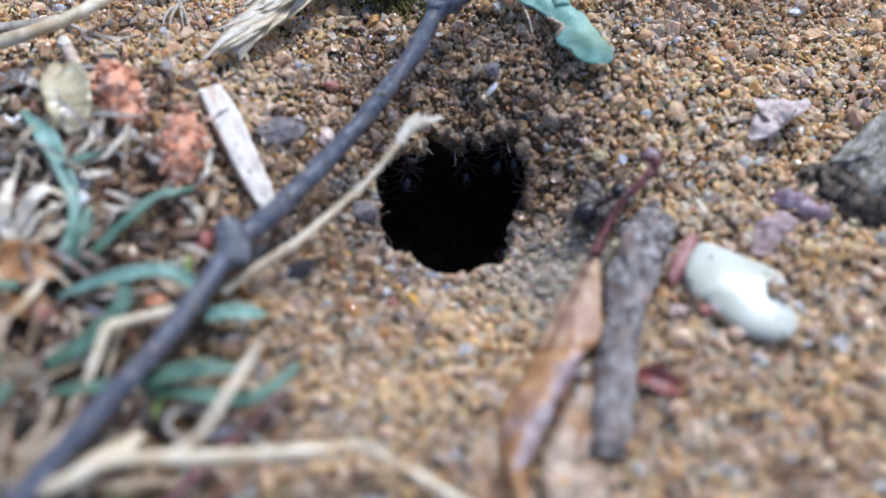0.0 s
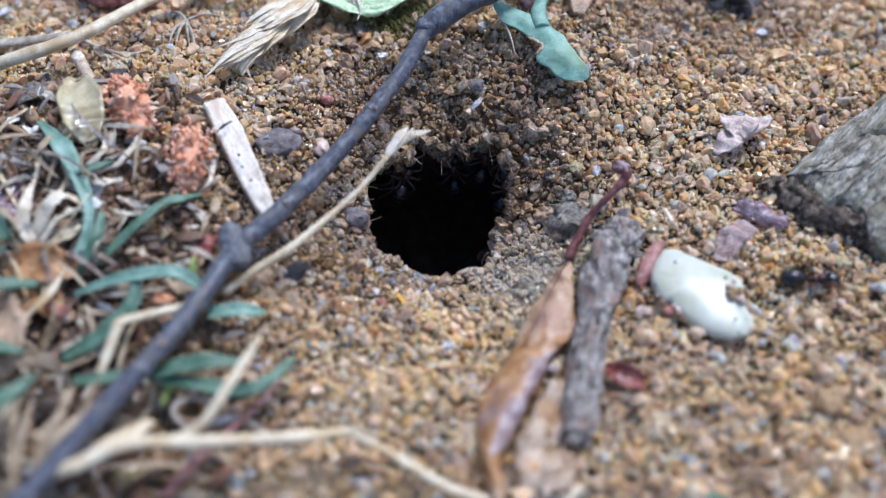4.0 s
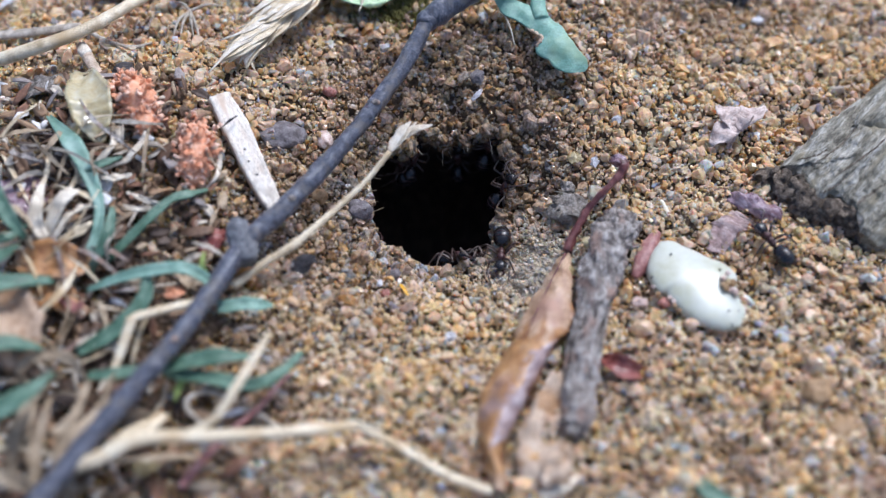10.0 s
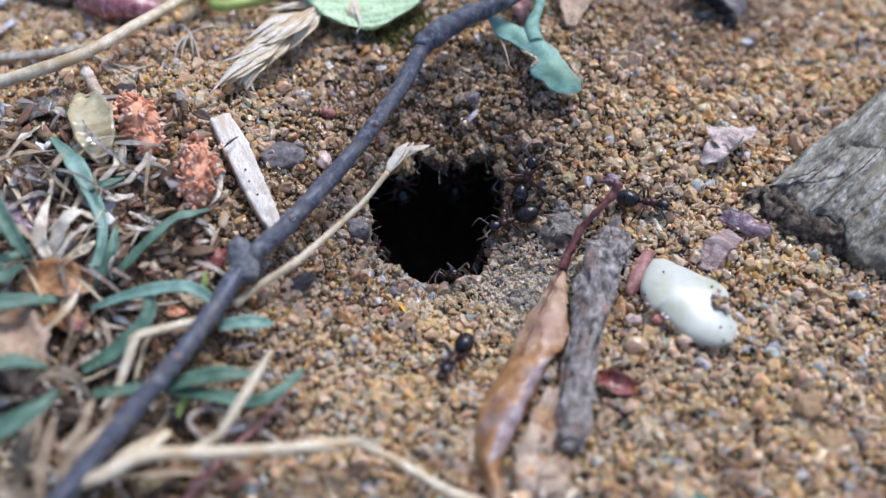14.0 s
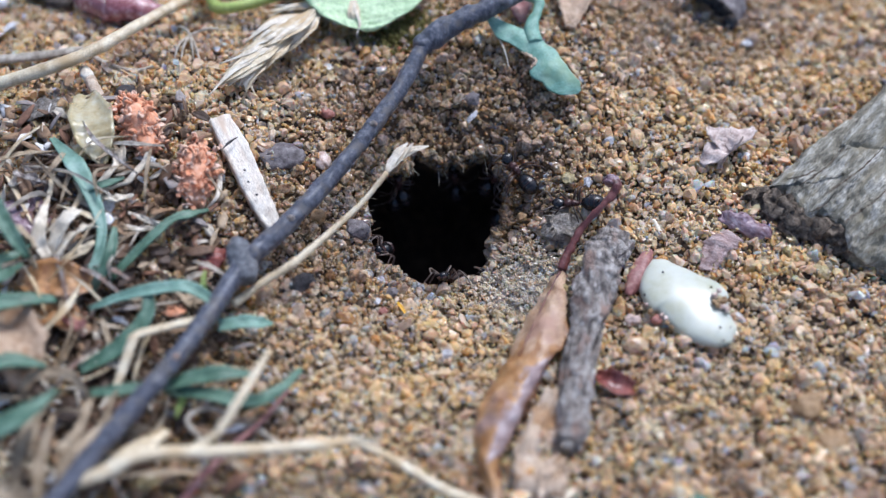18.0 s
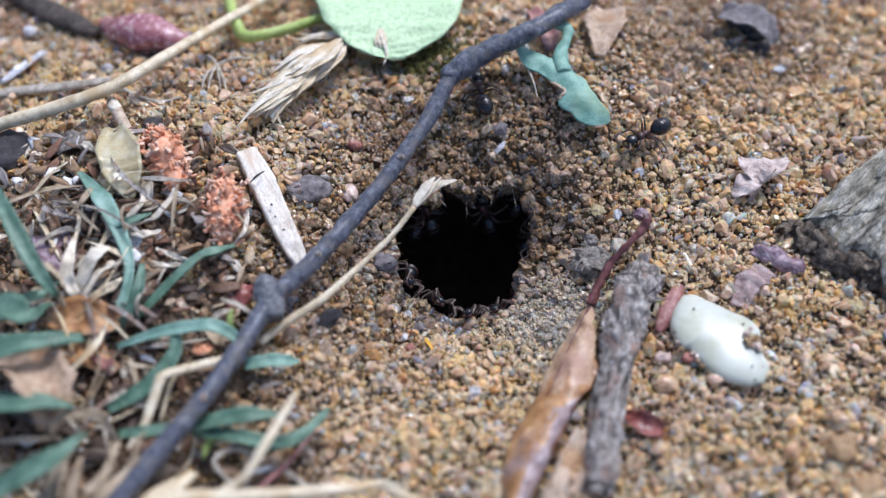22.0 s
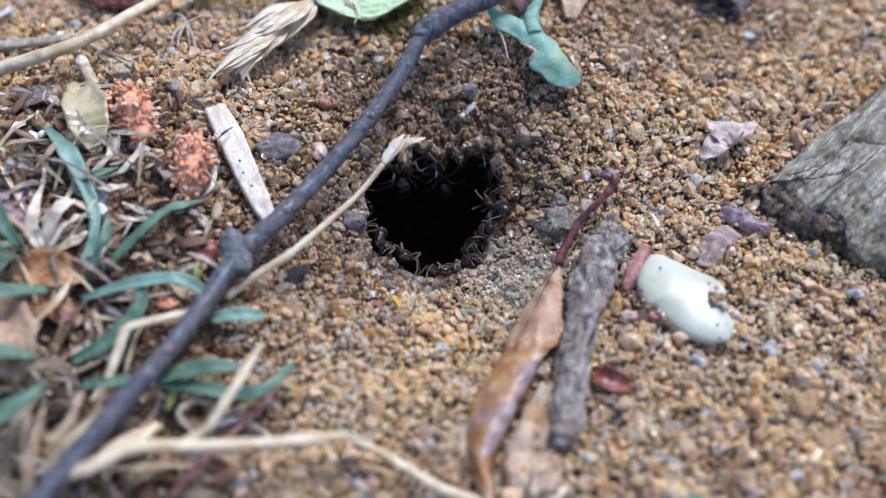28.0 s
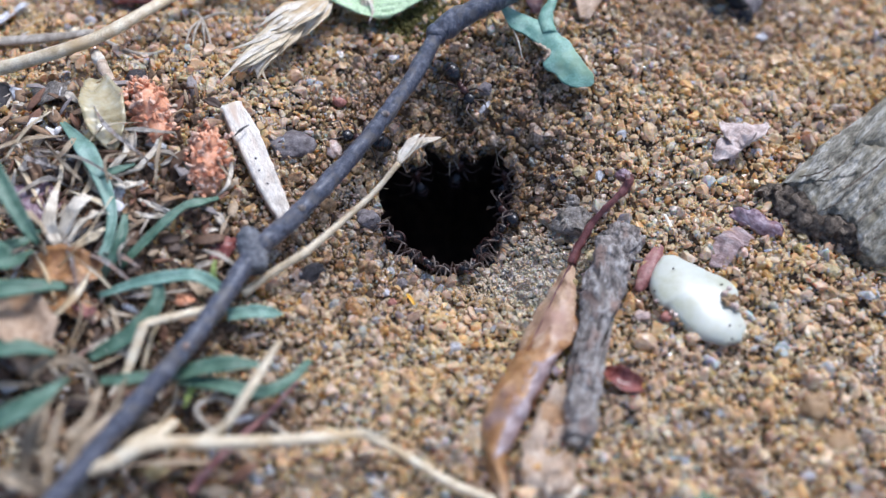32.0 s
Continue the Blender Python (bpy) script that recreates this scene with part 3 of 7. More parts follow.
def build_sand():
    """Coarse grains, each a small faceted stone, lying close together on the soil and down the mouth's edge."""
    rng = np.random.default_rng(4)
    step = 0.42
    xs, ys = np.meshgrid(np.arange(-56, 54, step), np.arange(-30, 46, step * 0.87))
    xs = xs + (np.arange(len(xs)) % 2)[:, None] * step / 2
    x, y = xs.ravel(), ys.ravel()
    keep = (np.abs(x) < 37 + (y + 26) * 0.33)
    x, y = x[keep], y[keep]
    x, y = x + rng.uniform(-0.17, 0.17, len(x)), y + rng.uniform(-0.17, 0.17, len(x))
    size = rng.lognormal(-1.47, 0.45, len(x)).clip(0.12, 0.72)
    # finer crumbs trodden down before the mouth
    trodden = (np.hypot((x - 7.5) / 1.2, y + 1.5) < 5) & (rng.random(len(x)) < 0.85)
    size[trodden] *= 0.5
    d, a = np.hypot(x - MOUTH[0], y - MOUTH[1]), np.arctan2(y - MOUTH[1], x - MOUTH[0])
    rim = rim_radius(a)
    keep = d > rim - 0.15
    x, y, size = x[keep], y[keep], size[keep]
    z = ground_z(x, y) + np.array([relief(px, py) for px, py in zip(x, y)]) - 0.05 + rng.normal(0, 0.17, len(x))
    # dusty crumbs where the ants have trodden
    tx, ty = rng.normal(8, 3.2, 5000), rng.normal(-1.8, 2.4, 5000)
    # grains stuck in the upper wall of the shaft
    wa = rng.uniform(0, 2 * np.pi, 1500)
    wd = rng.uniform(0.1, 1, 1500) ** 1.6 * 3.4
    wr = rim_radius(wa) * (1 + 0.075 * np.maximum(wd - 0.9, 0)) - 0.05
    wx, wy = MOUTH[0] + wr * np.cos(wa), MOUTH[1] + wr * np.sin(wa)
    x, y = np.r_[x, wx], np.r_[y, wy]
    z = np.r_[z, ground_z(wx, wy) - wd]
    size = np.r_[size, rng.lognormal(-1.1, 0.3, 1500).clip(0.17, 0.6)]
    vs, fs, start = [], [], 0
    big = size > 0.265
    # small crumbs fill the gaps between the grains
    fx, fy = np.r_[rng.uniform(-50, 52, 36000), tx], np.r_[rng.uniform(-29, 44, 36000), ty]
    ok = (np.abs(fx) < 37 + (fy + 26) * 0.33) & (np.hypot(fx - MOUTH[0], fy - MOUTH[1]) > rim_radius(np.arctan2(fy - MOUTH[1], fx - MOUTH[0])) + 0.1)
    fx, fy = fx[ok], fy[ok]
    fz = ground_z(fx, fy) + np.array([relief(px, py) for px, py in zip(fx, fy)]) + rng.uniform(-0.1, 0.4, len(fx))
    for x, y, z, size, (bv, bf) in ((x[big], y[big], z[big], size[big], BALL2), (x[~big], y[~big], z[~big], size[~big], BALL1), (fx, fy, fz, rng.uniform(0.08, 0.19, len(fx)), BALL1)):
        bf = np.array(bf)
        n, k = len(x), len(bv)
        shape = np.repeat(bv[None], n, 0)
        for _ in range(8):
            cut = rng.normal(size=(n, 1, 3))
            cut /= np.linalg.norm(cut, axis=2, keepdims=True)
            over = np.maximum((shape * cut).sum(2, keepdims=True) - rng.uniform(0.3, 0.78, (n, 1, 1)), 0)
            shape = shape - over * cut
        shape = shape * (1 + rng.normal(0, 0.065, (n, k, 1))) * rng.uniform(0.75, 1.3, (n, 1, 3)) * 1.3
        q = rng.normal(size=(n, 4))
        q /= np.linalg.norm(q, axis=1)[:, None]
        w, i, j, l = q.T
        rot = np.stack([1 - 2 * (j * j + l * l), 2 * (i * j - l * w), 2 * (i * l + j * w), 2 * (i * j + l * w), 1 - 2 * (i * i + l * l), 2 * (j * l - i * w),
                        2 * (i * l - j * w), 2 * (j * l + i * w), 1 - 2 * (i * i + j * j)], 1).reshape(n, 3, 3)
        vs.append((np.einsum("nab,nkb->nka", rot, shape) * size[:, None, None] + np.stack([x, y, z], 1)[:, None]).reshape(-1, 3))
        fs.append((bf[None] + (np.arange(n) * k)[:, None, None]).reshape(-1, 3) + start)
        start += n * k
    v, f = np.vstack(vs), np.vstack(fs)
    me = bpy.data.meshes.new("sand")
    me.vertices.add(len(v))
    me.vertices.foreach_set("co", (v * MM).astype(np.float32).ravel())
    me.loops.add(len(f) * 3)
    me.loops.foreach_set("vertex_index", f.astype(np.int32).ravel())
    me.polygons.add(len(f))
    me.polygons.foreach_set("loop_start", np.arange(0, len(f) * 3, 3, dtype=np.int32))
    me.polygons.foreach_set("use_smooth", np.zeros(len(f), bool))
    me.update(calc_edges=True)
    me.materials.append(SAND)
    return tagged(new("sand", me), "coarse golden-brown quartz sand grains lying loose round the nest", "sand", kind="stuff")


build_sand()


# ---- the dark twig lying across the mouth's edge ----
def dark_twig():
    line = [(-29.1, -28.0, 5.7), (-26.6, -23.2, 5.3), (-23.4, -17.8, 5.3), (-21.0, -13.7, 5.2), (-18.7, -8.8, 4.9), (-16.8, -4.2, 4.5), (-13.3, 0.3, 4.6), (-9.7, 5.6, 4.8), (-6.5, 10.5, 5.5), (-4.0, 14.8, 6.2), (-1.8, 19.4, 7.4)]
    top = [(-1.8, 19.4, 7.4), (0.0, 20.9, 7.9), (3.3, 22.5, 8.6), (6.3, 24.2, 9.0), (11.1, 28.7, 8.4)]
    t = thing("dark_twig", above(line[5]), "dark blue-grey bare twig with a side stub lying over the sand", "twig")
    part("stem", tube(line, [0.8, 0.78, 0.77, 0.78, 0.8, 0.86, 0.8, 0.76, 0.75, 0.76], 130, 18, 0.17), BARK, t)
    part("upper_stem", tube(top, [0.95, 1.12, 0.98, 0.92, 0.9], 90, 22, 0.28, seed=2), BARK, t, "rough scaly bark above the bend")
    joint = line[-1]
    part("knot", blob(joint, (1.05, 1.0, 0.95), 0.2, 5, level=3), BARK, t, "thickened knot at the bend")
    stub = [(-16.6, -5.6, 4.0), (-16.9, -4.2, 4.4), (-17.3, -3.0, 4.8), (-17.8, -1.9, 5.2)]
    part("side_stub", tube(stub, [1.0, 1.2, 1.15, 1.1, 1.05, 0.95, 0.35], 30, 18, 0.15, seed=4), STUB, t, "short pale grey broken side stub")
    for k, (i, s) in enumerate(((3, 0.4), (6, 0.35), (8, 0.3))):
        p = np.array(line[i])
        part("bud_scar", blob(p + (0.15, -0.2, 0.7), (0.4, 0.35, 0.22), 0.2, k, level=2), TWIG, t, "small pale bud scar")


dark_twig()


# ---- dry grass stem over the mouth ----
def grass_stem():
    line = [(-17.7, -7.0, 2.6), (-15.2, -5.2, 3.3), (-12.6, -3.4, 3.8), (-9.4, 0.0, 4.1), (-7.0, 2.5, 4.7), (-5.0, 4.9, 5.7)]
    t = thing("dry_grass", above(line[0]), "thin bleached dry grass stem reaching over the nest mouth", "grass")
    part("stalk", tube(line, [0.38, 0.36, 0.37, 0.28, 0.24, 0.25], 50, 8, 0.05), STRAW, t)
    part("node", blob(line[2], (0.42, 0.42, 0.38), 0.15, 1, level=2), STRAW, t, "swollen brown joint")
    for k, w in enumerate((0.5, 0.45, 0.5, 0.4)):
        a = line[-1]
        b, c = FLORET[k]
        part("bract", blade([a, b, c], [0.2, w, 0.05], 14, 5, 0.5, 0.08, (0, 20 * (k - 1)), seed=k), PALE, t, "papery white bract")


FLORET = [[(-3.5, 6.7, 6.1), (-1.3, 7.6, 6.2)], [(-4.0, 6.5, 6.4), (-3.2, 7.5, 6.7)], [(-4.3, 6.2, 5.8), (-2.3, 7.1, 6.4)], [(-3.7, 6.2, 6.2), (-2.7, 7.4, 6.8)]]
grass_stem()


# ---- curled brown leaf with its red stalk ----
def curled_leaf():
    """Three rails: the far edge, the ridge along the middle and the near edge, rolled under."""
    left = [(10.4, -1.0, -0.7), (8.7, -3.4, -1.1), (7.0, -6.5, -0.9), (5.2, -10.4, -0.2), (3.9, -13.4, 0.3), (2.8, -15.3, 0.7), (2.3, -17.6, 1.0), (2.4, -19.8, 1.0), (2.7, -21.9, 1.1), (3.2, -23.9, 1.1)]
    flank = [(10.5, -1.4, -0.3), (9.0, -4.6, 0.2), (7.6, -7.8, 0.7), (6.1, -11.4, 1.4), (4.8, -14.3, 1.9), (3.7, -16.3, 2.1), (3.0, -18.5, 2.1), (2.8, -20.5, 2.0), (3.1, -22.2, 1.9), (3.5, -24.1, 1.7)]
    ridge = [(10.6, -1.5, -0.2), (9.6, -5.3, 0.7), (8.6, -8.7, 1.5), (7.5, -11.8, 2.2), (6.4, -14.7, 2.6), (5.2, -16.9, 2.8), (4.1, -19.0, 2.6), (3.5, -21.0, 2.4), (3.5, -22.4, 2.3), (3.9, -24.2, 1.9)]
    right = [(10.8, -1.5, -0.5), (10.7, -5.0, 0.2), (10.3, -8.2, 0.8), (9.7, -10.4, 1.1), (8.1, -12.7, 1.6), (7.1, -15.2, 1.9), (5.8, -17.6, 1.7), (4.6, -19.8, 1.7), (4.1, -21.2, 1.5), (4.5, -24.0, 1.3)]
    under = [(10.7, -1.3, -0.9), (10.4, -4.4, -0.8), (10.0, -7.5, -0.4), (9.2, -10.0, -0.1), (7.9, -12.5, 0.3), (6.9, -14.9, 0.6), (5.5, -17.2, 0.7), (4.4, -19.6, 0.9), (4.0, -21.1, 0.9), (4.3, -23.8, 0.9)]
    t = thing("curled_leaf", above(ridge[3]), "curled glossy orange-brown dead leaf on the sand", "leaf")
    n, m = 110, 33
    ob = part("leaf_blade", sheet([left, flank, ridge, right, under], n, m, 0.14, 0.3, 1.5, 2), DEADLEAF, t)
    ob.data.materials.append(LEAF_PURPLE)
    ob.data.materials.append(LEAF_RUST)
    ob.data.materials.append(LEAF_TAN)
    # a dull purple band along the ridge, rust-brown beyond it, paler towards the stalk and the far tip
    for k, q in enumerate(ob.data.polygons):
        if k < 2 * (n - 1) * (m - 1):
            i, j = divmod(k // 2, m - 1)
            s, u = i / n, j / m + 0.14 * noise.noise(Vector((i * 0.12, j * 0.3, 2))) + 0.05 * noise.noise(Vector((i * 0.5, j * 0.8, 7)))
            q.material_index = 1 if 0.36 < s < 0.78 and 0.40 < u < 0.64 else 2 if s > 0.34 and u > 0.63 else 3 if s < 0.3 + 0.12 * noise.noise(Vector((i * 0.1, j * 0.25, 12))) or s > 0.93 else 0
    part("midrib", tube([(x, y, z + 0.02) for x, y, z in flank[:4]], [0.12, 0.08, 0.07, 0.04], 40, 6), STALK, t, "thin dark midrib")
    lobe = [(9.5, -7.3, 0.8), (10.0, -8.7, 0.8), (10.2, -9.7, 0.4)]
    part("side_lobe", blade(lobe, [0.8, 0.9, 0.4], 12, 7, -0.4, 0.14, (0, -20), 0.2, 5), DEADLEAF, t, "bent down side lobe")
    stalk = [(10.5, -1.4, -0.3), (11.1, -0.2, 0.3), (12.4, 1.9, 1.4), (13.7, 2.9, 2.6), (15.1, 4.1, 3.4), (15.6, 4.9, 3.9), (15.1, 5.4, 4.0)]
    s = part("stalk", tube(stalk, [0.46, 0.4, 0.33, 0.31, 0.36, 0.5, 0.45], 60, 10, 0.14), STALK, t, "dark red bent stalk")
    part("stalk_tip", blob(stalk[-1], (0.72, 0.6, 0.5), 0.4, 3, level=3, size=0.5), MAUVE, s, "knobbly mauve stalk tip", origin=stalk[-1])


curled_leaf()


# ---- broken twig beside the leaf ----
def bark_twig():
    line = [(15.2, 0.4, 0.5), (13.9, -2.0, 0.6), (13.0, -4.9, 0.6), (12.1, -8.1, 0.6), (11.2, -11.5, 0.7), (10.5, -14.8, 0.9), (10.0, -17.4, 1.2), (9.6, -18.9, 1.4)]
    t = thing("broken_twig", above(line[3]), "short grey-brown broken twig with cracked bark", "twig")
    n, sides = 150, 48
    v, f = tube(line, [1.7, 1.75, 1.95, 1.65, 1.45, 1.4, 1.28, 1.34, 1.2, 1.25, 1.1], n, sides, 0.5, seed=1)
    # furrows run along the bark, deep and broken
    ring = v[:n * sides].reshape(n, sides, 3)
    c = ring.mean(1, keepdims=True)
    for i in range(n):
        for j in range(sides):
            a = 2 * np.pi * j / sides
            p = Vector((math.cos(a) * 2.2, math.sin(a) * 2.2, i * 0.05))
            d = 0.24 * noise.noise(p) + 0.10 * noise.noise(Vector((p.x * 1.5, p.y * 1.5, i * 0.22))) - 0.10 * math.exp(-(((i + 5 * noise.noise(p * 0.7)) % 31 - 15) / 1.3) ** 2) + 0.16 * abs(noise.noise(Vector((p.x * 2.2, p.y * 2.2, i * 0.07 + 4)))) + 0.10 * noise.noise(Vector((p.x, p.y, i * 0.3 + 9)))
            ring[i, j] = c[i, 0] + (ring[i, j] - c[i, 0]) * (0.92 + d)
    part("stem", (v, f), TWIG, t)
    rng = np.random.default_rng(5)
    for k in range(18):
        i, a = int(rng.integers(0, 4)), rng.uniform(0.1, np.pi - 0.1)
        seg = spline([(x + 1.36 * math.cos(a + 0.15 * j), y, z + 1.28 * math.sin(a + 0.15 * j)) for j, (x, y, z) in enumerate(line[i:i + 3])], 9)
        part("bark_strip", tube(seg, [0.05, rng.uniform(0.14, 0.28), rng.uniform(0.1, 0.25), 0.05], 24, 7, 0.2, 0.7, k), TWIG, t)
    e = np.array(line[-1])
    d = (e - np.array(line[-2])) / np.linalg.norm(e - np.array(line[-2]))
    part("pith", blob(e + d * 0.5 + (0, 0, 0.25), (0.6, 0.4, 0.55), 0.3, 2, level=2), PITH, t, "pale pith at the broken end")
    u, w = np.cross(d, (0, 0, 1)), np.cross(np.cross(d, (0, 0, 1)), d)
    rim = [e + d * 0.2 + 0.95 * (math.cos(a) * u + math.sin(a) * w) for a in np.linspace(0, 2 * np.pi, 9)]
    part("bark_rim", tube(rim, [0.3, 0.36, 0.24, 0.34, 0.28, 0.3], 40, 8, 0.22, up=tuple(d)), TWIG, t, "frayed bark rim")
    knot = [(15.3, 1.0, 0.4)][0]
    part("knot", blob(knot, (1.75, 1.5, 1.1), 0.55, 8, level=3, size=0.4), TWIG, t, "knobbly broken upper end")


bark_twig()


# ---- waxy white seed with sand stuck to it ----
SEED_SPECK = [(17.3, -5.1, 1.2), (23.3, -9.8, 1.3), (23.2, -8.6, 1.5), (23.1, -4.5, 1.5), (19.1, -3.0, 1.6), (17.5, -6.1, 1.1)]


def pillow(left, right, top, foot, n=70, sides=36, full=0.65, lump=0.1, seed=0.0):
    """A flattened body between two edge lines: full round edges, a broad top and a flatter underside."""
    a, b = spline(left, n), spline(right, n)
    turn = np.linspace(0, 2 * np.pi, sides, endpoint=False)
    rows = []
    for i in range(n):
        c, h = (a[i] + b[i]) / 2, (b[i] - a[i]) / 2
        rise = math.sin(np.pi * (0.03 + 0.94 * i / (n - 1))) ** 0.45
        up = np.where(np.sin(turn) > 0, top * np.abs(np.sin(turn)) ** full, -foot * np.abs(np.sin(turn))) * rise
        rows.append(c + np.cos(turn)[:, None] * h + up[:, None] * np.array((0, 0, 1)))
    v = np.vstack(rows)
    if lump:
        v = lumps(v, 1.6, lump, seed)
    f = [(i * sides + j, i * sides + (j + 1) % sides, (i + 1) * sides + (j + 1) % sides, (i + 1) * sides + j) for i in range(n - 1) for j in range(sides)]
    k = n * sides
    v = np.vstack([v, v[:sides].mean(0), v[k - sides:].mean(0)])
    f += [(k, (j + 1) % sides, j) for j in range(sides)] + [(k + 1, k - sides + j, k - sides + (j + 1) % sides) for j in range(sides)]
    return v, f


def white_seed():
    left = [(18.4, -1.2, 0.4), (17.5, -2.6, 0.4), (17.1, -4.2, 0.4), (17.4, -5.6, 0.4), (17.8, -6.4, 0.4), (18.3, -6.5, 0.4), (18.8, -7.2, 0.4), (19.6, -8.2, 0.4), (20.5, -9.1, 0.4), (21.6, -9.6, 0.4), (22.8, -9.9, 0.4)]
    right = [(18.7, -1.0, 0.4), (19.7, -1.0, 0.4), (20.6, -1.6, 0.4), (21.7, -2.2, 0.4), (22.8, -2.9, 0.4), (23.9, -3.5, 0.4), (24.7, -4.6, 0.4), (24.55, -5.7, 0.4), (24.6, -6.9, 0.4), (24.9, -8.2, 0.4), (24.2, -9.6, 0.4)]
    t = thing("white_seed", above((20.5, -5.5)), "waxy white oblong seed half bedded in the sand", "seed")
    part("seed_body", pillow(left, right, 1.2, 0.7, lump=0.05, seed=3), SEED, t)
    rng = np.random.default_rng(9)
    notch = [(23.3, -5.6, 1.6), (23.4, -6.2, 1.55), (23.7, -6.0, 1.4), (23.8, -6.7, 1.35), (24.1, -5.9, 1.1), (24.2, -6.6, 0.9)]
    for k in range(40):
        c = np.array(notch[k % 6]) + (0, 0, 0.12) + rng.normal(0, 0.2, 3) * (1, 1, 0.4)
        part("stuck_grain", blob(c, rng.uniform(0.16, 0.34, 3), 0.25, k, rng.uniform(0, 180, 3), 1), (STONE_ROSE, STONE_TAN, STONE_YELLOW)[k % 3], t, smooth=False)
    part("husk_scrap", blob((18.2, -7.2, 0.4), (0.65, 0.5, 0.4), 0.4, 4, (0, 10, 30), 2), STONE_RED, t, "rust-brown scrap of husk under the edge")
    for k, p in enumerate([(17.7, -6.6, 0.9), (18.6, -7.0, 0.9), (19.0, -7.7, 0.8), (17.4, -6.0, 1.0), (19.3, -8.1, 0.7), (18.9, -7.3, 0.9)]):
        part("stuck_grain", blob(p, (0.26, 0.22, 0.2), 0.3, k, (30 * k, 0, 50 * k), 1), (STONE_TAN, STONE_ROSE)[k % 2], t, smooth=False)
    for k, p in enumerate(SEED_SPECK):
        part("dark_speck", blob(p, (0.12, 0.12, 0.1), 0.2, k, level=1), STONE_DARK, t)


white_seed()


# ---- weathered block of wood at the edge ----
CRACKS = [[(32.1, 5.0, 3.7), (37.1, 9.4, 3.9)], [(34.1, 3.9, 3.8), (40.6, 9.2, 4.2)], [(35.1, 0.7, 3.9), (40.7, 5.3, 4.3)], [(32.7, 2.4, 3.2), (34.9, 3.9, 3.8)], [(36.4, -0.8, 3.4), (40.4, 2.1, 3.9)], [(31.5, 6.4, 3.0), (34.1, 7.1, 3.5)]]


def slab(edge, foot, rise, undercut, grain=1.0):
    """A split slab of wood with this outline: upright sides, ridges along the grain on its top."""
    c = np.mean(edge, 0)
    n, m = 170, 64
    ring = spline(edge + edge[:1], n + 1)[:-1]
    v, f = [], []
    for i in range(m):
        s = i / (m - 1)
        for p in ring:
            d = p - c
            if s < 0.3:
                q = c + d * (1 - undercut * (1 - s / 0.3))
                z = foot(q, p) * (1 - s / 0.3) + p[2] * s / 0.3
            else:
                k = (s - 0.3) / 0.7
                q = c + d * (1 - 0.995 * k ** 1.3)
                z = p[2] * (1 - k) + (c[2] + 1.2 * rise) * k + 0.35 * rise * min(1, k * 7)
            v.append((q[0], q[1], z))
    v = np.array(v)
    ca, sa = math.cos(radians(52)), math.sin(radians(52))
    for i, (x, y, z) in enumerate(v):
        p, q = x * sa - y * ca, x * ca + y * sa
        v[i, 2] += grain * (0.6 * noise.noise(Vector((p * 0.55, q * 0.09, 3))) + 0.45 * noise.noise(Vector((p * 1.5, q * 0.3, 7))) + 0.3 * noise.noise(Vector((p * 3.2, q * 0.8, 1))))
    v = lumps(lumps(v, 1.2, 0.22 * grain, 4), 0.5, 0.16 * grain, 9)
    for i in range(m - 1):
        for j in range(n):
            f.append((i * n + j, i * n + (j + 1) % n, (i + 1) * n + (j + 1) % n, (i + 1) * n + j))
    f.append(tuple(range((m - 1) * n, m * n)))
    return v, f


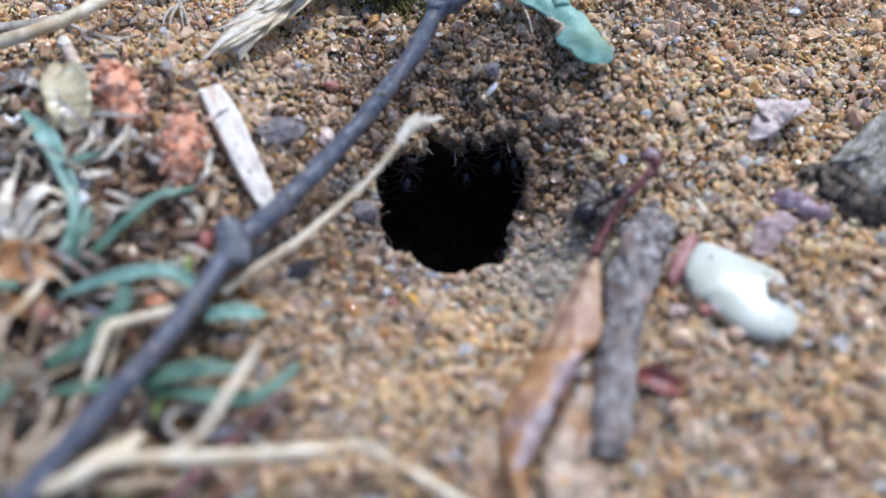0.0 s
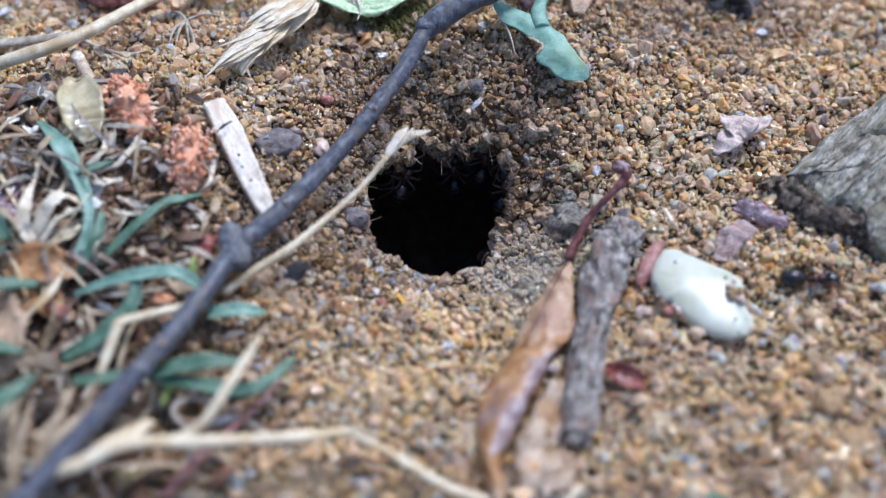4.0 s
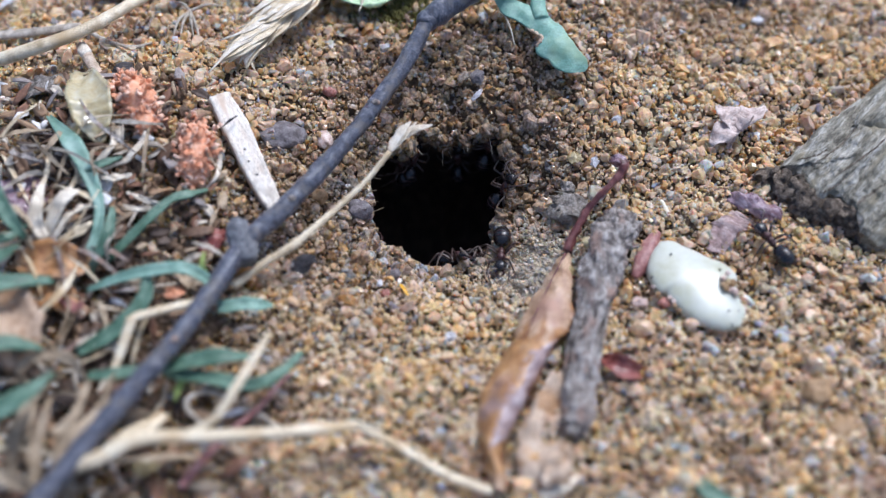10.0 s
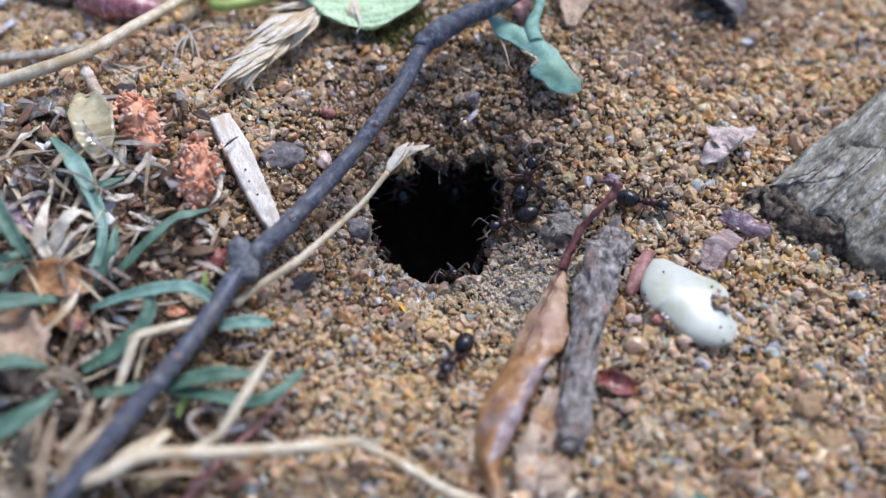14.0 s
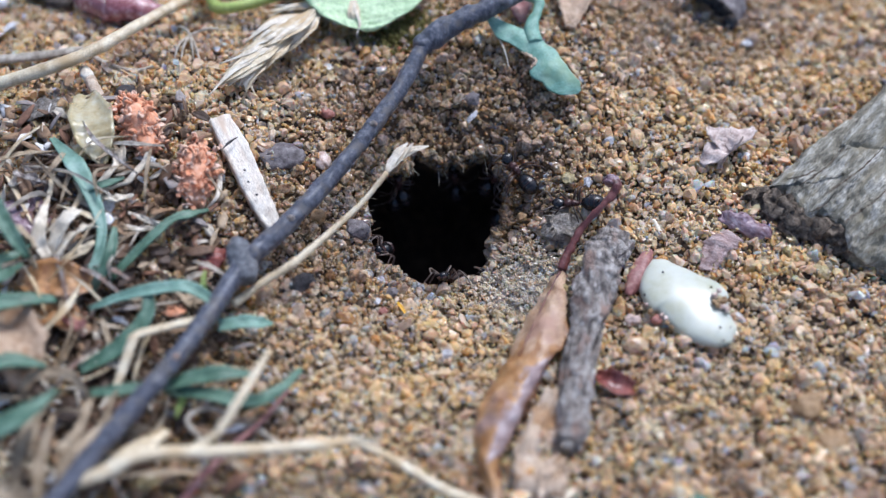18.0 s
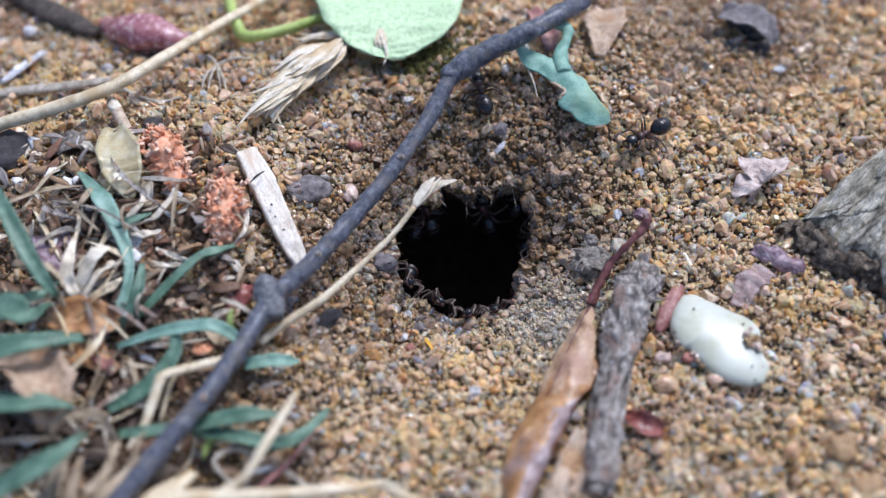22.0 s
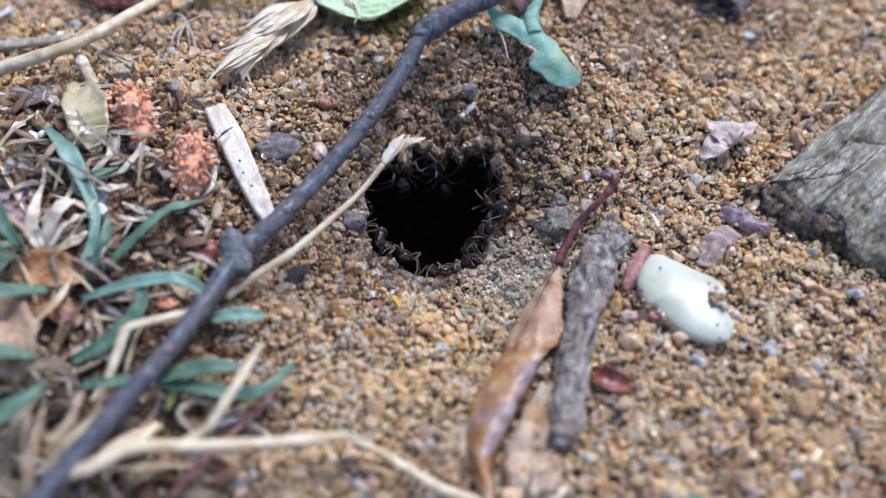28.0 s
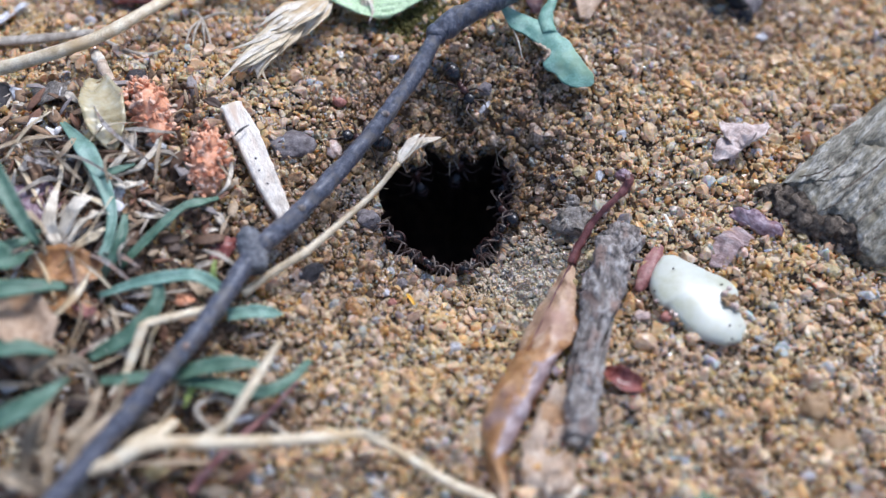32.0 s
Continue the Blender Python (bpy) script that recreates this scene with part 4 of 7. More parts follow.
def wood_block():
    """A grey slab whose end towards the sand is eaten out: the top overhangs a dark, crumbling core."""
    edge = [(29.4, 6.3, 1.1), (31.2, 7.8, 1.5), (33.7, 10.1, 1.7), (36.5, 12.5, 1.8), (40.4, 15.8, 1.9), (43.9, 19.1, 2.0), (52.0, 25.7, 2.3), (55.6, 15.3, 2.3), (48.8, 0.4, 2.1), (41.7, -4.0, 1.5), (38.8, -2.0, 1.1), (37.0, -1.5, 1.2), (36.0, -0.4, 1.6), (35.8, 1.3, 1.8), (35.2, 2.6, 1.8), (34.0, 3.1, 1.7), (32.9, 2.8, 1.5), (32.2, 4.6, 1.5), (31.6, 6.0, 1.3), (30.6, 6.5, 1.2)]
    t = thing("wood_block", above(edge[3]), "weathered grey block of wood with a rotten dark end", "wood")
    body = part("wood_body", slab(edge, lambda q, p: float(ground_z(q[0], q[1])) - 0.6, 1.0, 0.03, 1.0), LOG, t)
    body.data.materials.append(ROT)
    for q in list(body.data.polygons)[:18 * 170]:
        q.material_index = 1 if q.center.x + body.location.x + t.location.x < 36.3 * MM else 0
    layer = [(37.7, 11.4, 3.0), (40.1, 14.3, 2.9), (43.1, 17.3, 3.0), (50.9, 23.1, 3.1), (52.2, 16.1, 3.1), (45.3, 9.2, 3.1), (41.1, 9.7, 3.0), (39.2, 10.2, 3.0), (37.8, 10.5, 2.9)]
    part("split_layer", slab(layer, lambda q, p: p[2] - 0.3, 0.8, 0.03, 0.6), LOG, t, "pale split upper layer")
    for k, (a, b) in enumerate(CRACKS):
        c = (np.array(a) + np.array(b)) / 2 + (0.25, -0.2, 0.15)
        part("crack", tube([a, c, b], [0.03, 0.07, 0.05, 0.02], 30, 6, 0.16, 0.6, k), ROT, t, "dark crack along the grain" if k == 0 else "")
    rot = [(29.2, 5.9, 0.7), (30.2, 5.4, 1.1), (31.4, 4.8, 0.9), (30.6, 4.5, 0.5), (31.9, 3.5, 0.8), (32.8, 2.6, 0.7), (34.1, 2.3, 0.9), (35.3, 1.9, 0.8), (36.0, 0.8, 0.6), (32.1, 2.8, 0.4), (33.7, 2.0, 0.3)]
    for k, p in enumerate(rot):
        v, f = blob(p, (1.35, 1.1, 0.95), 0.6, k * 2.3, (17 * k, 15, 63 * k), 3, 0.6)
        part("rotten_lump", (lumps(lumps(v, 0.5, 0.35, k), 0.2, 0.16, k), f), ROT, t, "dark crumbling rotten wood" if k == 0 else "")


wood_block()


# ---- straws and dry stems ----
def straw(name, line, radii, material, label, flat=0.7, joint=None, lump=0.06, seed=0.0, n=50):
    t = thing(name, above(line[len(line) // 2]), label, "straw")
    part("stalk", tube(line, radii, n, 10, lump, flat, seed), material, t)
    if joint is not None:
        part("node", blob(line[joint], (radii[0] * 1.08,) * 3, 0.2, seed, level=2), STRAW, t, "swollen joint")
    return t


straw("long_straw", [(-48.0, 14.9, 4.1), (-44.6, 15.6, 4.9), (-38.3, 16.4, 6.6), (-33.5, 18.3, 7.3), (-29.6, 22.2, 7.2), (-25.8, 27.9, 5.8), (-22.1, 33.5, 4.3), (-17.9, 39.3, 3.1)], [0.75, 0.72, 0.7, 0.62, 0.58, 0.52, 0.5], STRAW, "long pale dry straw lying over the litter", 0.8)
straw("grey_straw", [(-49.0, 21.9, 2.1), (-45.0, 22.2, 2.7), (-39.9, 21.8, 3.7), (-35.5, 22.1, 4.3)], [0.55, 0.6, 0.62, 0.4], GREYSTRAW, "flattened grey weathered straw", 0.5)
straw("bark_stick", [(-51.3, 38.9, 1.3), (-47.4, 36.4, 1.6), (-43.4, 33.8, 1.9), (-39.2, 31.0, 2.3)], [0.8, 1.2, 1.25, 0.8], DARKBARK, "short dark brown stick of bark behind the litter", 0.7, None, 0.4, 3)
straw("thin_root", [(-34.9, 21.6, 4.1), (-32.0, 19.1, 5.0), (-29.7, 18.4, 5.0), (-28.0, 19.3, 4.7)], [0.2, 0.22, 0.2, 0.12], GREYSTRAW, "thin brown root thread on the sand", 1)
bent = straw("bent_straw", [(-27.8, -24.1, 4.8), (-25.2, -23.6, 5.5), (-22.0, -22.1, 5.8), (-16.5, -21.6, 5.3), (-11.6, -21.0, 4.7), (-8.3, -20.3, 4.0), (-7.0, -20.0, 3.8)], [0.45, 0.6, 0.55, 0.5, 0.46, 0.42, 0.4], STRAW, "long bleached straw with a sharp bend", 0.7)
part("bent_end", tube([(-7.0, -20.0, 3.8), (-4.5, -20.9, 3.0), (-2.2, -22.0, 2.2), (0.2, -23.2, 1.7), (3.2, -24.2, 1.3)], [0.4, 0.36, 0.36, 0.4, 0.36], 40, 10, 0.06, 0.6), STRAW, bent)
part("torn_sheath", blade([(-26.0, -24.1, 5.3), (-24.2, -23.2, 5.8), (-22.0, -22.2, 6.0), (-19.3, -21.8, 5.8)], [0.2, 0.42, 0.4, 0.1], 20, 7, -0.6, 0.1, (0, 10), 0.1, 3), STRAW, bent, "torn cream leaf sheath")
part("split_fibre", tube([(-7.0, -19.9, 4.0), (-5.7, -20.1, 3.8), (-4.1, -20.1, 3.3)], [0.16, 0.14, 0.06], 14, 6, 0.05), STRAW, bent)
straw("short_straw", [(-13.4, -13.9, 7.0), (-14.5, -16.2, 6.8), (-15.6, -18.5, 6.6), (-16.9, -20.5, 5.9), (-19.0, -21.6, 5.3)], [0.22, 0.36, 0.38, 0.36, 0.34], STRAW, "short pale straw standing out of the litter", 0.55)
straw("kinked_straw", [(-19.3, -9.5, 4.5), (-21.9, -10.5, 4.9), (-24.4, -11.5, 5.1), (-24.7, -12.1, 5.0), (-25.1, -13.5, 4.5), (-25.7, -15.7, 3.8)], [0.36, 0.4, 0.4, 0.44, 0.42, 0.34], STRAW, "kinked cream straw under the dark twig", 0.6)
cut = straw("cut_stalk", [(-34.2, 17.9, 5.7), (-33.5, 16.7, 5.9), (-32.2, 14.4, 6.1), (-30.8, 12.4, 6.1), (-29.6, 10.9, 5.8)], [0.5, 0.55, 0.52, 0.46, 0.34], CREAMLEAF, "small tan cut stalk with a white tip", 0.8)
part("stalk_end", blob((-33.6, 16.8, 6.1), (0.6, 0.8, 0.5), 0.25, 6, (0, 0, 30), 3), PALE, cut, "bleached white cut end")
straw("straw_sliver", [(19.3, 3.6, 0.6), (19.6, 2.5, 0.6), (20.0, 1.7, 0.4)], [0.16, 0.2, 0.13], PALE, "tiny cream straw sliver on the sand", 0.6, n=12)
straw("flat_straw", [(-21.2, -19.1, 3.6), (-22.7, -20.6, 4.1), (-24.5, -21.7, 4.0), (-25.5, -22.5, 3.4)], [0.4, 0.75, 0.65, 0.35], STRAW, "short flat cream straw piece", 0.3)
straw("brown_root", [(-19.7, -24.2, 2.0), (-18.1, -22.0, 2.3), (-16.3, -19.8, 2.4), (-14.4, -17.6, 2.2), (-12.5, -14.5, 1.6)], [0.35, 0.32, 0.28, 0.24, 0.14], PINK, "thin pinkish brown root over the sand", 0.9)
straw("side_root", [(-16.5, -17.1, 1.7), (-14.8, -18.0, 1.7), (-13.0, -19.1, 1.3), (-12.2, -19.6, 0.9)], [0.18, 0.24, 0.22, 0.12], GREYSTRAW, "short grey root piece", 0.9)
straw("curled_root", [(-18.3, -19.7, 2.2), (-19.9, -18.0, 3.1), (-18.6, -17.0, 3.3), (-17.0, -17.1, 2.7)], [0.2, 0.24, 0.22, 0.15], GREYSTRAW, "thin curled dry stalk", 0.9)


# ---- dry grass flower heads at the back ----
def flower_head():
    line = [(-18.5, 17.4, 5.8), (-17.0, 19.2, 6.2), (-15.0, 22.0, 6.2), (-13.2, 25.0, 6.1), (-11.3, 28.7, 5.7), (-7.8, 35.0, 4.8)]
    t = thing("grass_flower_head", above(line[1]), "pale tan dry grass flower head with pointed bracts", "grass")
    part("stalk", tube(line, [0.25, 0.28, 0.25, 0.2, 0.2], 30, 8, 0.03), STRAW, t)
    rng = np.random.default_rng(17)
    for k, (spine, w) in enumerate(HEAD_BRACTS):
        part("bract", blade(spine, [0.2, w * 1.05, w * 0.8, 0.05], 18, 7, 0.12, 0.06, (0, 8 * (k % 3 - 1)), 0.15, k * 1.3), STRAW, t, "papery pointed bract" if k == 0 else "")
        # each bract is frayed into narrow strips
        for j in range(4):
            off = rng.normal(0, 0.2, 3) * (1, 1, 0.15) + (0, 0, 0.05)
            strip = [np.array(spine[0]) + off * 0.4, np.array(spine[1]) + off, np.array(spine[2]) + off * 1.3 + rng.normal(0, 0.12, 3), np.array(spine[3]) + off * 1.8 + (rng.normal(0, 0.5), rng.normal(0, 0.5), 0)]
            part("strip", blade(strip, [0.1, w * rng.uniform(0.3, 0.45), w * 0.3, 0.03], 14, 5, 0.15, 0.05, (0, rng.uniform(-10, 10)), 0.12, k * 2.1 + j), (PALE, STRAW, PALE, PALE)[j], t)


HEAD_BRACTS = [
    ([(-14.0, 25.6, 5.6), (-15.8, 24.0, 6.2), (-17.0, 22.7, 6.4), (-18.5, 21.1, 5.8)], 1.1), ([(-14.9, 23.1, 5.6), (-17.1, 20.4, 6.4), (-18.6, 19.1, 6.3), (-20.6, 18.3, 5.6)], 1.05),
    ([(-16.4, 20.6, 5.6), (-18.0, 18.4, 6.2), (-19.4, 16.9, 6.2), (-21.3, 15.7, 5.6)], 1.1), ([(-16.7, 20.7, 5.4), (-17.7, 18.1, 5.8), (-18.4, 16.8, 5.6), (-18.6, 15.5, 5.0)], 0.9),
    ([(-12.3, 26.1, 5.6), (-13.3, 23.9, 5.8), (-14.5, 21.9, 5.6), (-16.6, 19.7, 5.0)], 1.0), ([(-14.6, 22.9, 5.6), (-15.9, 20.4, 6.0), (-17.0, 18.9, 5.8), (-17.7, 17.0, 5.2)], 1.0),
    ([(-12.6, 26.4, 5.8), (-14.0, 23.6, 6.4), (-15.5, 21.6, 6.6), (-17.0, 19.8, 6.2)], 1.15), ([(-12.2, 27.7, 5.4), (-13.8, 27.1, 5.6), (-15.2, 27.0, 5.4), (-17.4, 27.1, 5.0)], 0.6),
    ([(-8.9, 27.5, 6.0), (-8.7, 25.9, 6.0), (-8.6, 25.2, 5.6), (-8.5, 24.8, 5.0)], 0.5), ([(-13.4, 24.6, 5.9), (-15.2, 22.4, 6.5), (-16.6, 20.9, 6.5), (-18.8, 19.6, 6.1)], 0.9), ([(-15.4, 21.6, 6.0), (-17.2, 19.2, 6.4), (-18.6, 17.8, 6.3), (-20.0, 16.3, 5.9)], 0.95)]
flower_head()


def dry_tuft():
    t = thing("dry_fibre_tuft", above((-24, 22)), "small tuft of fine dry plant fibres", "plant")
    root = TUFT[0][0]
    for k, (a, b) in enumerate(TUFT):
        mid = (np.array(root) + np.array(b)) / 2 + (0.1 * k - 0.2, 0, 0.5)
        part("fibre", tube([root, mid, b], [0.14, 0.16, 0.05], 14, 6), GREYSTRAW, t)


TUFT = [[(-25.2, 24.3, 4.2), (-26.2, 19.9, 4.6)], [(-25.2, 24.3, 4.2), (-25.4, 19.3, 4.7)], [(-25.2, 24.3, 4.2), (-24.2, 20.0, 4.5)], [(-25.2, 24.3, 4.2), (-23.3, 18.8, 4.5)], [(-25.2, 24.3, 4.2), (-22.2, 26.0, 3.3)], [(-25.2, 24.3, 4.2), (-27.7, 26.4, 3.3)]]
dry_tuft()


# ---- leaves at the back ----
def round_leaf():
    mid = [(-7.0, 23.9, 5.1), (-7.3, 25.6, 5.8), (-7.7, 29.1, 6.0), (-8.5, 35.3, 5.2), (-9.3, 42.4, 4.1)]
    t = thing("round_green_leaf", above(mid[0]), "round pale green leaf with a finely veined underside", "leaf")
    part("leaf_blade", blade(mid, [0.5, 4.6, 6.9, 8.2, 7.4], 36, 17, 0.06, 0.2, (0, 0), 0.5, 4), UNDER, t)
    stem = [(-26.2, 37.5, 3.1), (-24.9, 32.7, 4.0), (-23.9, 29.8, 4.4), (-23.3, 28.8, 4.0), (-22.0, 28.2, 4.3), (-19.1, 29.0, 4.4), (-15.8, 30.4, 4.6), (-11.8, 32.8, 4.7), (-8.3, 35.0, 5.1)]
    part("leaf_stalk", tube(stem, [0.55, 0.6, 0.62, 0.65, 0.6, 0.55, 0.5, 0.48, 0.45], 60, 10, 0.03), FRESH, t, "bent yellow-green stalk")


round_leaf()


def lobed_leaf():
    left = [(4.3, 23.3, 7.1), (5.3, 21.3, 6.7), (6.6, 20.7, 6.4), (7.7, 20.0, 6.1), (8.7, 19.2, 5.9), (8.9, 18.7, 5.7), (8.4, 18.0, 5.4), (8.6, 17.4, 5.2), (9.4, 16.9, 5.0), (10.3, 16.0, 4.7), (11.5, 15.6, 4.5), (12.9, 16.0, 4.3)]
    mid = [(4.5, 23.5, 7.3), (5.4, 22.4, 7.1), (6.5, 21.9, 6.9), (7.8, 21.2, 6.7), (9.0, 20.4, 6.5), (9.6, 19.7, 6.4), (9.9, 19.0, 6.2), (10.2, 18.1, 6.0), (10.9, 17.3, 5.6), (11.7, 16.6, 5.2), (12.5, 16.3, 4.9), (13.1, 16.2, 4.4)]
    right = [(4.7, 23.8, 7.2), (5.5, 23.4, 7.1), (6.4, 22.9, 7.0), (7.8, 22.3, 6.8), (9.2, 21.7, 6.6), (10.1, 20.7, 6.4), (11.0, 19.8, 6.2), (11.6, 18.7, 6.0), (12.2, 17.7, 5.7), (12.8, 17.1, 5.3), (13.2, 16.8, 4.9), (13.2, 16.4, 4.4)]
    t = thing("lobed_green_leaf", above(mid[4]), "turquoise-green lobed leaf with a browned nibbled edge", "leaf")
    part("leaf_blade", sheet([left, mid, right], 80, 17, 0.16, 0.1, 1.1, 3), LOBED, t)
    part("leaf_stalk", tube([(9.0, 20.8, 6.5), (8.7, 22.6, 6.9), (9.3, 24.2, 7.4), (9.5, 25.3, 7.7), (8.6, 26.1, 7.7), (7.4, 26.9, 7.6)], [0.75, 0.7, 0.5, 0.6, 0.75, 0.6], 60, 12, 0.1, 0.55), LOBED, t, "folded green stalk")
    part("nibbled_edge", tube([(7.6, 19.9, 6.1), (8.6, 19.2, 6.0), (8.9, 18.8, 5.8), (8.4, 18.1, 5.5)], [0.08, 0.16, 0.22, 0.1], 30, 6, 0.16), TANLEAF, t, "browned torn edge")
    part("leaf_tip", blob((12.1, 15.75, 4.3), (0.6, 0.2, 0.15), 0.3, 3, (0, 10, 10), 2), TANLEAF, t, "yellowed tip")
    part("root_hair", tube([(5.1, 22.2, 6.6), (6.0, 20.2, 6.0), (6.4, 18.7, 5.2)], [0.06, 0.08, 0.05], 20, 5, 0.03), PALE, t, "white root hair")


lobed_leaf()


def flake(name, spine, widths, material, label, category, fold=0.3, twist=(0, 0), wave=0.3, seed=0.0, group="", thick=0.09):
    return solo(name, blade(spine, widths, 18, 9, fold, thick, twist, wave, seed, notch=0.12), material, label, category, group)


flake("tan_leaf_scrap", [(12.8, 24.3, 5.2), (13.2, 26.5, 5.4), (13.8, 29.1, 5.2), (14.6, 32.2, 4.3)], [0.5, 1.3, 2.2, 1.4], TANLEAF, "torn tan leaf scrap with toothed edges", "leaf", 0.2, (0, 10), 0.5, 2)
flake("grey_bark_scrap", [(26.4, 33.0, 2.9), (28.9, 31.6, 3.4), (30.7, 30.2, 3.1), (31.4, 29.2, 2.0)], [1.2, 2.0, 1.6, 0.5], STONE_GREY, "dark grey curled bark scrap on the dark stone", "bark", 0.35, (0, 15), 0.3, 5)
flake("brown_leaf_scrap", [(6.4, 31.7, 4.8), (7.6, 27.6, 5.8), (8.0, 24.8, 5.4)], [0.6, 1.4, 0.5], PINK, "brown withered leaf scrap under the green leaf", "leaf", 0.3, (0, 10), 0.4, 3)


def red_pod():
    line = [(-38.7, 32.4, 2.4), (-36.3, 30.7, 3.2), (-33.4, 29.3, 3.9), (-30.5, 28.5, 4.0), (-28.2, 28.3, 3.5)]
    t = thing("red_pod", above(line[2]), "shiny dark red seed pod with an orange tip", "seed pod")
    part("pod_body", tube(line, [0.9, 1.9, 2.2, 1.6, 0.5], 48, 20, 0.3, 0.75, 2), POD, t)
    part("pod_tip", blob(line[0], (0.8, 0.7, 0.6), 0.2, 1, level=2), ORANGE, t, "orange tip")
    c = np.array(line[2]) + (-0.6, -0.2, 1.35)
    rng = np.random.default_rng(2)
    for k in range(14):
        a = rng.uniform(0, 2 * np.pi)
        d = np.array((math.cos(a), math.sin(a), 0)) * rng.uniform(0.5, 1.5)
        p = c + rng.normal(0, 0.35, 3) * (1.6, 1, 0)
        part("scratch", tube([p - d * 0.5 - (0, 0, 0.22), p, p + d * 0.5 - (0, 0, 0.22)], [0.02, 0.05, 0.02], 10, 5, 0.04, seed=k), PALE, t, "pale scratch" if k == 0 else "")
    for k in range(7):
        p = np.array(spline(line, 9)[k + 1]) + (0, -1.2 - 0.2 * (k % 2), -1.0)
        part("husk_edge", blade([p + (-0.5, 0.4, 0.3), p, p + (0.3, -0.5 - 0.15 * (k % 3), -0.2)], [0.4, 0.55, 0.12], 10, 5, 0.4, 0.1, (10, 40), 0.3, k), ORANGE if k % 2 else DEADLEAF, t, "dry orange husk edge" if k == 0 else "")


red_pod()


# ---- the litter on the left ----
def wood_chip():
    line = [(-20.6, 11.8, 5.6), (-18.7, 8.3, 5.1), (-17.0, 4.9, 4.2), (-15.7, 2.5, 3.4), (-14.7, 0.8, 2.6)]
    t = thing("wood_chip", above(line[2]), "flat splinter of pale wood with a dark crack", "wood chip")
    v, f = blade(line, [0.95, 1.15, 1.0, 0.88, 0.6], 26, 9, 0.0, 1.0, (8, 4), 0.22, 2, notch=0.06)
    part("splinter", (v, f), WOOD, t)
    c = [(-19.7, 7.6, 5.9), (-19.1, 8.2, 6.1), (-18.6, 9.0, 5.8)]
    part("crack", tube(c, [0.05, 0.14, 0.04], 12, 6, 0.05), STONE_DARK, t, "dark crack")
    for k, p in enumerate([(-17.7, 5.7, 5.1), (-16.5, 3.5, 4.3), (-17.3, 4.6, 4.8)]):
        part("dirt_speck", blob(p, (0.14, 0.12, 0.1), 0.3, k, level=1), STONE_DARK, t)


wood_chip()


def catkin(line, rad, label, seed):
    """A cone of many small overlapping scales."""
    t = thing("orange_catkin", above(line[1]), label, "catkin", "orange catkins in the litter")
    part("core", tube(line, [rad * 0.35, rad * 0.8, rad * 0.35], 24, 14, 0.5), ORANGE, t)
    rng = np.random.default_rng(seed)
    c = spline(line, 60)
    for k in range(290):
        i = int(rng.integers(2, 58))
        a = rng.uniform(-0.3, np.pi + 0.3)
        r = rad * rng.uniform(0.35, 1.2) * (1 - 0.8 * abs(i / 29.5 - 0.95) ** 2.2) * (1 + 0.3 * math.sin(0.4 * i + seed))
        d = np.array((np.cos(a), 0.0, 0.75 * np.sin(a)))
        p = c[i] + r * 0.75 * d + (0, 0.25 * rng.normal(), 0)
        d = d + rng.normal(0, 0.55, 3)
        d = d / np.linalg.norm(d) * rng.uniform(0.35, 0.95)
        w = rng.uniform(0.16, 0.36)
        part("scale", blade([p, p + d * 0.5 + rng.normal(0, 0.1, 3), p + d], [w * 0.5, w, w * 0.25], 6, 5, rng.uniform(-0.8, 0.8), 0.13, (0, rng.uniform(-90, 90)), 0.2, k, up=tuple(rng.normal(size=3))), (ORANGE, PEACH, ORANGE)[k % 3], t)


catkin([(-29.0, 13.4, 6.2), (-27.4, 10.0, 6.7), (-26.1, 6.9, 6.0)], 1.9, "crumbly orange catkin lying in the litter", 1)
catkin([(-22.2, 8.6, 5.5), (-21.7, 5.0, 5.7), (-21.5, 1.9, 4.9)], 1.65, "crumbly orange catkin beside the wood splinter", 2)


def husk():
    mid = [(-33.1, 13.7, 6.4), (-31.6, 10.1, 7.3), (-30.8, 7.7, 7.0), (-30.2, 5.9, 5.6)]
    t = thing("yellow_husk", above(mid[1]), "glassy yellowish empty seed husk", "husk")
    part("husk_shell", blade(mid, [1.0, 1.95, 1.7, 0.4], 24, 11, 0.3, 0.25, (0, 10), 0.5, 6), HUSK, t)
    part("husk_flap", blade([(-33.8, 8.8, 5.4), (-32.4, 7.4, 6.1), (-30.9, 6.4, 5.7)], [0.4, 0.9, 0.3], 12, 7, 0.2, 0.15, (0, 20), 0.2, 3), HUSK, t, "torn yellow flap")


husk()


def weed():
    """A low blue-green weed: leaves spread from two crowns under the twig."""
    crown = [(-30.3, -7.5, 2.9)][0]
    t = thing("green_weed", above(crown), "low blue-green weed with narrow leaves", "plant")
    for k, (spine, w, m, fold) in enumerate(WEED):
        part("leaf", blade(spine, [0.8 * a for a in w], 26, 7, fold + 0.15, 0.14, (0, 12 * (k % 3 - 1)), 0.12, k * 0.9), m, t, "yellowish green young leaf" if m is FRESH else "")


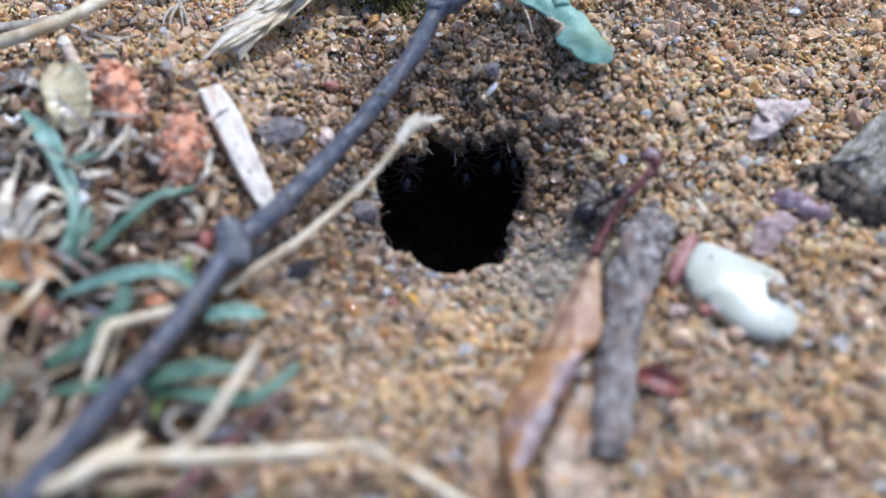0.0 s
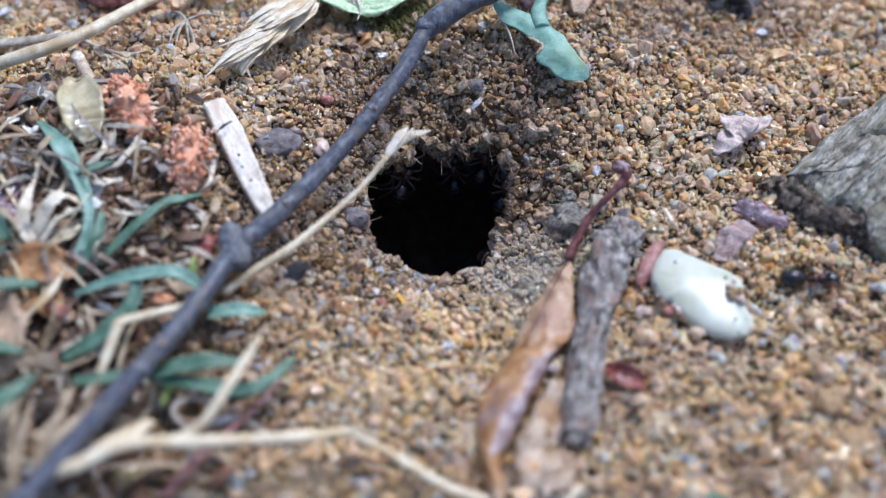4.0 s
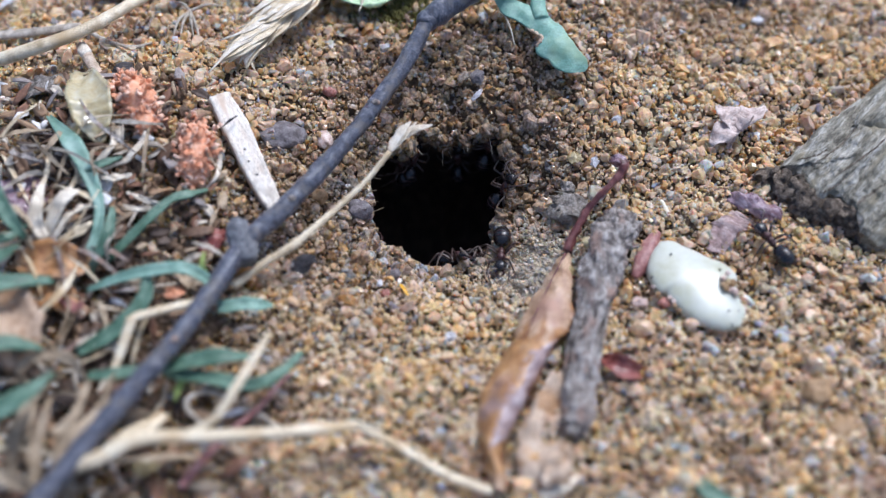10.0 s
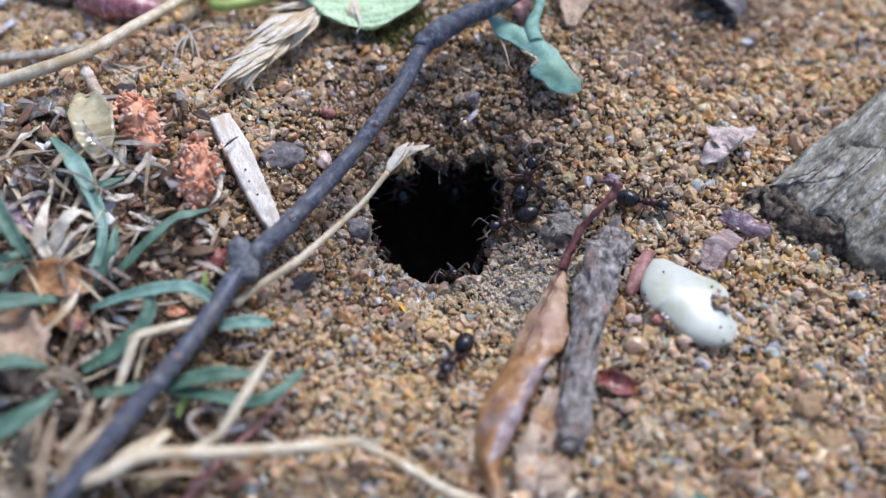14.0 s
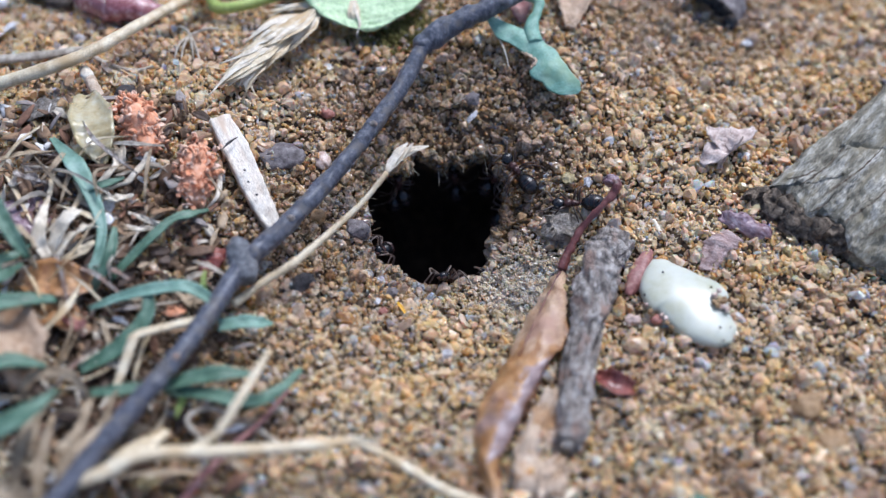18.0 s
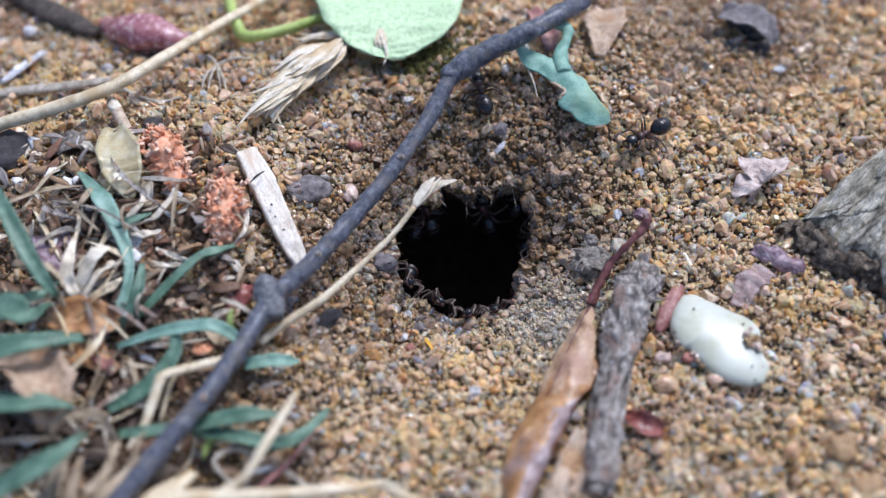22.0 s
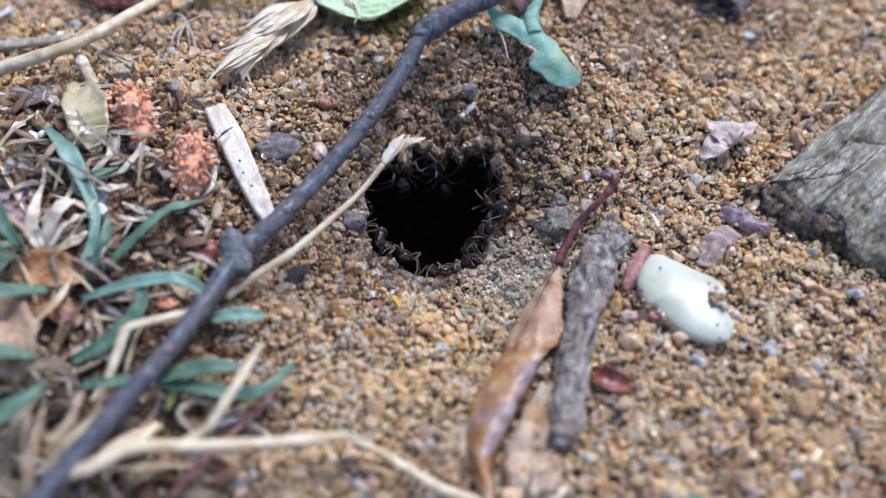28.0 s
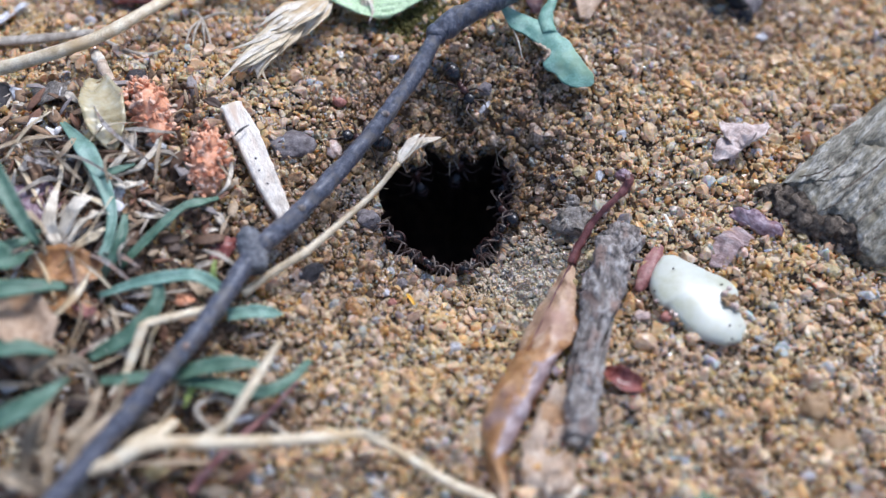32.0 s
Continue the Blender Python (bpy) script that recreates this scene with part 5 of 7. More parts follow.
WEED = [
    ([(-29.9, -5.6, 3.9), (-29.1, -3.3, 4.7), (-29.1, -0.8, 5.4), (-30.3, 2.0, 6.2), (-32.2, 5.0, 6.8), (-35.3, 8.9, 5.8)], [0.45, 0.5, 0.55, 0.8, 1.05, 0.3], TEAL, 0.1),
    ([(-30.6, 2.5, 6.3), (-29.2, 3.0, 6.4), (-27.8, 3.9, 6.2)], [0.5, 0.5, 0.15], GREEN, 0.2),
    ([(-28.3, -5.7, 3.7), (-26.8, -4.3, 4.5), (-25.1, -2.4, 5.1), (-23.3, -0.3, 5.4), (-21.8, 0.6, 5.1), (-20.5, 1.7, 4.5)], [0.4, 0.5, 0.55, 0.5, 0.65, 0.15], GREEN, 0.35),
    ([(-29.3, -6.3, 3.7), (-28.2, -5.1, 5.0), (-27.7, -3.4, 5.7), (-27.8, -1.2, 5.8)], [0.5, 0.6, 0.6, 0.25], GREEN, 0.3),
    ([(-29.2, -8.2, 3.8), (-26.0, -7.8, 5.1), (-23.1, -7.4, 5.6), (-20.7, -7.3, 5.5), (-18.3, -8.2, 4.0)], [0.3, 0.6, 0.7, 0.7, 0.5], TEAL, 0.3),
    ([(-24.0, -7.7, 5.4), (-24.0, -9.5, 4.8), (-25.4, -11.6, 4.3), (-27.0, -12.8, 3.9), (-28.9, -13.8, 3.6)], [0.5, 0.75, 0.9, 0.8, 0.5], GREEN, 0.2),
    ([(-18.6, -9.3, 2.9), (-16.5, -9.0, 3.0), (-15.2, -8.8, 2.6), (-14.3, -8.5, 2.0)], [0.7, 0.75, 0.65, 0.15], TEAL, 0.3),
    ([(-21.9, -15.6, 3.8), (-19.8, -15.1, 4.4), (-17.6, -14.8, 4.6), (-15.3, -14.4, 4.1)], [0.5, 0.8, 0.9, 0.3], GREEN, 0.3),
    ([(-21.7, -15.7, 3.6), (-18.2, -16.3, 4.1), (-15.1, -16.9, 4.0), (-13.0, -16.0, 4.0), (-11.4, -13.5, 3.3)], [0.5, 0.7, 0.75, 0.65, 0.3], GREEN, 0.3),
    ([(-20.3, -15.9, 3.4), (-20.7, -16.9, 3.1), (-21.0, -17.5, 2.5)], [0.4, 0.35, 0.1], FRESH, 0.2),
    ([(-27.4, -16.2, 4.2), (-25.2, -16.1, 4.4), (-23.1, -15.6, 4.2)], [0.4, 0.6, 0.5], GREEN, 0.3),
    ([(-19.6, -7.2, 4.6), (-19.7, -6.7, 5.5), (-19.6, -5.8, 6.0)], [0.3, 0.3, 0.08], FRESH, 0.3)]
weed()


def low_plant():
    crown = [(-38.0, -14.7, 1.1)][0]
    t = thing("green_seedling", above(crown), "blue-green seedling leaves pushing through dry litter", "plant")
    for k, (spine, w) in enumerate(SEEDLING):
        part("leaf", blade(spine, [0.8 * a for a in w], 22, 7, 0.4, 0.16, (0, 15 * (k % 2)), 0.1, k * 1.7), GREEN, t)


SEEDLING = [
    ([(-39.5, -8.3, 4.2), (-36.2, -8.5, 5.4), (-33.7, -8.3, 5.6), (-31.8, -7.6, 4.8)], [0.8, 0.75, 0.6, 0.2]), ([(-39.2, -6.4, 5.1), (-36.7, -5.3, 6.3), (-35.3, -4.6, 6.3), (-34.5, -3.1, 5.9)], [0.8, 0.75, 0.6, 0.15]),
    ([(-37.9, -13.6, 4.7), (-34.8, -14.2, 5.8), (-32.7, -14.3, 5.8), (-31.7, -14.3, 5.1)], [0.9, 0.8, 0.7, 0.2]), ([(-35.1, -22.0, 6.2), (-32.5, -21.2, 7.5), (-30.3, -20.0, 8.0), (-28.6, -17.7, 7.6)], [1.0, 1.2, 1.1, 0.2]),
    ([(-42.5, 6.6, 9.6), (-38.5, 1.1, 10.7), (-36.3, -2.2, 10.1), (-34.6, -4.5, 8.6), (-33.7, -5.4, 7.1)], [0.5, 0.8, 0.9, 0.7, 0.3]), ([(-40.6, -6.8, 6.3), (-37.3, -6.8, 7.6), (-35.3, -7.6, 7.6), (-34.1, -5.9, 7.0)], [1.2, 1.6, 1.2, 0.2]),
    ([(-39.1, -11.3, 6.9), (-36.4, -10.5, 7.6), (-33.5, -9.8, 7.4), (-31.0, -8.8, 6.1)], [1.1, 1.3, 0.8, 0.2]), ([(-37.7, -15.1, 6.6), (-34.4, -15.3, 7.2), (-32.3, -14.9, 6.8), (-30.7, -14.7, 5.8)], [0.8, 0.8, 0.7, 0.2])]
low_plant()


def dry_grass():
    crown = [(-32.2, -20.5, 0.9)][0]
    t = thing("dry_grass_clump", above(crown), "clump of bleached and tan dead grass blades", "grass")
    for k, (spine, w, m) in enumerate(DRY):
        part("blade", blade(spine, [0.72 * a for a in w] if k < 12 else w, 20, 5, 0.35, 0.1, (0, 40 * (k % 3 - 1)), 0.35, k * 1.1), m, t, "bleached white blade" if m is PALE and k < 3 else "")
    # loose thin blades and fibres lying every way
    rng = np.random.default_rng(31)
    for k in range(96):
        x, y = rng.normal(-33, 5), rng.uniform(-24, 8)
        a, size = rng.uniform(0, np.pi), rng.uniform(1.5, 4.0)
        h = rng.uniform(0.5, 3.2)
        d = np.array((math.cos(a), math.sin(a), rng.normal(0, 0.25))) * size
        c = np.array(above((x, y), h))
        bend = np.array((rng.normal(0, 0.6), rng.normal(0, 0.6), rng.uniform(0.2, 0.9)))
        w = rng.uniform(0.1, 0.32)
        part("fibre", blade([c - d, c + bend, c + d], [0.3 * w, w, 0.1 * w], 12, 5, 0.4, 0.08, (0, rng.uniform(-60, 60)), 0.1, k), (GREYSTRAW, TANGRASS, TWIG, TANGRASS, STRAW)[k % 5], t)


DRY = [
    ([(-33.2, -3.8, 4.4), (-33.9, -2.6, 5.8), (-33.8, -0.8, 6.6), (-34.0, 2.2, 5.9)], [0.5, 0.85, 0.6, 0.15], PALE), ([(-33.2, -3.4, 4.5), (-32.4, -1.9, 5.9), (-31.5, -0.6, 6.6), (-30.8, 0.3, 6.2)], [0.5, 0.9, 0.8, 0.2], PALE),
    ([(-33.0, -3.8, 4.5), (-31.6, -2.3, 5.4), (-30.4, -1.3, 5.7), (-29.1, -0.7, 5.3)], [0.4, 0.7, 0.6, 0.2], PALE), ([(-32.6, -4.0, 4.1), (-31.0, -3.4, 4.9), (-30.2, -2.9, 5.0), (-29.5, -1.9, 4.8)], [0.4, 0.6, 0.5, 0.2], STRAW),
    ([(-34.0, 2.2, 5.9), (-34.1, 4.3, 6.1), (-34.0, 7.1, 5.8)], [0.3, 0.25, 0.1], STRAW), ([(-29.6, 7.5, 6.1), (-28.8, 5.4, 6.2), (-29.8, 3.9, 5.8), (-30.6, 3.4, 5.2)], [0.2, 0.35, 0.4, 0.2], PALE),
    ([(-25.9, 8.2, 6.5), (-26.3, 5.3, 6.4), (-27.5, 3.7, 6.0), (-29.7, 2.9, 5.4)], [0.2, 0.3, 0.5, 0.3], PALE), ([(-30.1, 2.7, 5.3), (-28.5, 2.0, 5.6), (-26.9, 2.5, 5.5)], [0.3, 0.5, 0.2], PALE),
    ([(-28.9, 4.5, 5.7), (-26.9, 4.9, 6.1), (-25.0, 5.4, 5.9), (-23.0, 4.0, 4.9)], [0.2, 0.3, 0.25, 0.1], GREYSTRAW), ([(-27.3, 1.1, 4.9), (-25.4, 0.1, 5.0), (-23.7, -0.3, 4.6)], [0.2, 0.35, 0.2], PALE),
    ([(-28.4, 0.0, 4.4), (-26.1, -0.6, 4.7), (-24.0, -0.2, 4.4)], [0.2, 0.3, 0.15], PALE), ([(-21.2, 7.0, 4.8), (-19.9, 5.2, 5.0), (-19.9, 3.2, 4.6), (-20.9, 1.8, 4.2)], [0.2, 0.28, 0.25, 0.1], PALE),
    ([(-32.4, -16.6, 4.6), (-31.9, -15.6, 5.3), (-30.3, -15.1, 5.6), (-28.5, -15.4, 5.4), (-27.2, -16.9, 4.7)], [0.34, 0.42, 0.42, 0.42, 0.26], TANGRASS), ([(-27.2, -16.9, 4.7), (-27.5, -19.5, 4.7), (-28.9, -21.2, 4.4)], [0.26, 0.42, 0.34], TANGRASS),
    ([(-31.9, -24.2, 3.2), (-31.3, -21.9, 4.9), (-30.9, -19.7, 5.6), (-31.0, -17.4, 5.2)], [0.45, 0.65, 0.5, 0.15], TANGRASS), ([(-29.4, -25.1, 3.2), (-29.7, -22.8, 4.9), (-29.6, -20.2, 5.2), (-29.7, -18.2, 4.6)], [0.35, 0.5, 0.4, 0.15], TANGRASS),
    ([(-28.5, -24.9, 3.7), (-27.7, -22.5, 4.8), (-26.5, -20.6, 5.1), (-25.3, -19.0, 4.6)], [0.3, 0.55, 0.5, 0.2], TANGRASS), ([(-26.6, -21.2, 4.4), (-25.7, -19.6, 4.9), (-25.4, -17.7, 4.9), (-25.4, -16.0, 4.4)], [0.34, 0.51, 0.42, 0.17], TANGRASS),
    ([(-34.3, -23.3, 4.2), (-32.0, -24.6, 5.2), (-30.3, -25.1, 5.2), (-28.4, -25.7, 4.2)], [0.4, 0.6, 0.6, 0.4], TANGRASS), ([(-29.2, -12.7, 3.1), (-27.5, -12.7, 3.5), (-25.7, -13.2, 3.3)], [0.3, 0.6, 0.3], PALE),
    ([(-38.6, -1.5, 6.3), (-35.3, -2.4, 7.1), (-33.5, -4.0, 6.6)], [0.26, 0.3, 0.17], TANGRASS), ([(-35.5, -3.0, 6.0), (-34.2, -4.4, 6.3), (-33.6, -5.3, 5.5)], [0.26, 0.3, 0.17], TANGRASS),
    ([(-25.9, -18.7, 3.2), (-24.5, -17.3, 3.7), (-23.8, -16.3, 3.6)], [0.4, 0.5, 0.3], STRAW), ([(-31.4, -8.5, 3.3), (-29.5, -10.0, 3.9), (-29.2, -9.4, 4.2)], [0.3, 0.5, 0.3], PINK)]
dry_grass()

flake("brown_dead_leaf", [(-38.3, -9.1, 4.2), (-35.1, -10.9, 5.7), (-33.2, -13.3, 5.9), (-32.5, -16.1, 4.7)], [1.2, 2.2, 2.2, 0.8], TANLEAF, "crumpled tan dead leaf among the grass", "leaf", 0.5, (0, 30), 0.8, 4)
flake("brown_dead_leaf", [(-35.7, -5.4, 3.6), (-33.0, -5.7, 4.5), (-30.6, -6.0, 4.5), (-28.6, -5.5, 3.7)], [0.8, 1.7, 1.5, 0.5], DEADLEAF, "rust-brown dead leaf under the green leaves", "leaf", 0.4, (0, -20), 0.7, 7)
flake("brown_dead_leaf", [(-34.8, -8.3, 2.9), (-31.7, -8.8, 3.6), (-29.1, -10.0, 2.9)], [0.9, 1.5, 0.6], DEADLEAF, "rust-brown dead leaf pressed into the litter", "leaf", 0.4, (0, 20), 0.7, 9)
flake("mauve_leaf_scrap", [(-38.0, 3.3, 4.1), (-35.9, 0.8, 4.5), (-34.4, -1.2, 3.8)], [0.9, 2.0, 0.8], MAUVE, "mauve withered leaf scrap", "leaf", 0.2, (0, 10), 0.6, 2)
flake("mauve_leaf_scrap", [(-39.6, 13.2, 4.1), (-37.2, 13.4, 4.9), (-35.2, 14.8, 4.8)], [1.0, 1.4, 0.4], CLOD, "flat grey-brown leaf scrap", "leaf", 0.2, (0, 10), 0.3, 5)
flake("red_leaf_scrap", [(-20.3, -4.2, 2.9), (-19.7, -3.1, 3.4), (-19.1, -1.7, 3.3)], [0.5, 1.2, 0.6], REDLEAF, "dark red leaf scrap beside the twig stub", "leaf", 0.3, (0, 10), 0.4, 6)
flake("red_leaf_scrap", [(-23.3, -7.5, 2.6), (-22.3, -7.9, 2.9), (-21.7, -7.3, 2.6)], [0.4, 0.7, 0.3], ORANGE, "rust-red crumb of leaf in the litter", "leaf", 0.3, (0, 10), 0.3, 1)


# ---- scraps round the seed and the wood ----
flake("pink_bract", [(18.5, 0.3, 0.6), (17.8, -1.3, 0.9), (16.9, -3.1, 0.8), (16.1, -4.5, 0.2)], [0.4, 0.75, 0.8, 0.35], PINK, "narrow dull pink bract leaning on the seed", "bract", -0.5, (0, 10), 0.15, 3)
flake("red_bract", [(12.5, -12.3, 0.2), (13.3, -13.2, 0.8), (14.2, -13.8, 0.9), (15.5, -13.8, 0.3)], [0.25, 0.85, 0.95, 0.5], REDLEAF, "cupped shiny red-brown bract on the sand", "bract", 0.7, (0, -20), 0.15, 5)
flake("mauve_bark_flake", [(25.5, 4.3, 0.8), (26.5, 3.3, 1.4), (28.0, 2.5, 1.4), (29.8, 2.3, 0.9)], [0.6, 0.95, 1.05, 0.8], MAUVE, "curled mauve bark flake", "bark flake", -0.7, (0, -25, 20), 0.6, 3, "bark flakes", 0.07)
flake("mauve_bark_flake", [(23.4, -2.0, 0.4), (24.0, -0.5, 0.9), (24.7, 0.9, 1.2), (25.3, 2.0, 1.0)], [0.75, 1.0, 1.4, 1.75], FLAKE, "wedge-shaped pinkish bark flake", "bark flake", -0.5, (0, 25), 0.7, 6, "bark flakes", 0.07)


def dry_petal():
    c = [(26.8, 11.2, 2.1)][0]
    t = thing("dry_petal", above(c), "crumpled pinkish-white dry petal", "petal")
    for k, (e, w) in enumerate(PETALS):
        m = (np.array(c) + np.array(e)) / 2 + (0, 0, 0.35)
        part("lobe", blade([c, m, e], [0.8, w, 0.25], 16, 7, 0.25, 0.14, (0, 20 * (k - 1)), 0.35, k * 2.2), PETAL, t)


PETALS = [((25.5, 13.6, 2.2), 1.35), ((24.4, 9.4, 1.5), 1.2), ((30.0, 13.3, 2.3), 1.3), ((26.2, 9.5, 0.8), 0.4), ((28.4, 11.9, 2.6), 1.2)]
dry_petal()

flake("pale_leaf_scrap", [(8.9, -13.8, 0.3), (7.8, -17.2, 1.0), (7.0, -20.5, 1.2), (7.2, -23.8, 0.9)], [0.5, 1.3, 2.1, 1.7], CREAMLEAF, "tan crumpled leaf scrap under the brown leaf", "leaf", 0.35, (0, 25, -10), 1.7, 4)
flake("pale_leaf_scrap", [(9.2, -19.5, 0.5), (8.3, -21.8, 1.1), (7.7, -24.0, 0.8)], [0.4, 1.2, 0.9], CREAMLEAF, "tan torn leaf scrap on the sand", "leaf", 0.3, (0, 20), 1.2, 8)
flake("white_grass_scrap", [(6.9, -24.4, 0.7), (8.4, -23.7, 1.0), (10.0, -22.6, 0.6)], [0.3, 0.6, 0.2], PALE, "short white grass scrap", "grass", 0.2, (0, 10), 0.1, 2)
flake("yellow_leaf_scrap", [(-23.0, -23.3, 2.2), (-22.2, -22.8, 2.7), (-21.5, -22.4, 2.4)], [0.4, 0.9, 0.4], STONE_YELLOW, "small yellow-brown leaf scrap in the litter", "leaf", 0.3, (0, 20), 0.2, 3)
flake("green_shoot", [(18.9, -23.1, 0.6), (19.4, -24.2, 1.0), (21.1, -24.9, 0.6)], [0.4, 0.8, 0.4], GREEN, "small green shoot on the sand", "leaf", 0.3, (0, 10), 0.1, 2)
flake("orange_fibre", [(-4.1, -4.0, -1.6), (-3.7, -4.7, -1.4), (-3.3, -5.3, -1.6)], [0.1, 0.18, 0.1], YELLOW, "tiny bright orange fibre on the sand", "fibre", 0.3, (0, 10), 0.02, 2, thick=0.1)
flake("white_splinter", [(-47.8, 24.2, 1.8), (-46.1, 26.1, 2.1), (-44.6, 29.1, 1.6)], [0.3, 0.65, 0.3], STONE_WHITE, "bluish-white split sliver in the litter", "splinter", 0.2, (0, 20), 0.3, 4, thick=0.2)
flake("white_sliver", [(2.4, 14.5, 2.0), (2.9, 14.8, 2.4), (3.4, 15.4, 2.6)], [0.2, 0.3, 0.15], STONE_WHITE, "tiny white splinter on the sand", "splinter", 0.2, (0, 10), 0.05, 2)


def clod():
    c = [(11.2, 3.7, -1.0)][0]
    t = thing("earth_clod", above(c), "grey crumbly lump of earth beside the leaf stalk", "earth")
    for k, (name, centre, radii) in enumerate((("lump", c, (1.95, 1.75, 1.15)), ("crumb", [(14.0, 1.6, -0.6)][0], (1.0, 0.8, 0.6)), ("crumb", [(11.1, 5.7, -0.2)][0], (0.8, 0.6, 0.5)))):
        v, f = blob(centre, radii, 0.45, 3 + 3 * k, (0, 10, 20 + 40 * k), 3, 0.5)
        v, f = lumps(lumps(v, 0.6, 0.3, k), 0.25, 0.14, k + 4), f
        part(name, (v, f), CLOD, t)
    rng = np.random.default_rng(3)
    for k in range(34):
        a = rng.uniform(0, 2 * np.pi)
        p = np.array(c) + (1.2 * math.cos(a), 1.1 * math.sin(a), 1.0)
        q = p + (rng.normal(0, 0.4), rng.normal(0, 0.4), -0.1)
        part("fibre", tube([p, (p + q) / 2 + (0.05, 0.05, 0.08), q], [0.025, 0.04, 0.02], 10, 5, 0.03), GREYSTRAW, t)


clod()


def humus():
    """Dark crumbs and bits of rotted stalk under the grass."""
    rng = np.random.default_rng(12)
    shapes = []
    while len(shapes) < 1500:
        x, y = rng.normal(-30, 7), rng.normal(-6, 11)
        if y > 16 or y < -27 or x > -20 - 0.3 * y or x < -45:
            continue
        r = rng.uniform(0.25, 0.75)
        shapes.append(blob(above((x, y), 0.25), (r, r * rng.uniform(0.5, 1), r * 0.6), 0.4, len(shapes), rng.uniform(0, 180, 3), 1, 0.5))
    return solo("humus", joined(*shapes), HUMUS, "dark crumbly humus and rotted stalks under the grass", "humus", kind="stuff", smooth=False)


humus()


def leaf_crumbs():
    """Broken bits of leaf, straw and husk strewn through the litter."""
    rng = np.random.default_rng(41)
    shapes = []
    while len(shapes) < 900:
        x, y = rng.normal(-31, 7), rng.uniform(-27, 14)
        if x > -19 - 0.25 * y or x < -46:
            continue
        c = np.array(above((x, y), rng.uniform(0.3, 1.6)))
        a, size = rng.uniform(0, 2 * np.pi), rng.uniform(0.35, 1.3)
        d = np.array((math.cos(a), math.sin(a), rng.normal(0, 0.35))) * size
        w = rng.uniform(0.15, 0.6) * size
        shapes.append(blade([c - d, c + (0, 0, rng.uniform(0, 0.3)), c + d], [w * 0.5, w, w * 0.3], 5, 4, rng.uniform(-0.6, 0.8), 0.08, (0, rng.uniform(-60, 60)), 0.2, len(shapes)))
    return solo("leaf_crumbs", joined(*shapes), CRUMBS, "broken brown, tan and white bits of leaf and straw", "litter", kind="stuff")


leaf_crumbs()


def moss():
    """Yellow-green cushions under the round leaf."""
    rng = np.random.default_rng(21)
    shapes = []
    for k in range(520):
        x, y = rng.normal(-3.6, 2.0), rng.normal(25.6, 1.5)
        p = np.array(above((x, y), 0.25))
        d = np.array((rng.normal(0, 0.35), rng.normal(0, 0.35), rng.uniform(0.3, 0.7)))
        shapes.append(tube([p - (0, 0, 0.3), p + d * 0.6, p + d], [0.08, 0.13, 0.03], 4, 5, seed=k))
    return solo("moss", joined(*shapes), MOSS, "low yellow-green moss between the sand grains", "moss", kind="stuff")


moss()


def root_hairs():
    t = thing("root_hairs", above((3.0, 12.6)), "fine pale root hairs hanging in the nest mouth", "roots")
    rng = np.random.default_rng(8)
    for k in range(22):
        a = radians(rng.uniform(-20, 200))
        r = float(rim_radius(np.array(a)))
        d, side = np.array((math.cos(a), math.sin(a), 0)), np.array((-math.sin(a), math.cos(a), 0))
        z = float(ground_z(MOUTH[0] + r * d[0], MOUTH[1] + r * d[1])) - rng.uniform(0.4, 2.2)
        p = np.array((MOUTH[0], MOUTH[1], z)) + d * (r + 0.5)
        size = rng.uniform(0.8, 2.4)
        bend = side * rng.normal(0, 0.6) + (0, 0, rng.uniform(-0.3, 0.5))
        part("root_hair", tube([p, p - d * size * 0.5 + bend * 0.5, p - d * size + bend], [0.03, 0.025, 0.012], 12, 5), PALE if k % 2 else TANGRASS, t)


root_hairs()

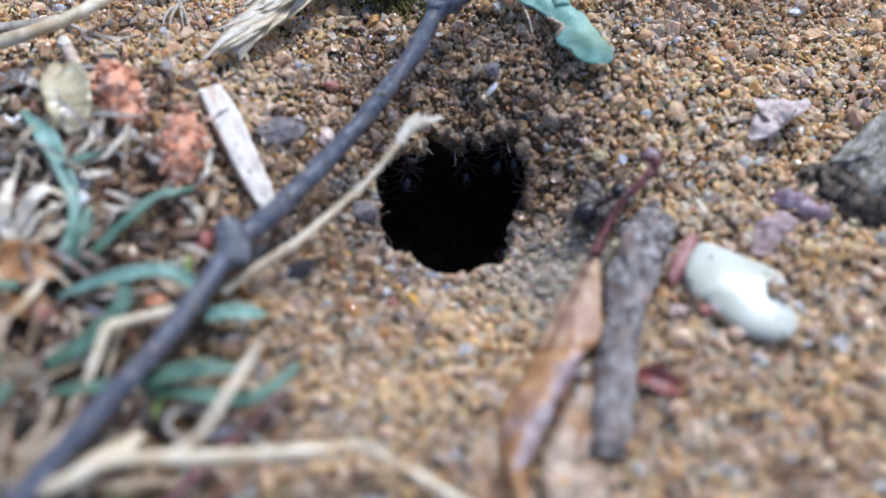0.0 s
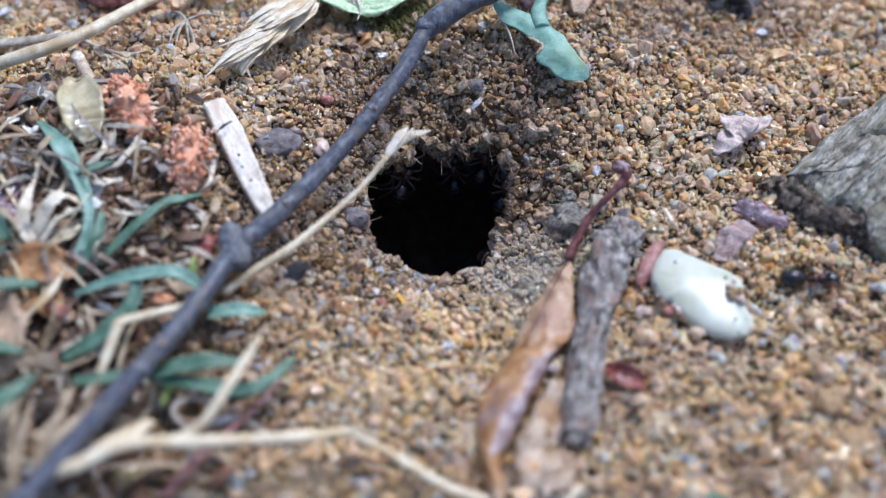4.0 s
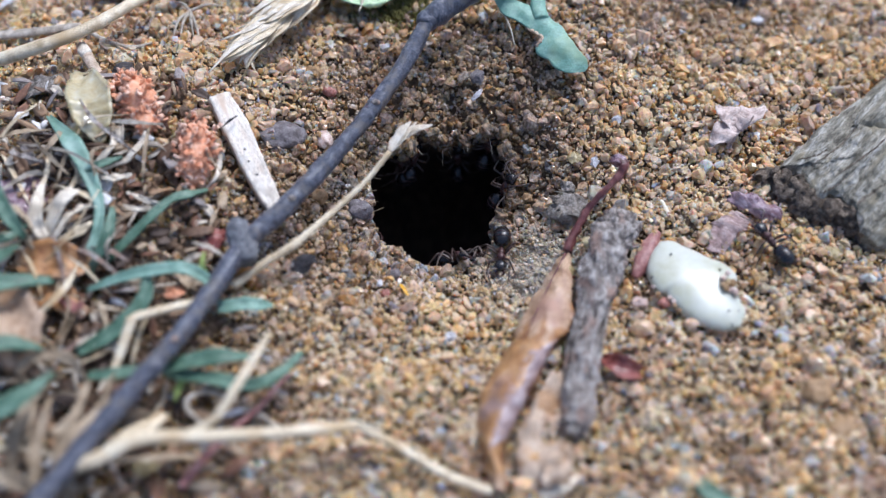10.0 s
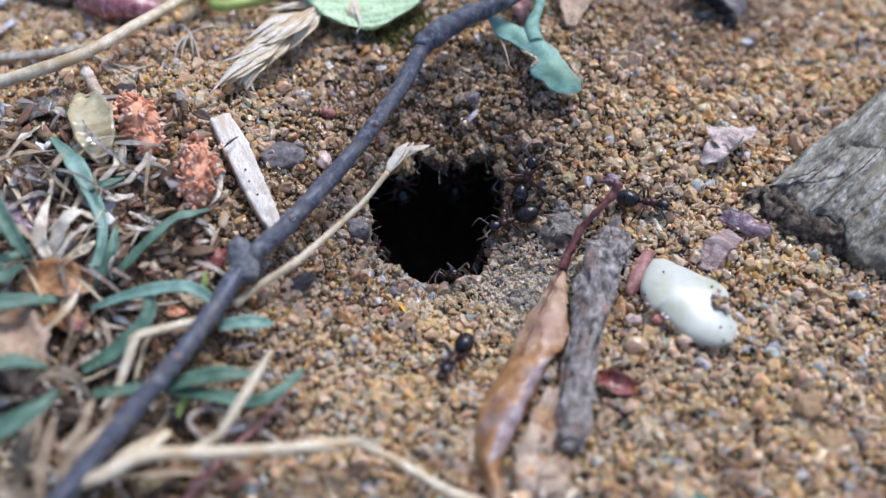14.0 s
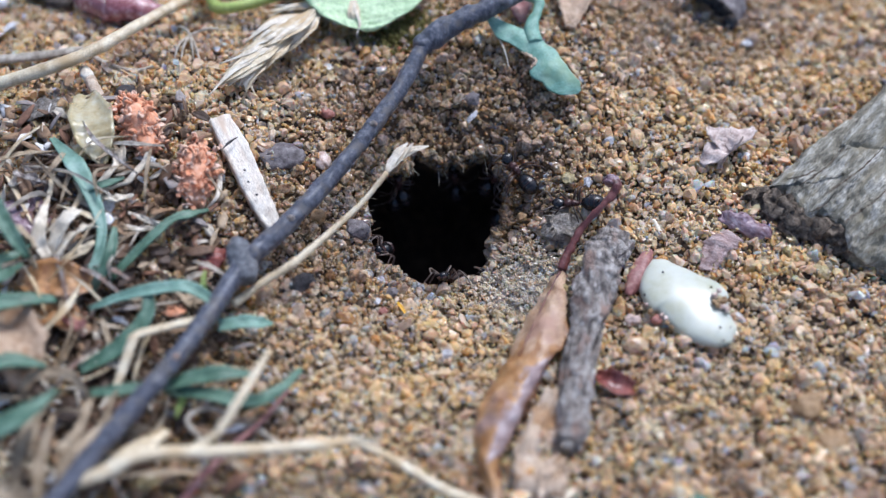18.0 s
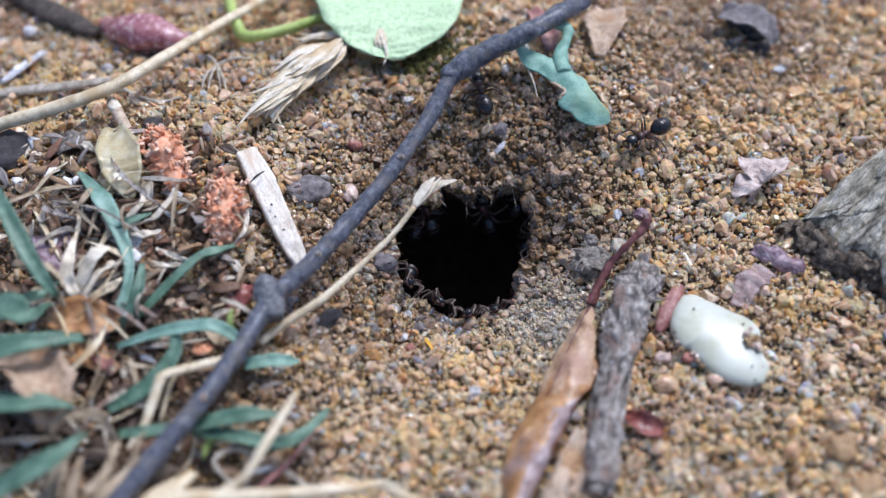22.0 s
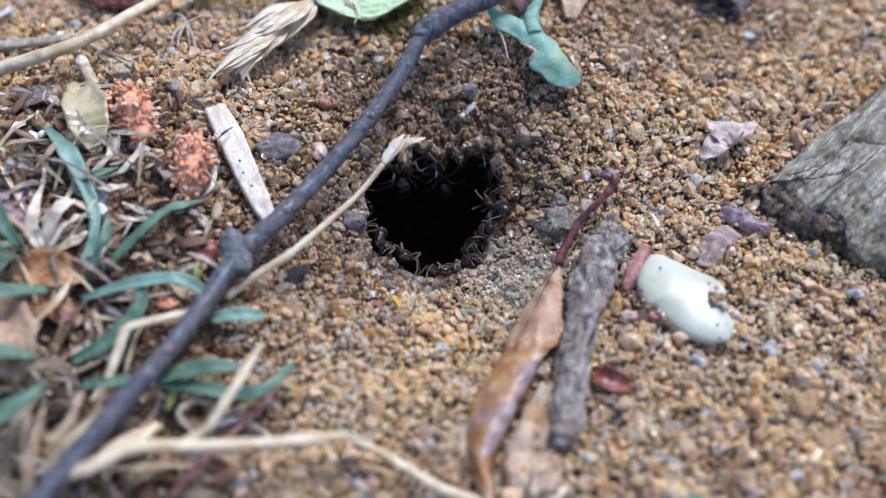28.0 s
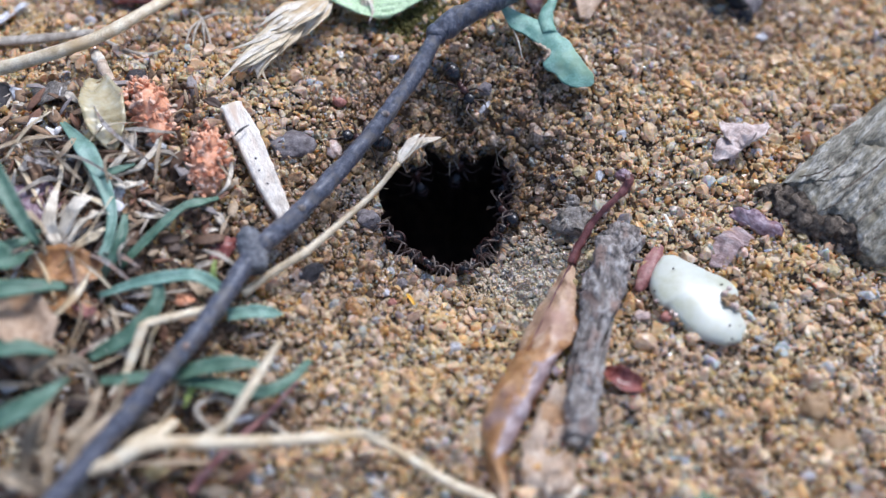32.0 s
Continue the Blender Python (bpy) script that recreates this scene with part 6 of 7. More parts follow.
# ---- single larger stones ----
STONES = [
    ("mauve_grey_stone", [(-15.1, 9.2, 3.0)], (2.3, 1.6, 0.8), STONE_GREY, "flat mauve-grey stone behind the twig"), ("dark_slate_stone", [(-12.6, -3.6, 0.7)], (1.6, 0.9, 0.6), STONE_DARK, "dark slate stone under the grass stem"),
    ("grey_pebble", [(-7.9, 3.4, -0.6)], (1.0, 1.3, 0.9), STONE_GREY, "mauve-grey pebble at the mouth's edge"), ("pink_stone", [(-11.4, 9.7, 1.9)], (1.3, 0.9, 0.7), STONE_ROSE, "crumbly pale pink stone"),
    ("red_stone", [(-11.1, 14.8, 2.8)], (0.8, 0.55, 0.5), STONE_RED, "small brick-red stone behind the twig"), ("rose_quartz_grain", [(16.3, -6.9, -0.1)], (1.05, 0.7, 0.6), STONE_ROSE, "glossy pale rose quartz grain"),
    ("tan_pebble", [(29.5, -15.4, 0.3)], (1.4, 1.25, 0.9), STONE_TAN, "rounded tan pebble on the sand"), ("sandy_clod", [(31.1, -18.6, -0.2)], (1.7, 1.4, 0.7), STONE_TAN, "low grey-tan lump of packed sand"),
    ("yellow_quartz_grain", [(33.6, -2.0, 0.3)], (1.0, 0.9, 0.6), STONE_YELLOW, "clear yellow quartz grain"), ("yellow_quartz_grain", [(31.6, 1.6, 0.3)], (0.6, 0.45, 0.4), STONE_YELLOW, "small yellow quartz grain by the wood"),
    ("white_quartz_grain", [(15.9, 12.1, 2.0)], (0.65, 0.6, 0.5), STONE_WHITE, "blue-white glittering quartz grain"), ("grey_pebble", [(2.9, 16.6, 3.0)], (0.85, 0.75, 0.6), STONE_GREY, "smooth grey pebble behind the mouth"),
    ("white_quartz_grain", [(13.6, 8.0, 0.7)], (0.7, 0.4, 0.3), STONE_WHITE, "small white chip of quartz"), ("black_grain", [(22.3, -10.6, 0.1)], (0.4, 0.4, 0.35), STONE_DARK, "small black grain under the seed"),
    ("white_quartz_grain", [(0.3, -9.7, -1.0)], (0.7, 0.6, 0.5), STONE_WHITE, "milky quartz grain in front of the mouth"), ("bluish_stone", [(-4.7, -2.8, -1.8)], (0.7, 0.5, 0.4), STONE_GREY, "small bluish-grey stone at the mouth's edge"),
    ("dark_red_grain", [(-5.4, -5.2, -1.2)], (0.5, 0.5, 0.4), STONE_RED, "small dark red grain of stone"), ("white_quartz_grain", [(-5.9, -4.1, -1.3)], (0.45, 0.35, 0.3), STONE_WHITE, "small white quartz grain"),
    # three dark lumps before the back stone are added for the black shade under it
    ("dark_stone", [(29.3, 33.0, 1.2)], (2.7, 1.7, 1.5), STONE_DARK, "dark stone half sunk in the sand at the back"), ("dark_soil_crumb", [(26.9, 29.4, 1.5)], (1.1, 0.8, 0.5), STONE_DARK, "dark lump standing in for the shade under the stone"), ("dark_soil_crumb", [(28.6, 28.8, 1.3)], (1.3, 0.8, 0.5), STONE_DARK, "black lump standing in for the shade under the stone"), ("dark_soil_crumb", [(30.7, 29.8, 1.0)], (1.0, 0.8, 0.5), STONE_DARK, "dark lump standing in for the shade under the stone"), ("dark_stone", [(-43.5, 13.7, 3.1)], (2.6, 2.4, 1.6), STONE_DARK, "dark rounded stone in the litter"), ("slate_flake", [(-29.9, 15.1, 5.3)], (0.9, 1.1, 0.5), STONE_DARK, "blue-grey slate flake by the catkin"),
    ("white_quartz_grain", [(-47.1, 32.7, 1.1)], (0.9, 0.9, 0.6), STONE_WHITE, "bluish-white quartz grain in the litter"), ("white_quartz_grain", [(-36.9, 25.3, 2.8)], (0.7, 0.6, 0.5), STONE_WHITE, "white quartz grain beside the straw"),
    ("yellow_quartz_grain", [(-37.8, 11.5, 4.3)], (0.9, 0.8, 0.6), STONE_YELLOW, "honey-coloured quartz grain in the litter"), ("white_quartz_grain", [(-38.1, 6.0, 3.9)], (0.9, 0.6, 0.5), STONE_YELLOW, "cream quartz grain in the litter"),
    ("white_quartz_grain", [(-27.3, 26.1, 3.4)], (0.6, 0.5, 0.4), STONE_WHITE, "clear white quartz grain on sand"), ("yellow_quartz_grain", [(-25.5, 15.3, 5.1)], (0.9, 0.6, 0.5), STONE_YELLOW, "pale yellow quartz grain"),
    ("white_quartz_grain", [(32.0, 26.7, 1.0)], (1.0, 0.7, 0.5), STONE_WHITE, "bluish-white quartz chip at the back"), ("white_quartz_grain", [(29.0, 11.1, 0.8)], (0.7, 0.5, 0.4), STONE_WHITE, "pale quartz grain by the petal"),
    ("yellow_quartz_grain", [(28.1, 7.4, 0.7)], (0.6, 0.55, 0.45), STONE_YELLOW, "cream quartz grain by the wood"), ("tan_pebble", [(-12.6, 16.9, 3.3)], (0.9, 0.7, 0.6), STONE_TAN, "brown grain behind the twig"),
    ("honey_quartz_grain", [(12.4, -1.3, 0.9)], (0.9, 0.75, 0.65), STONE_YELLOW, "honey-coloured quartz grain between the twig and the leaf stalk"), ("honey_quartz_grain", [(10.6, -3.5, -0.2)], (0.6, 0.5, 0.45), STONE_YELLOW, "small honey-coloured grain beside the leaf"), ("quartz_chip", [(13.7, 8.0, 0.8)], (0.75, 0.45, 0.35), STONE_WHITE, "pale chip of quartz behind the clod"), ("amber_quartz_grain", [(11.9, 8.4, 0.7)], (0.85, 0.8, 0.7), STONE_YELLOW, "cluster-like amber quartz grain"), ("amber_quartz_grain", [(7.4, 5.5, -1.4)], (0.6, 0.55, 0.5), STONE_TAN, "tan grain at the edge of the mouth"), ("tan_pebble", [(-11.4, 3.7, 0.9)], (0.8, 0.8, 0.7), STONE_TAN, "tan pebble beside the grass stem"), ("dark_red_grain", [(37.6, 36.9, 0.3)], (0.6, 0.5, 0.4), STONE_RED, "tiny orange-red grain of stone")]
for k, (name, spot, radii, material, label) in enumerate(STONES):
    sharp = "quartz" in name or "grain" in name
    size = 0.8 if sharp else 0.92
    solo(name, blob(spot[0], [size * r for r in radii], 0.5 if sharp else 0.36, k * 1.9, (0, 0, k * 37), 2 if sharp else 3, 0.6), material, label, "stone", smooth=not sharp)


# ---- ants ----
def build_ant():
    """One black ant facing +y, feet on z = 0, made of its body's segments, jaws, feelers and six jointed legs."""
    t = thing("ant", (0, 0, 0), "glossy black ant with a dark red waist", "ant", "ants at the nest mouth")
    part("gaster", joined(blob((0, -1.85, 1.0), (0.82, 1.12, 0.78), 0.04, 1, level=3)), ANT_BLACK, t, "rounded shiny black abdomen")
    for y, r in ((-1.5, 0.8), (-1.95, 0.815), (-2.4, 0.67)):
        part("abdomen_ring", tube([(0, y - 0.02, 1.0), (0, y + 0.02, 1.0)], [r, r], 3, 20, up=(1, 0, 0)), ANT_RED, t)
    part("waist", joined(blob((0, -0.78, 0.85), (0.16, 0.14, 0.3), 0.1, 2, level=2), blob((0, -0.55, 0.78), (0.13, 0.2, 0.13), 0.1, 3, level=2)), ANT_RED, t)
    part("thorax", joined(blob((0, 0.0, 0.95), (0.36, 0.42, 0.36), 0.08, 4, level=2), blob((0, 0.5, 1.0), (0.42, 0.45, 0.42), 0.08, 5, level=2), blob((0, -0.33, 0.9), (0.28, 0.3, 0.28), 0.08, 6, level=2)), ANT_RED, t)
    head = part("head", joined(blob((0, 1.4, 0.92), (0.58, 0.62, 0.44), 0.06, 7, level=3), blob((0, 0.88, 0.95), (0.16, 0.2, 0.16), 0.1, 8, level=2)), ANT_BLACK, t, origin=(0, 0.9, 0.95))
    for s in (-1, 1):
        part("eye", blob((s * 0.47, 1.45, 1.08), (0.12, 0.16, 0.12), 0.02, 1, level=2), STONE_DARK, head)
        part("jaw", tube([(s * 0.28, 1.85, 0.78), (s * 0.34, 2.12, 0.7), (s * 0.08, 2.3, 0.68)], [0.13, 0.12, 0.04], 10, 8), ANT_RED, head)
        part("feeler", tube([(s * 0.25, 1.8, 1.05), (s * 0.7, 2.25, 1.5), (s * 0.95, 2.5, 1.62), (s * 0.9, 2.95, 1.35), (s * 0.75, 3.4, 0.95)], [0.07, 0.07, 0.075, 0.07, 0.05], 22, 7), ANT_FEELER, head)
    for s in (-1, 1):
        for k, (y, reach, fwd) in enumerate(((0.55, 1.5, 1.3), (0.05, 1.9, -0.1), (-0.3, 1.7, -1.7))):
            root = np.array((s * 0.28, y, 0.75))
            knee = root + (s * reach * 0.5, fwd * 0.4, 0.75)
            foot = np.array((root[0] + s * reach, y + fwd, 0.05))
            ankle = (knee * 0.3 + foot * 0.7) + (s * 0.1, 0, 0.12)
            leg = part("leg", tube([root, (root + knee) / 2 + (0, 0, 0.12), knee], [0.09, 0.12, 0.075], 10, 8), ANT_LEG, t, origin=tuple(root))
            part("shin", tube([knee, (knee + ankle) / 2, ankle], [0.075, 0.085, 0.055], 10, 7), ANT_LEG, leg)
            part("foot", tube([ankle, (ankle + foot) / 2 - (0, 0, 0.05), foot], [0.05, 0.045, 0.04], 8, 6), ANT_FEELER, leg)
    return t


ANT = build_ant()


# ---- what moves ----
def stand(x, y, yaw, lift=0.0):
    """An ant on the sand at x, y, turned by yaw, leaning with the slope."""
    n = Vector((-(ground_z(x + 1, y) - ground_z(x - 1, y)) / 2, -(ground_z(x, y + 1) - ground_z(x, y - 1)) / 2, 1)).normalized()
    f = Vector((-math.sin(radians(yaw)), math.cos(radians(yaw)), 0))
    f = (f - n * f.dot(n)).normalized()
    m = Matrix((f.cross(n), f, n)).transposed().to_4x4()
    return Matrix.Translation(Vector((x, y, float(ground_z(x, y)) + 0.35 + max(relief(x, y), -0.2) + lift)) * MM) @ m


def cling(angle, depth, spin=0.0, inset=0.15, lean=0.35):
    """An ant on the shaft's wall at that angle and depth below the rim; spin 0 looks up and out, 90 along the wall."""
    a = radians(angle)
    r = float(rim_radius(np.array(a))) * (1 + max(0.0, depth - 2.2) * 0.075) - inset
    out, side = Vector((math.cos(a), math.sin(a), 0)), Vector((-math.sin(a), math.cos(a), 0))
    n = (-out + Vector((0, 0, lean))).normalized()
    f = Vector((0, 0, math.cos(radians(spin)))) + side * math.sin(radians(spin))
    f = (f - n * f.dot(n)).normalized()
    m = Matrix((f.cross(n), f, n)).transposed().to_4x4()
    x, y = MOUTH[0] + r * math.cos(a), MOUTH[1] + r * math.sin(a)
    z = float(ground_z(MOUTH[0] + (r + 0.6) * math.cos(a), MOUTH[1] + (r + 0.6) * math.sin(a))) - depth
    return Matrix.Translation(Vector((x, y, z)) * MM) @ m


def glide(rows):
    """Fills in poses where an ant turns far between two rows."""
    out = [rows[0]]
    for t, m in rows[1:]:
        s, k = out[-1]
        q, p = k.to_quaternion(), m.to_quaternion()
        q.make_compatible(p)
        steps = int(q.rotation_difference(p).angle / radians(60)) + 1
        for i in range(1, steps):
            u = i / steps
            out.append((s + (t - s) * u, Matrix.LocRotScale(k.translation.lerp(m.translation, u), q.slerp(p, u), None)))
        out.append((t, m))
    return out


def steps_of(ant, spans):
    """Swings the legs, three and three, while the ant walks."""
    legs = [o for o in ant.children if o.name.split(".")[0] == "leg"]
    legs.sort(key=lambda o: o.name)
    for k, leg in enumerate(legs):
        home = leg.location.copy()
        rows = [(0.0, Matrix.Translation(home))]
        for a, b in spans:
            t, i = max(a, 0.1), 0
            while t < b:
                swing = (1 if (i + k) % 2 else -1) * 17
                rows.append((t, Matrix.Translation(home) @ pose(0, 0, 0, 0, 6 if swing > 0 else 0, swing)))
                t, i = t + 0.1, i + 1
        rows.append((32.0, Matrix.Translation(home)))
        walk(leg, rows)


def nods_of(ant, seed):
    """Small turns of the head, feelers with it."""
    rng = np.random.default_rng(seed)
    for head in (o for o in ant.children if o.name.split(".")[0] == "head"):
        home, rows, t = head.location.copy(), [], 0.0
        while t < 32.0:
            rows.append((t, Matrix.Translation(home) @ pose(0, 0, 0, rng.uniform(-14, 14), rng.uniform(-8, 8), rng.uniform(-16, 16))))
            t += rng.uniform(0.5, 1.1)
        walk(head, rows + [(32.0, rows[-1][1])])


WALKERS = [
    # over the seed and away
    ([], [(0.0, 11.7, 3.0, -58, 1.5), (0.5, 11.7, 2.7, -76, 1.5), (1.0, 11.5, 3.1, -71, 1.5), (1.5, 12.4, 3.1, -83, 1.5), (2.0, 13.9, 3.2, -96, 1.3), (2.5, 16.0, 0.7, -125, 0.9), (2.7, 17.0, -1.2, -140, 0.8), (2.8, 17.4, -3.4, -143, 1.6), (2.9, 18.1, -7.4, -152, 2.4), (3.0, 23.9, -9.0, -97, 0.8), (3.1, 27.8, -6.5, -73, 0.0), (3.3, 28.7, -6.2, -59, 0.0), (3.5, 28.5, -5.6, -42, 0.0), (4.2, 31.9, -4.1, -100, 0.0), (4.8, 36.7, -4.8, -94, 0.0), (5.3, 42.5, -5.0, -89, 0.0)], [], [(1.4, 5.2)]),
    # out of the mouth, down the front and back again
    ([(0.0, cling(-15, 4.0)), (8.2, cling(-18, 3.0)), (8.9, cling(-22, 0.9, 150))], [(9.5, 5.4, -0.2, -134, 0.0), (10.1, 4.9, -0.6, 174, 0.0), (10.4, 4.5, -2.6, 175, 0.0), (10.7, 3.7, -3.4, 176, 0.0), (11.0, 2.8, -5.7, 168, 0.0), (11.3, 1.9, -7.0, 174, 0.0), (11.6, 1.7, -8.8, 160, 0.0), (12.2, 1.1, -10.7, 158, 0.0), (12.5, 0.4, -11.3, 154, 0.0), (13.0, 0.5, -12.3, 151, 0.0), (13.5, 0.5, -11.8, 150, 0.0), (14.0, 0.7, -10.9, 151, 0.0), (14.5, 1.2, -10.3, 154, 0.0), (15.2, 2.3, -10.4, -88, 0.0), (15.7, 3.0, -6.5, -14, 0.0), (16.2, 3.3, -1.4, 3, 0.0)], [(16.6, cling(-50, 2.4)), (32.0, cling(-52, 2.2, 10))], [(9.0, 12.6), (14.4, 16.6)]),
    # in from the side, past the petal, into the mouth
    ([], [(0.0, 34.4, -9.8, 58, 0.0), (9.2, 39.0, -10.9, 60, 0.0), (9.5, 35.2, -6.8, 60, 0.0), (9.8, 29.4, -3.2, 46, 0.0), (10.1, 27.2, 0.1, 23, 0.0), (10.4, 21.8, 5.8, 68, 0.0), (10.7, 15.6, 5.5, 89, 0.0), (11.0, 14.8, 6.0, 87, 0.0), (11.6, 14.3, 6.3, 113, 0.0), (11.9, 13.5, 5.8, 91, 0.0), (12.2, 9.6, 6.0, 105, 0.0), (12.5, 7.6, 4.5, 118, 0.0), (13.0, 7.3, 4.4, 103, 0.0), (13.5, 6.8, 3.7, 125, 0.0), (14.0, 6.3, 5.0, 106, 0.0)], [(14.5, cling(-8, 1.5, 150)), (15.6, cling(-10, 5.0, 150)), (32.0, cling(-14, 5.0, 160))], [(9.2, 12.7), (13.8, 14.6)]),
    # out of the mouth, round by the leaf stalk and home
    ([(0.0, cling(20, 4.2)), (9.9, cling(20, 2.0))], [(10.4, 6.2, 6.3, -66, 0.0), (11.0, 6.7, 6.5, -72, 0.0), (11.3, 8.0, 8.0, -62, 0.0), (11.9, 7.9, 7.9, -61, 0.0), (12.2, 9.3, 7.9, -67, 0.0), (12.5, 10.9, 8.2, -81, 0.0), (13.0, 13.0, 8.1, -76, 0.0), (13.5, 15.6, 7.6, -78, 0.0), (14.0, 18.8, 5.1, -104, 0.0), (14.5, 21.1, 5.0, -84, 0.0), (15.5, 22.1, 4.6, -102, 0.0), (16.5, 20.4, 4.1, -115, 0.0), (17.0, 17.1, 4.2, 165, 0.0), (17.5, 15.1, 4.7, 67, 0.0), (18.0, 12.3, 5.8, 85, 0.0), (18.5, 7.4, 4.3, 104, 0.0)], [(19.0, cling(-12, 2.4, 180)), (20.0, cling(-16, 5.0, 120)), (23.0, cling(-20, 4.0, 30)), (24.0, cling(-20, 2.0, 10)), (32.0, cling(-24, 1.8, -15))], [(10.0, 14.6), (16.4, 19.0)]),
    # out and up behind the mouth, under the twig and away
    ([(0.0, cling(62, 5.0)), (13.7, cling(52, 2.0))], [(14.2, 11.0, 7.9, -23, 0.0), (14.5, 12.1, 9.6, -15, 0.0), (15.4, 12.9, 10.3, 48, 0.0), (16.5, 11.5, 6.8, 87, 0.0), (17.0, 11.8, 6.7, 90, 0.0), (17.5, 9.3, 7.1, 67, 0.0), (18.0, 7.1, 9.8, 32, 0.0), (18.5, 6.4, 11.6, 4, 0.0), (19.0, 7.0, 13.7, -17, 0.0), (19.5, 6.0, 14.8, 15, 0.0), (20.0, 5.7, 15.8, 14, 0.0), (20.5, 3.1, 17.5, 21, 0.0), (21.0, 2.6, 18.9, 36, 0.0), (21.5, 1.6, 19.9, 21, 0.0), (22.0, 1.1, 20.4, 11, 0.0), (22.5, 1.9, 21.4, 12, 0.0), (23.0, -1.3, 26.9, 10, 0.0), (23.5, -1.2, 31.0, 6, 0.0), (24.2, -2.3, 39.9, 6, 0.0)], [], [(13.8, 15.6), (17.2, 20.6), (22.2, 24.2)]),
    # down from behind the leaf into the mouth
    ([], [(0.0, 25.5, 38.0, 164, 0.0), (21.0, 29.0, 44.9, 165, 0.0), (21.4, 23.9, 35.6, 167, 0.0), (21.7, 20.8, 22.6, 174, 0.0), (22.0, 16.3, 15.1, 120, 0.0), (22.3, 12.6, 13.8, 108, 0.0), (22.5, 9.7, 11.0, 118, 0.0), (22.8, 5.9, 8.8, 106, 0.0), (23.0, 4.1, 7.8, 110, 0.0)], [(23.4, cling(12, 1.2, 170)), (25.0, cling(14, 1.0, 140)), (32.0, cling(10, 1.6, 120))], [(21.0, 23.3)]),
    # down beside the twig behind the mouth
    ([], [(0.0, -0.7, 37.2, -175, 0.0), (28.4, 0.7, 35.6, -175, 0.0), (28.8, 0.6, 25.1, -172, 0.0), (29.2, 0.5, 21.0, -160, 0.0), (29.6, -0.3, 19.9, -142, 0.0), (30.0, -0.0, 19.3, -134, 0.0), (30.3, 0.8, 18.6, -119, 0.0), (30.9, 0.9, 18.6, -116, 0.0), (31.2, 1.2, 18.5, -119, 0.0), (31.6, 1.0, 17.8, -131, 0.0), (31.8, 0.9, 16.6, -138, 0.0), (32.0, 0.7, 16.5, -151, 0.0)], [], [(28.4, 30.2), (31.4, 32.0)]),
    # out at the back left
    ([(0.0, cling(130, 5.0)), (30.9, cling(132, 1.6))], [(31.4, -6.1, 9.9, 63, 0.0), (31.8, -8.0, 10.6, 79, 0.0), (32.0, -8.9, 10.9, 84, 0.0)], [], [(31.0, 32.0)]),
]
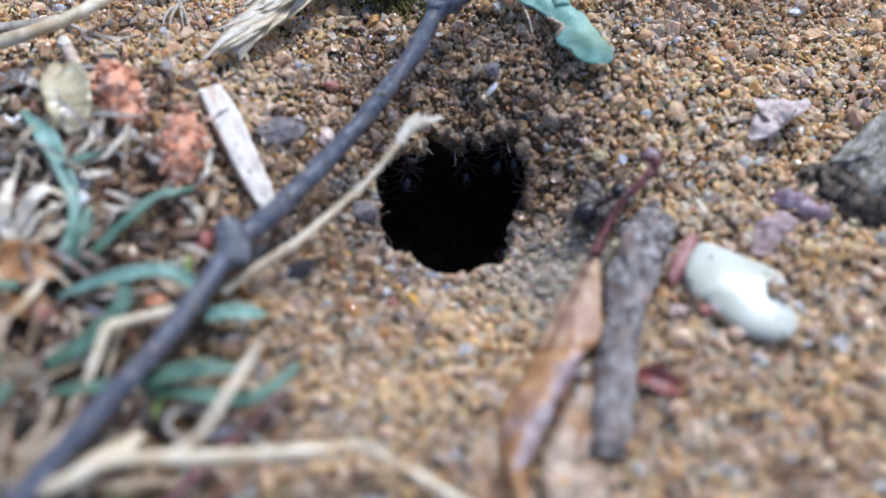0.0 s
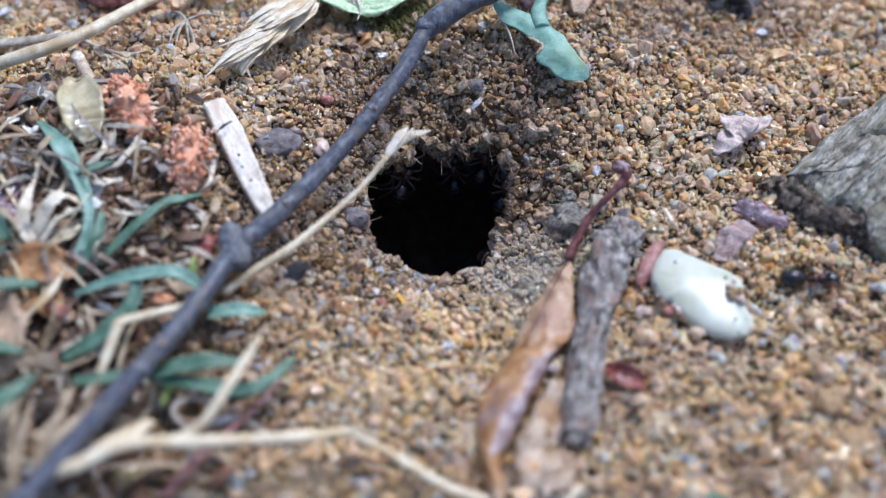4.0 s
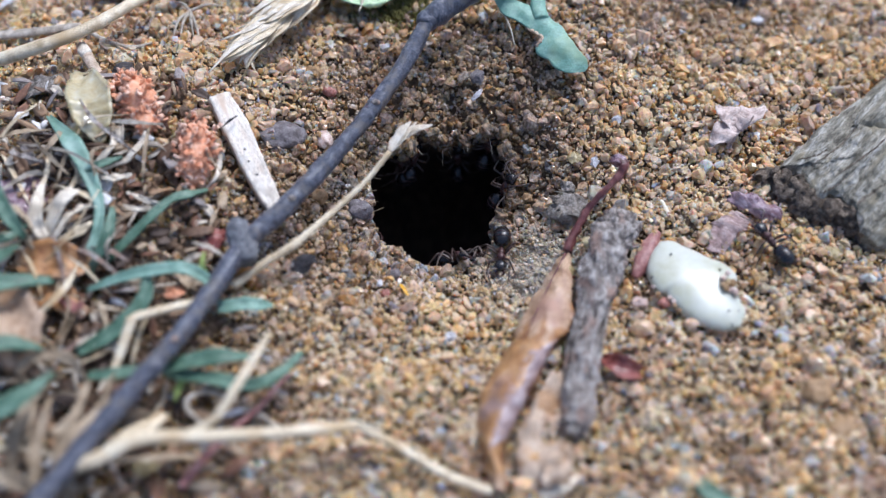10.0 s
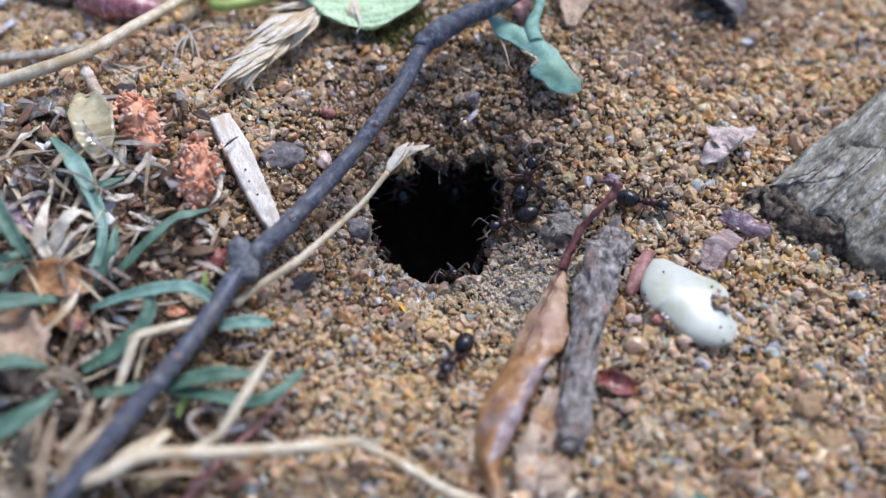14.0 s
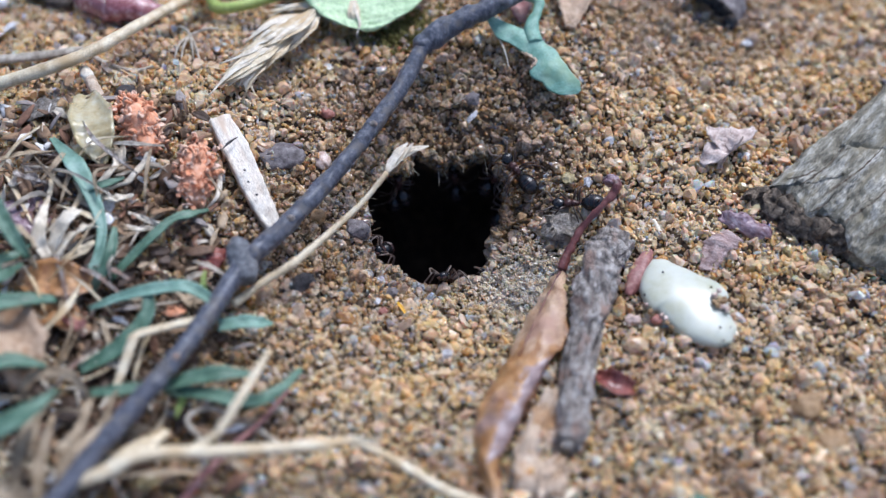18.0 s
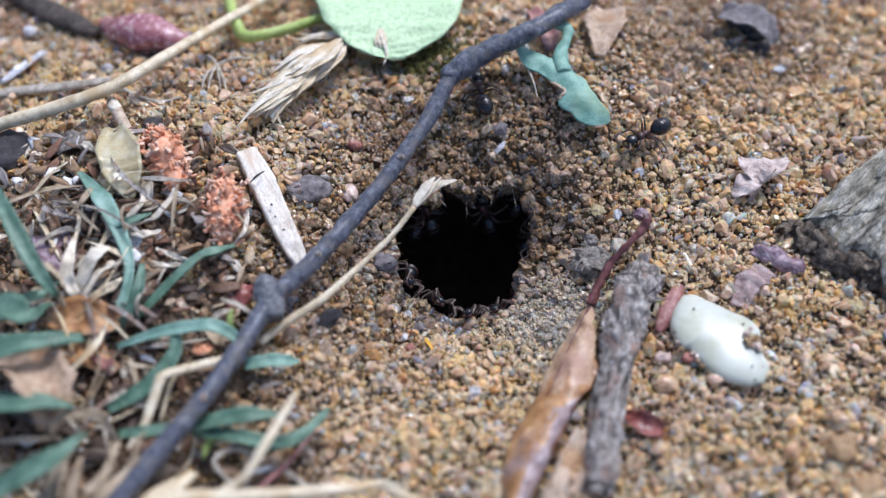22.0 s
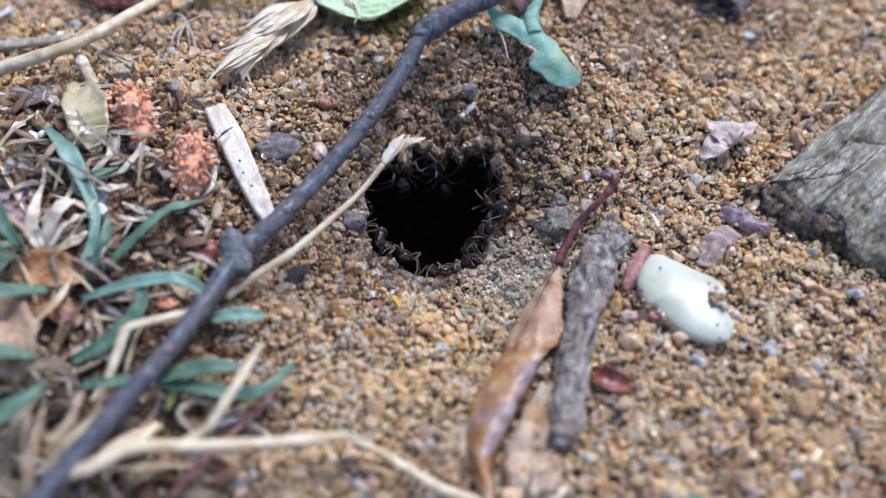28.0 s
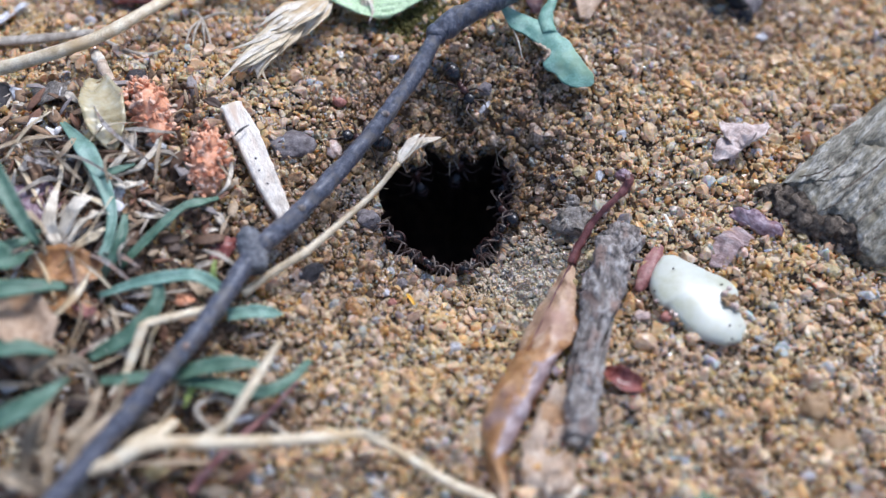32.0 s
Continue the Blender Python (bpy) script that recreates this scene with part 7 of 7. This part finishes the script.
# ants hanging in the mouth: seconds, angle, depth, spin
DWELLERS = [
    [(0, -88, 4.5, 0), (3.0, -88, 4.0, 0), (5.3, -84, 0.75, 20), (9, -82, 0.7, 35), (13, -84, 0.65, 15), (19, -86, 0.75, -30), (25, -90, 0.8, 20), (32, -88, 0.7, 50)],
    [(0, -60, 5.0, 0), (5, -60, 2.5, 0), (6, -62, 0.9, -20), (8.8, -58, 0.8, -35), (11, -60, 2.6, -20), (20, -60, 3.0, 0), (23, -66, 1.0, -50), (32, -64, 0.7, -60)],
    [(0, 28, 1.4, 10), (3, 30, 1.2, -10), (6, 34, 0.5, 40), (7, 26, 1.6, 60), (14, 22, 1.2, 20), (20, 28, 1.8, 0), (28, 30, 1.0, 20), (32, 26, 0.9, -10)],
    [(0, 8, 1.5, -20), (5.5, 4, 1.3, 20), (10, -4, 1.6, 60), (14, -20, 1.1, 80), (19, -10, 2.2, 30), (23, -6, 1.0, 10), (28, -28, 0.9, 30), (32, -30, 0.9, 60)],
    [(0, 128, 1.6, -40), (5.5, 124, 1.0, -70), (9, 118, 1.3, -60), (16, 126, 2.4, -20), (22, 132, 1.2, -50), (28, 120, 1.0, -30), (32, 124, 1.0, 10)],
    [(0, 196, 1.2, 20), (2, 194, 1.0, 40), (6, 190, 2.4, 20), (18, 205, 2.0, 40), (20, 208, 0.8, 60), (25, 206, 0.7, 40), (29.6, 212, 0.7, 60), (32, 210, 0.7, 30)],
    [(0, 225, 4.8, 20), (17, 228, 4.0, 20), (19.5, 236, 1.2, 40), (22, 238, 0.8, 60), (25, 232, 0.9, 40), (32, 240, 0.8, 70)],
    [(0, 85, 4.0, 0), (20, 80, 3.6, 0), (22.5, 74, 0.8, 20), (25, 66, 0.9, 0), (27.5, 90, 1.1, 20), (29.6, 92, 0.7, 10), (32, 84, 1.2, -20)],
    [(0, 55, 1.8, 40), (8, 50, 2.4, 20), (13, 48, 1.9, 0), (18, 46, 0.9, -30), (21, 52, 1.4, -10), (29.6, 50, 0.8, 30), (32, 42, 0.7, 20)],
    [(0, 165, 3.5, 0), (13, 168, 2.0, 30), (19, 172, 3.0, 20), (28.4, 168, 1.4, 50), (32, 164, 1.6, 20)],
]


def motions():
    spare = [ANT]

    def next_ant():
        return spare.pop() if spare else copy_thing(ANT, pose(0, 0, 0))

    made = [next_ant()] + [copy_thing(ANT, pose(0, 0, 0)) for _ in range(len(WALKERS) + len(DWELLERS) - 1)]
    for k, (before, path, after, spans) in enumerate(WALKERS):
        ant = made[k]
        rows = before + [(t, stand(x, y, yaw, lift)) for t, x, y, yaw, lift in path] + after
        if rows[-1][0] < 32.0:
            rows = rows + [(32.0, rows[-1][1])]
        walk(ant, glide(rows))
        steps_of(ant, spans)
    for k, stays in enumerate(DWELLERS):
        ant = made[len(WALKERS) + k]
        walk(ant, glide([(float(t), cling(a, d + ((-0.1, 0.2, 0.1)[k % 3] if 200 < a % 360 < 340 else 3.0 if 60 < a % 360 < 180 else 2.2), 0.6 * s + 12 * math.sin(3.1 * k + 0.2 * t), 0.5 if 200 < a % 360 < 340 else 0.2, 0.45 if 200 < a % 360 < 340 else 0.2)) for t, a, d, s in stays]))
        nods_of(ant, 20 + k)


motions()
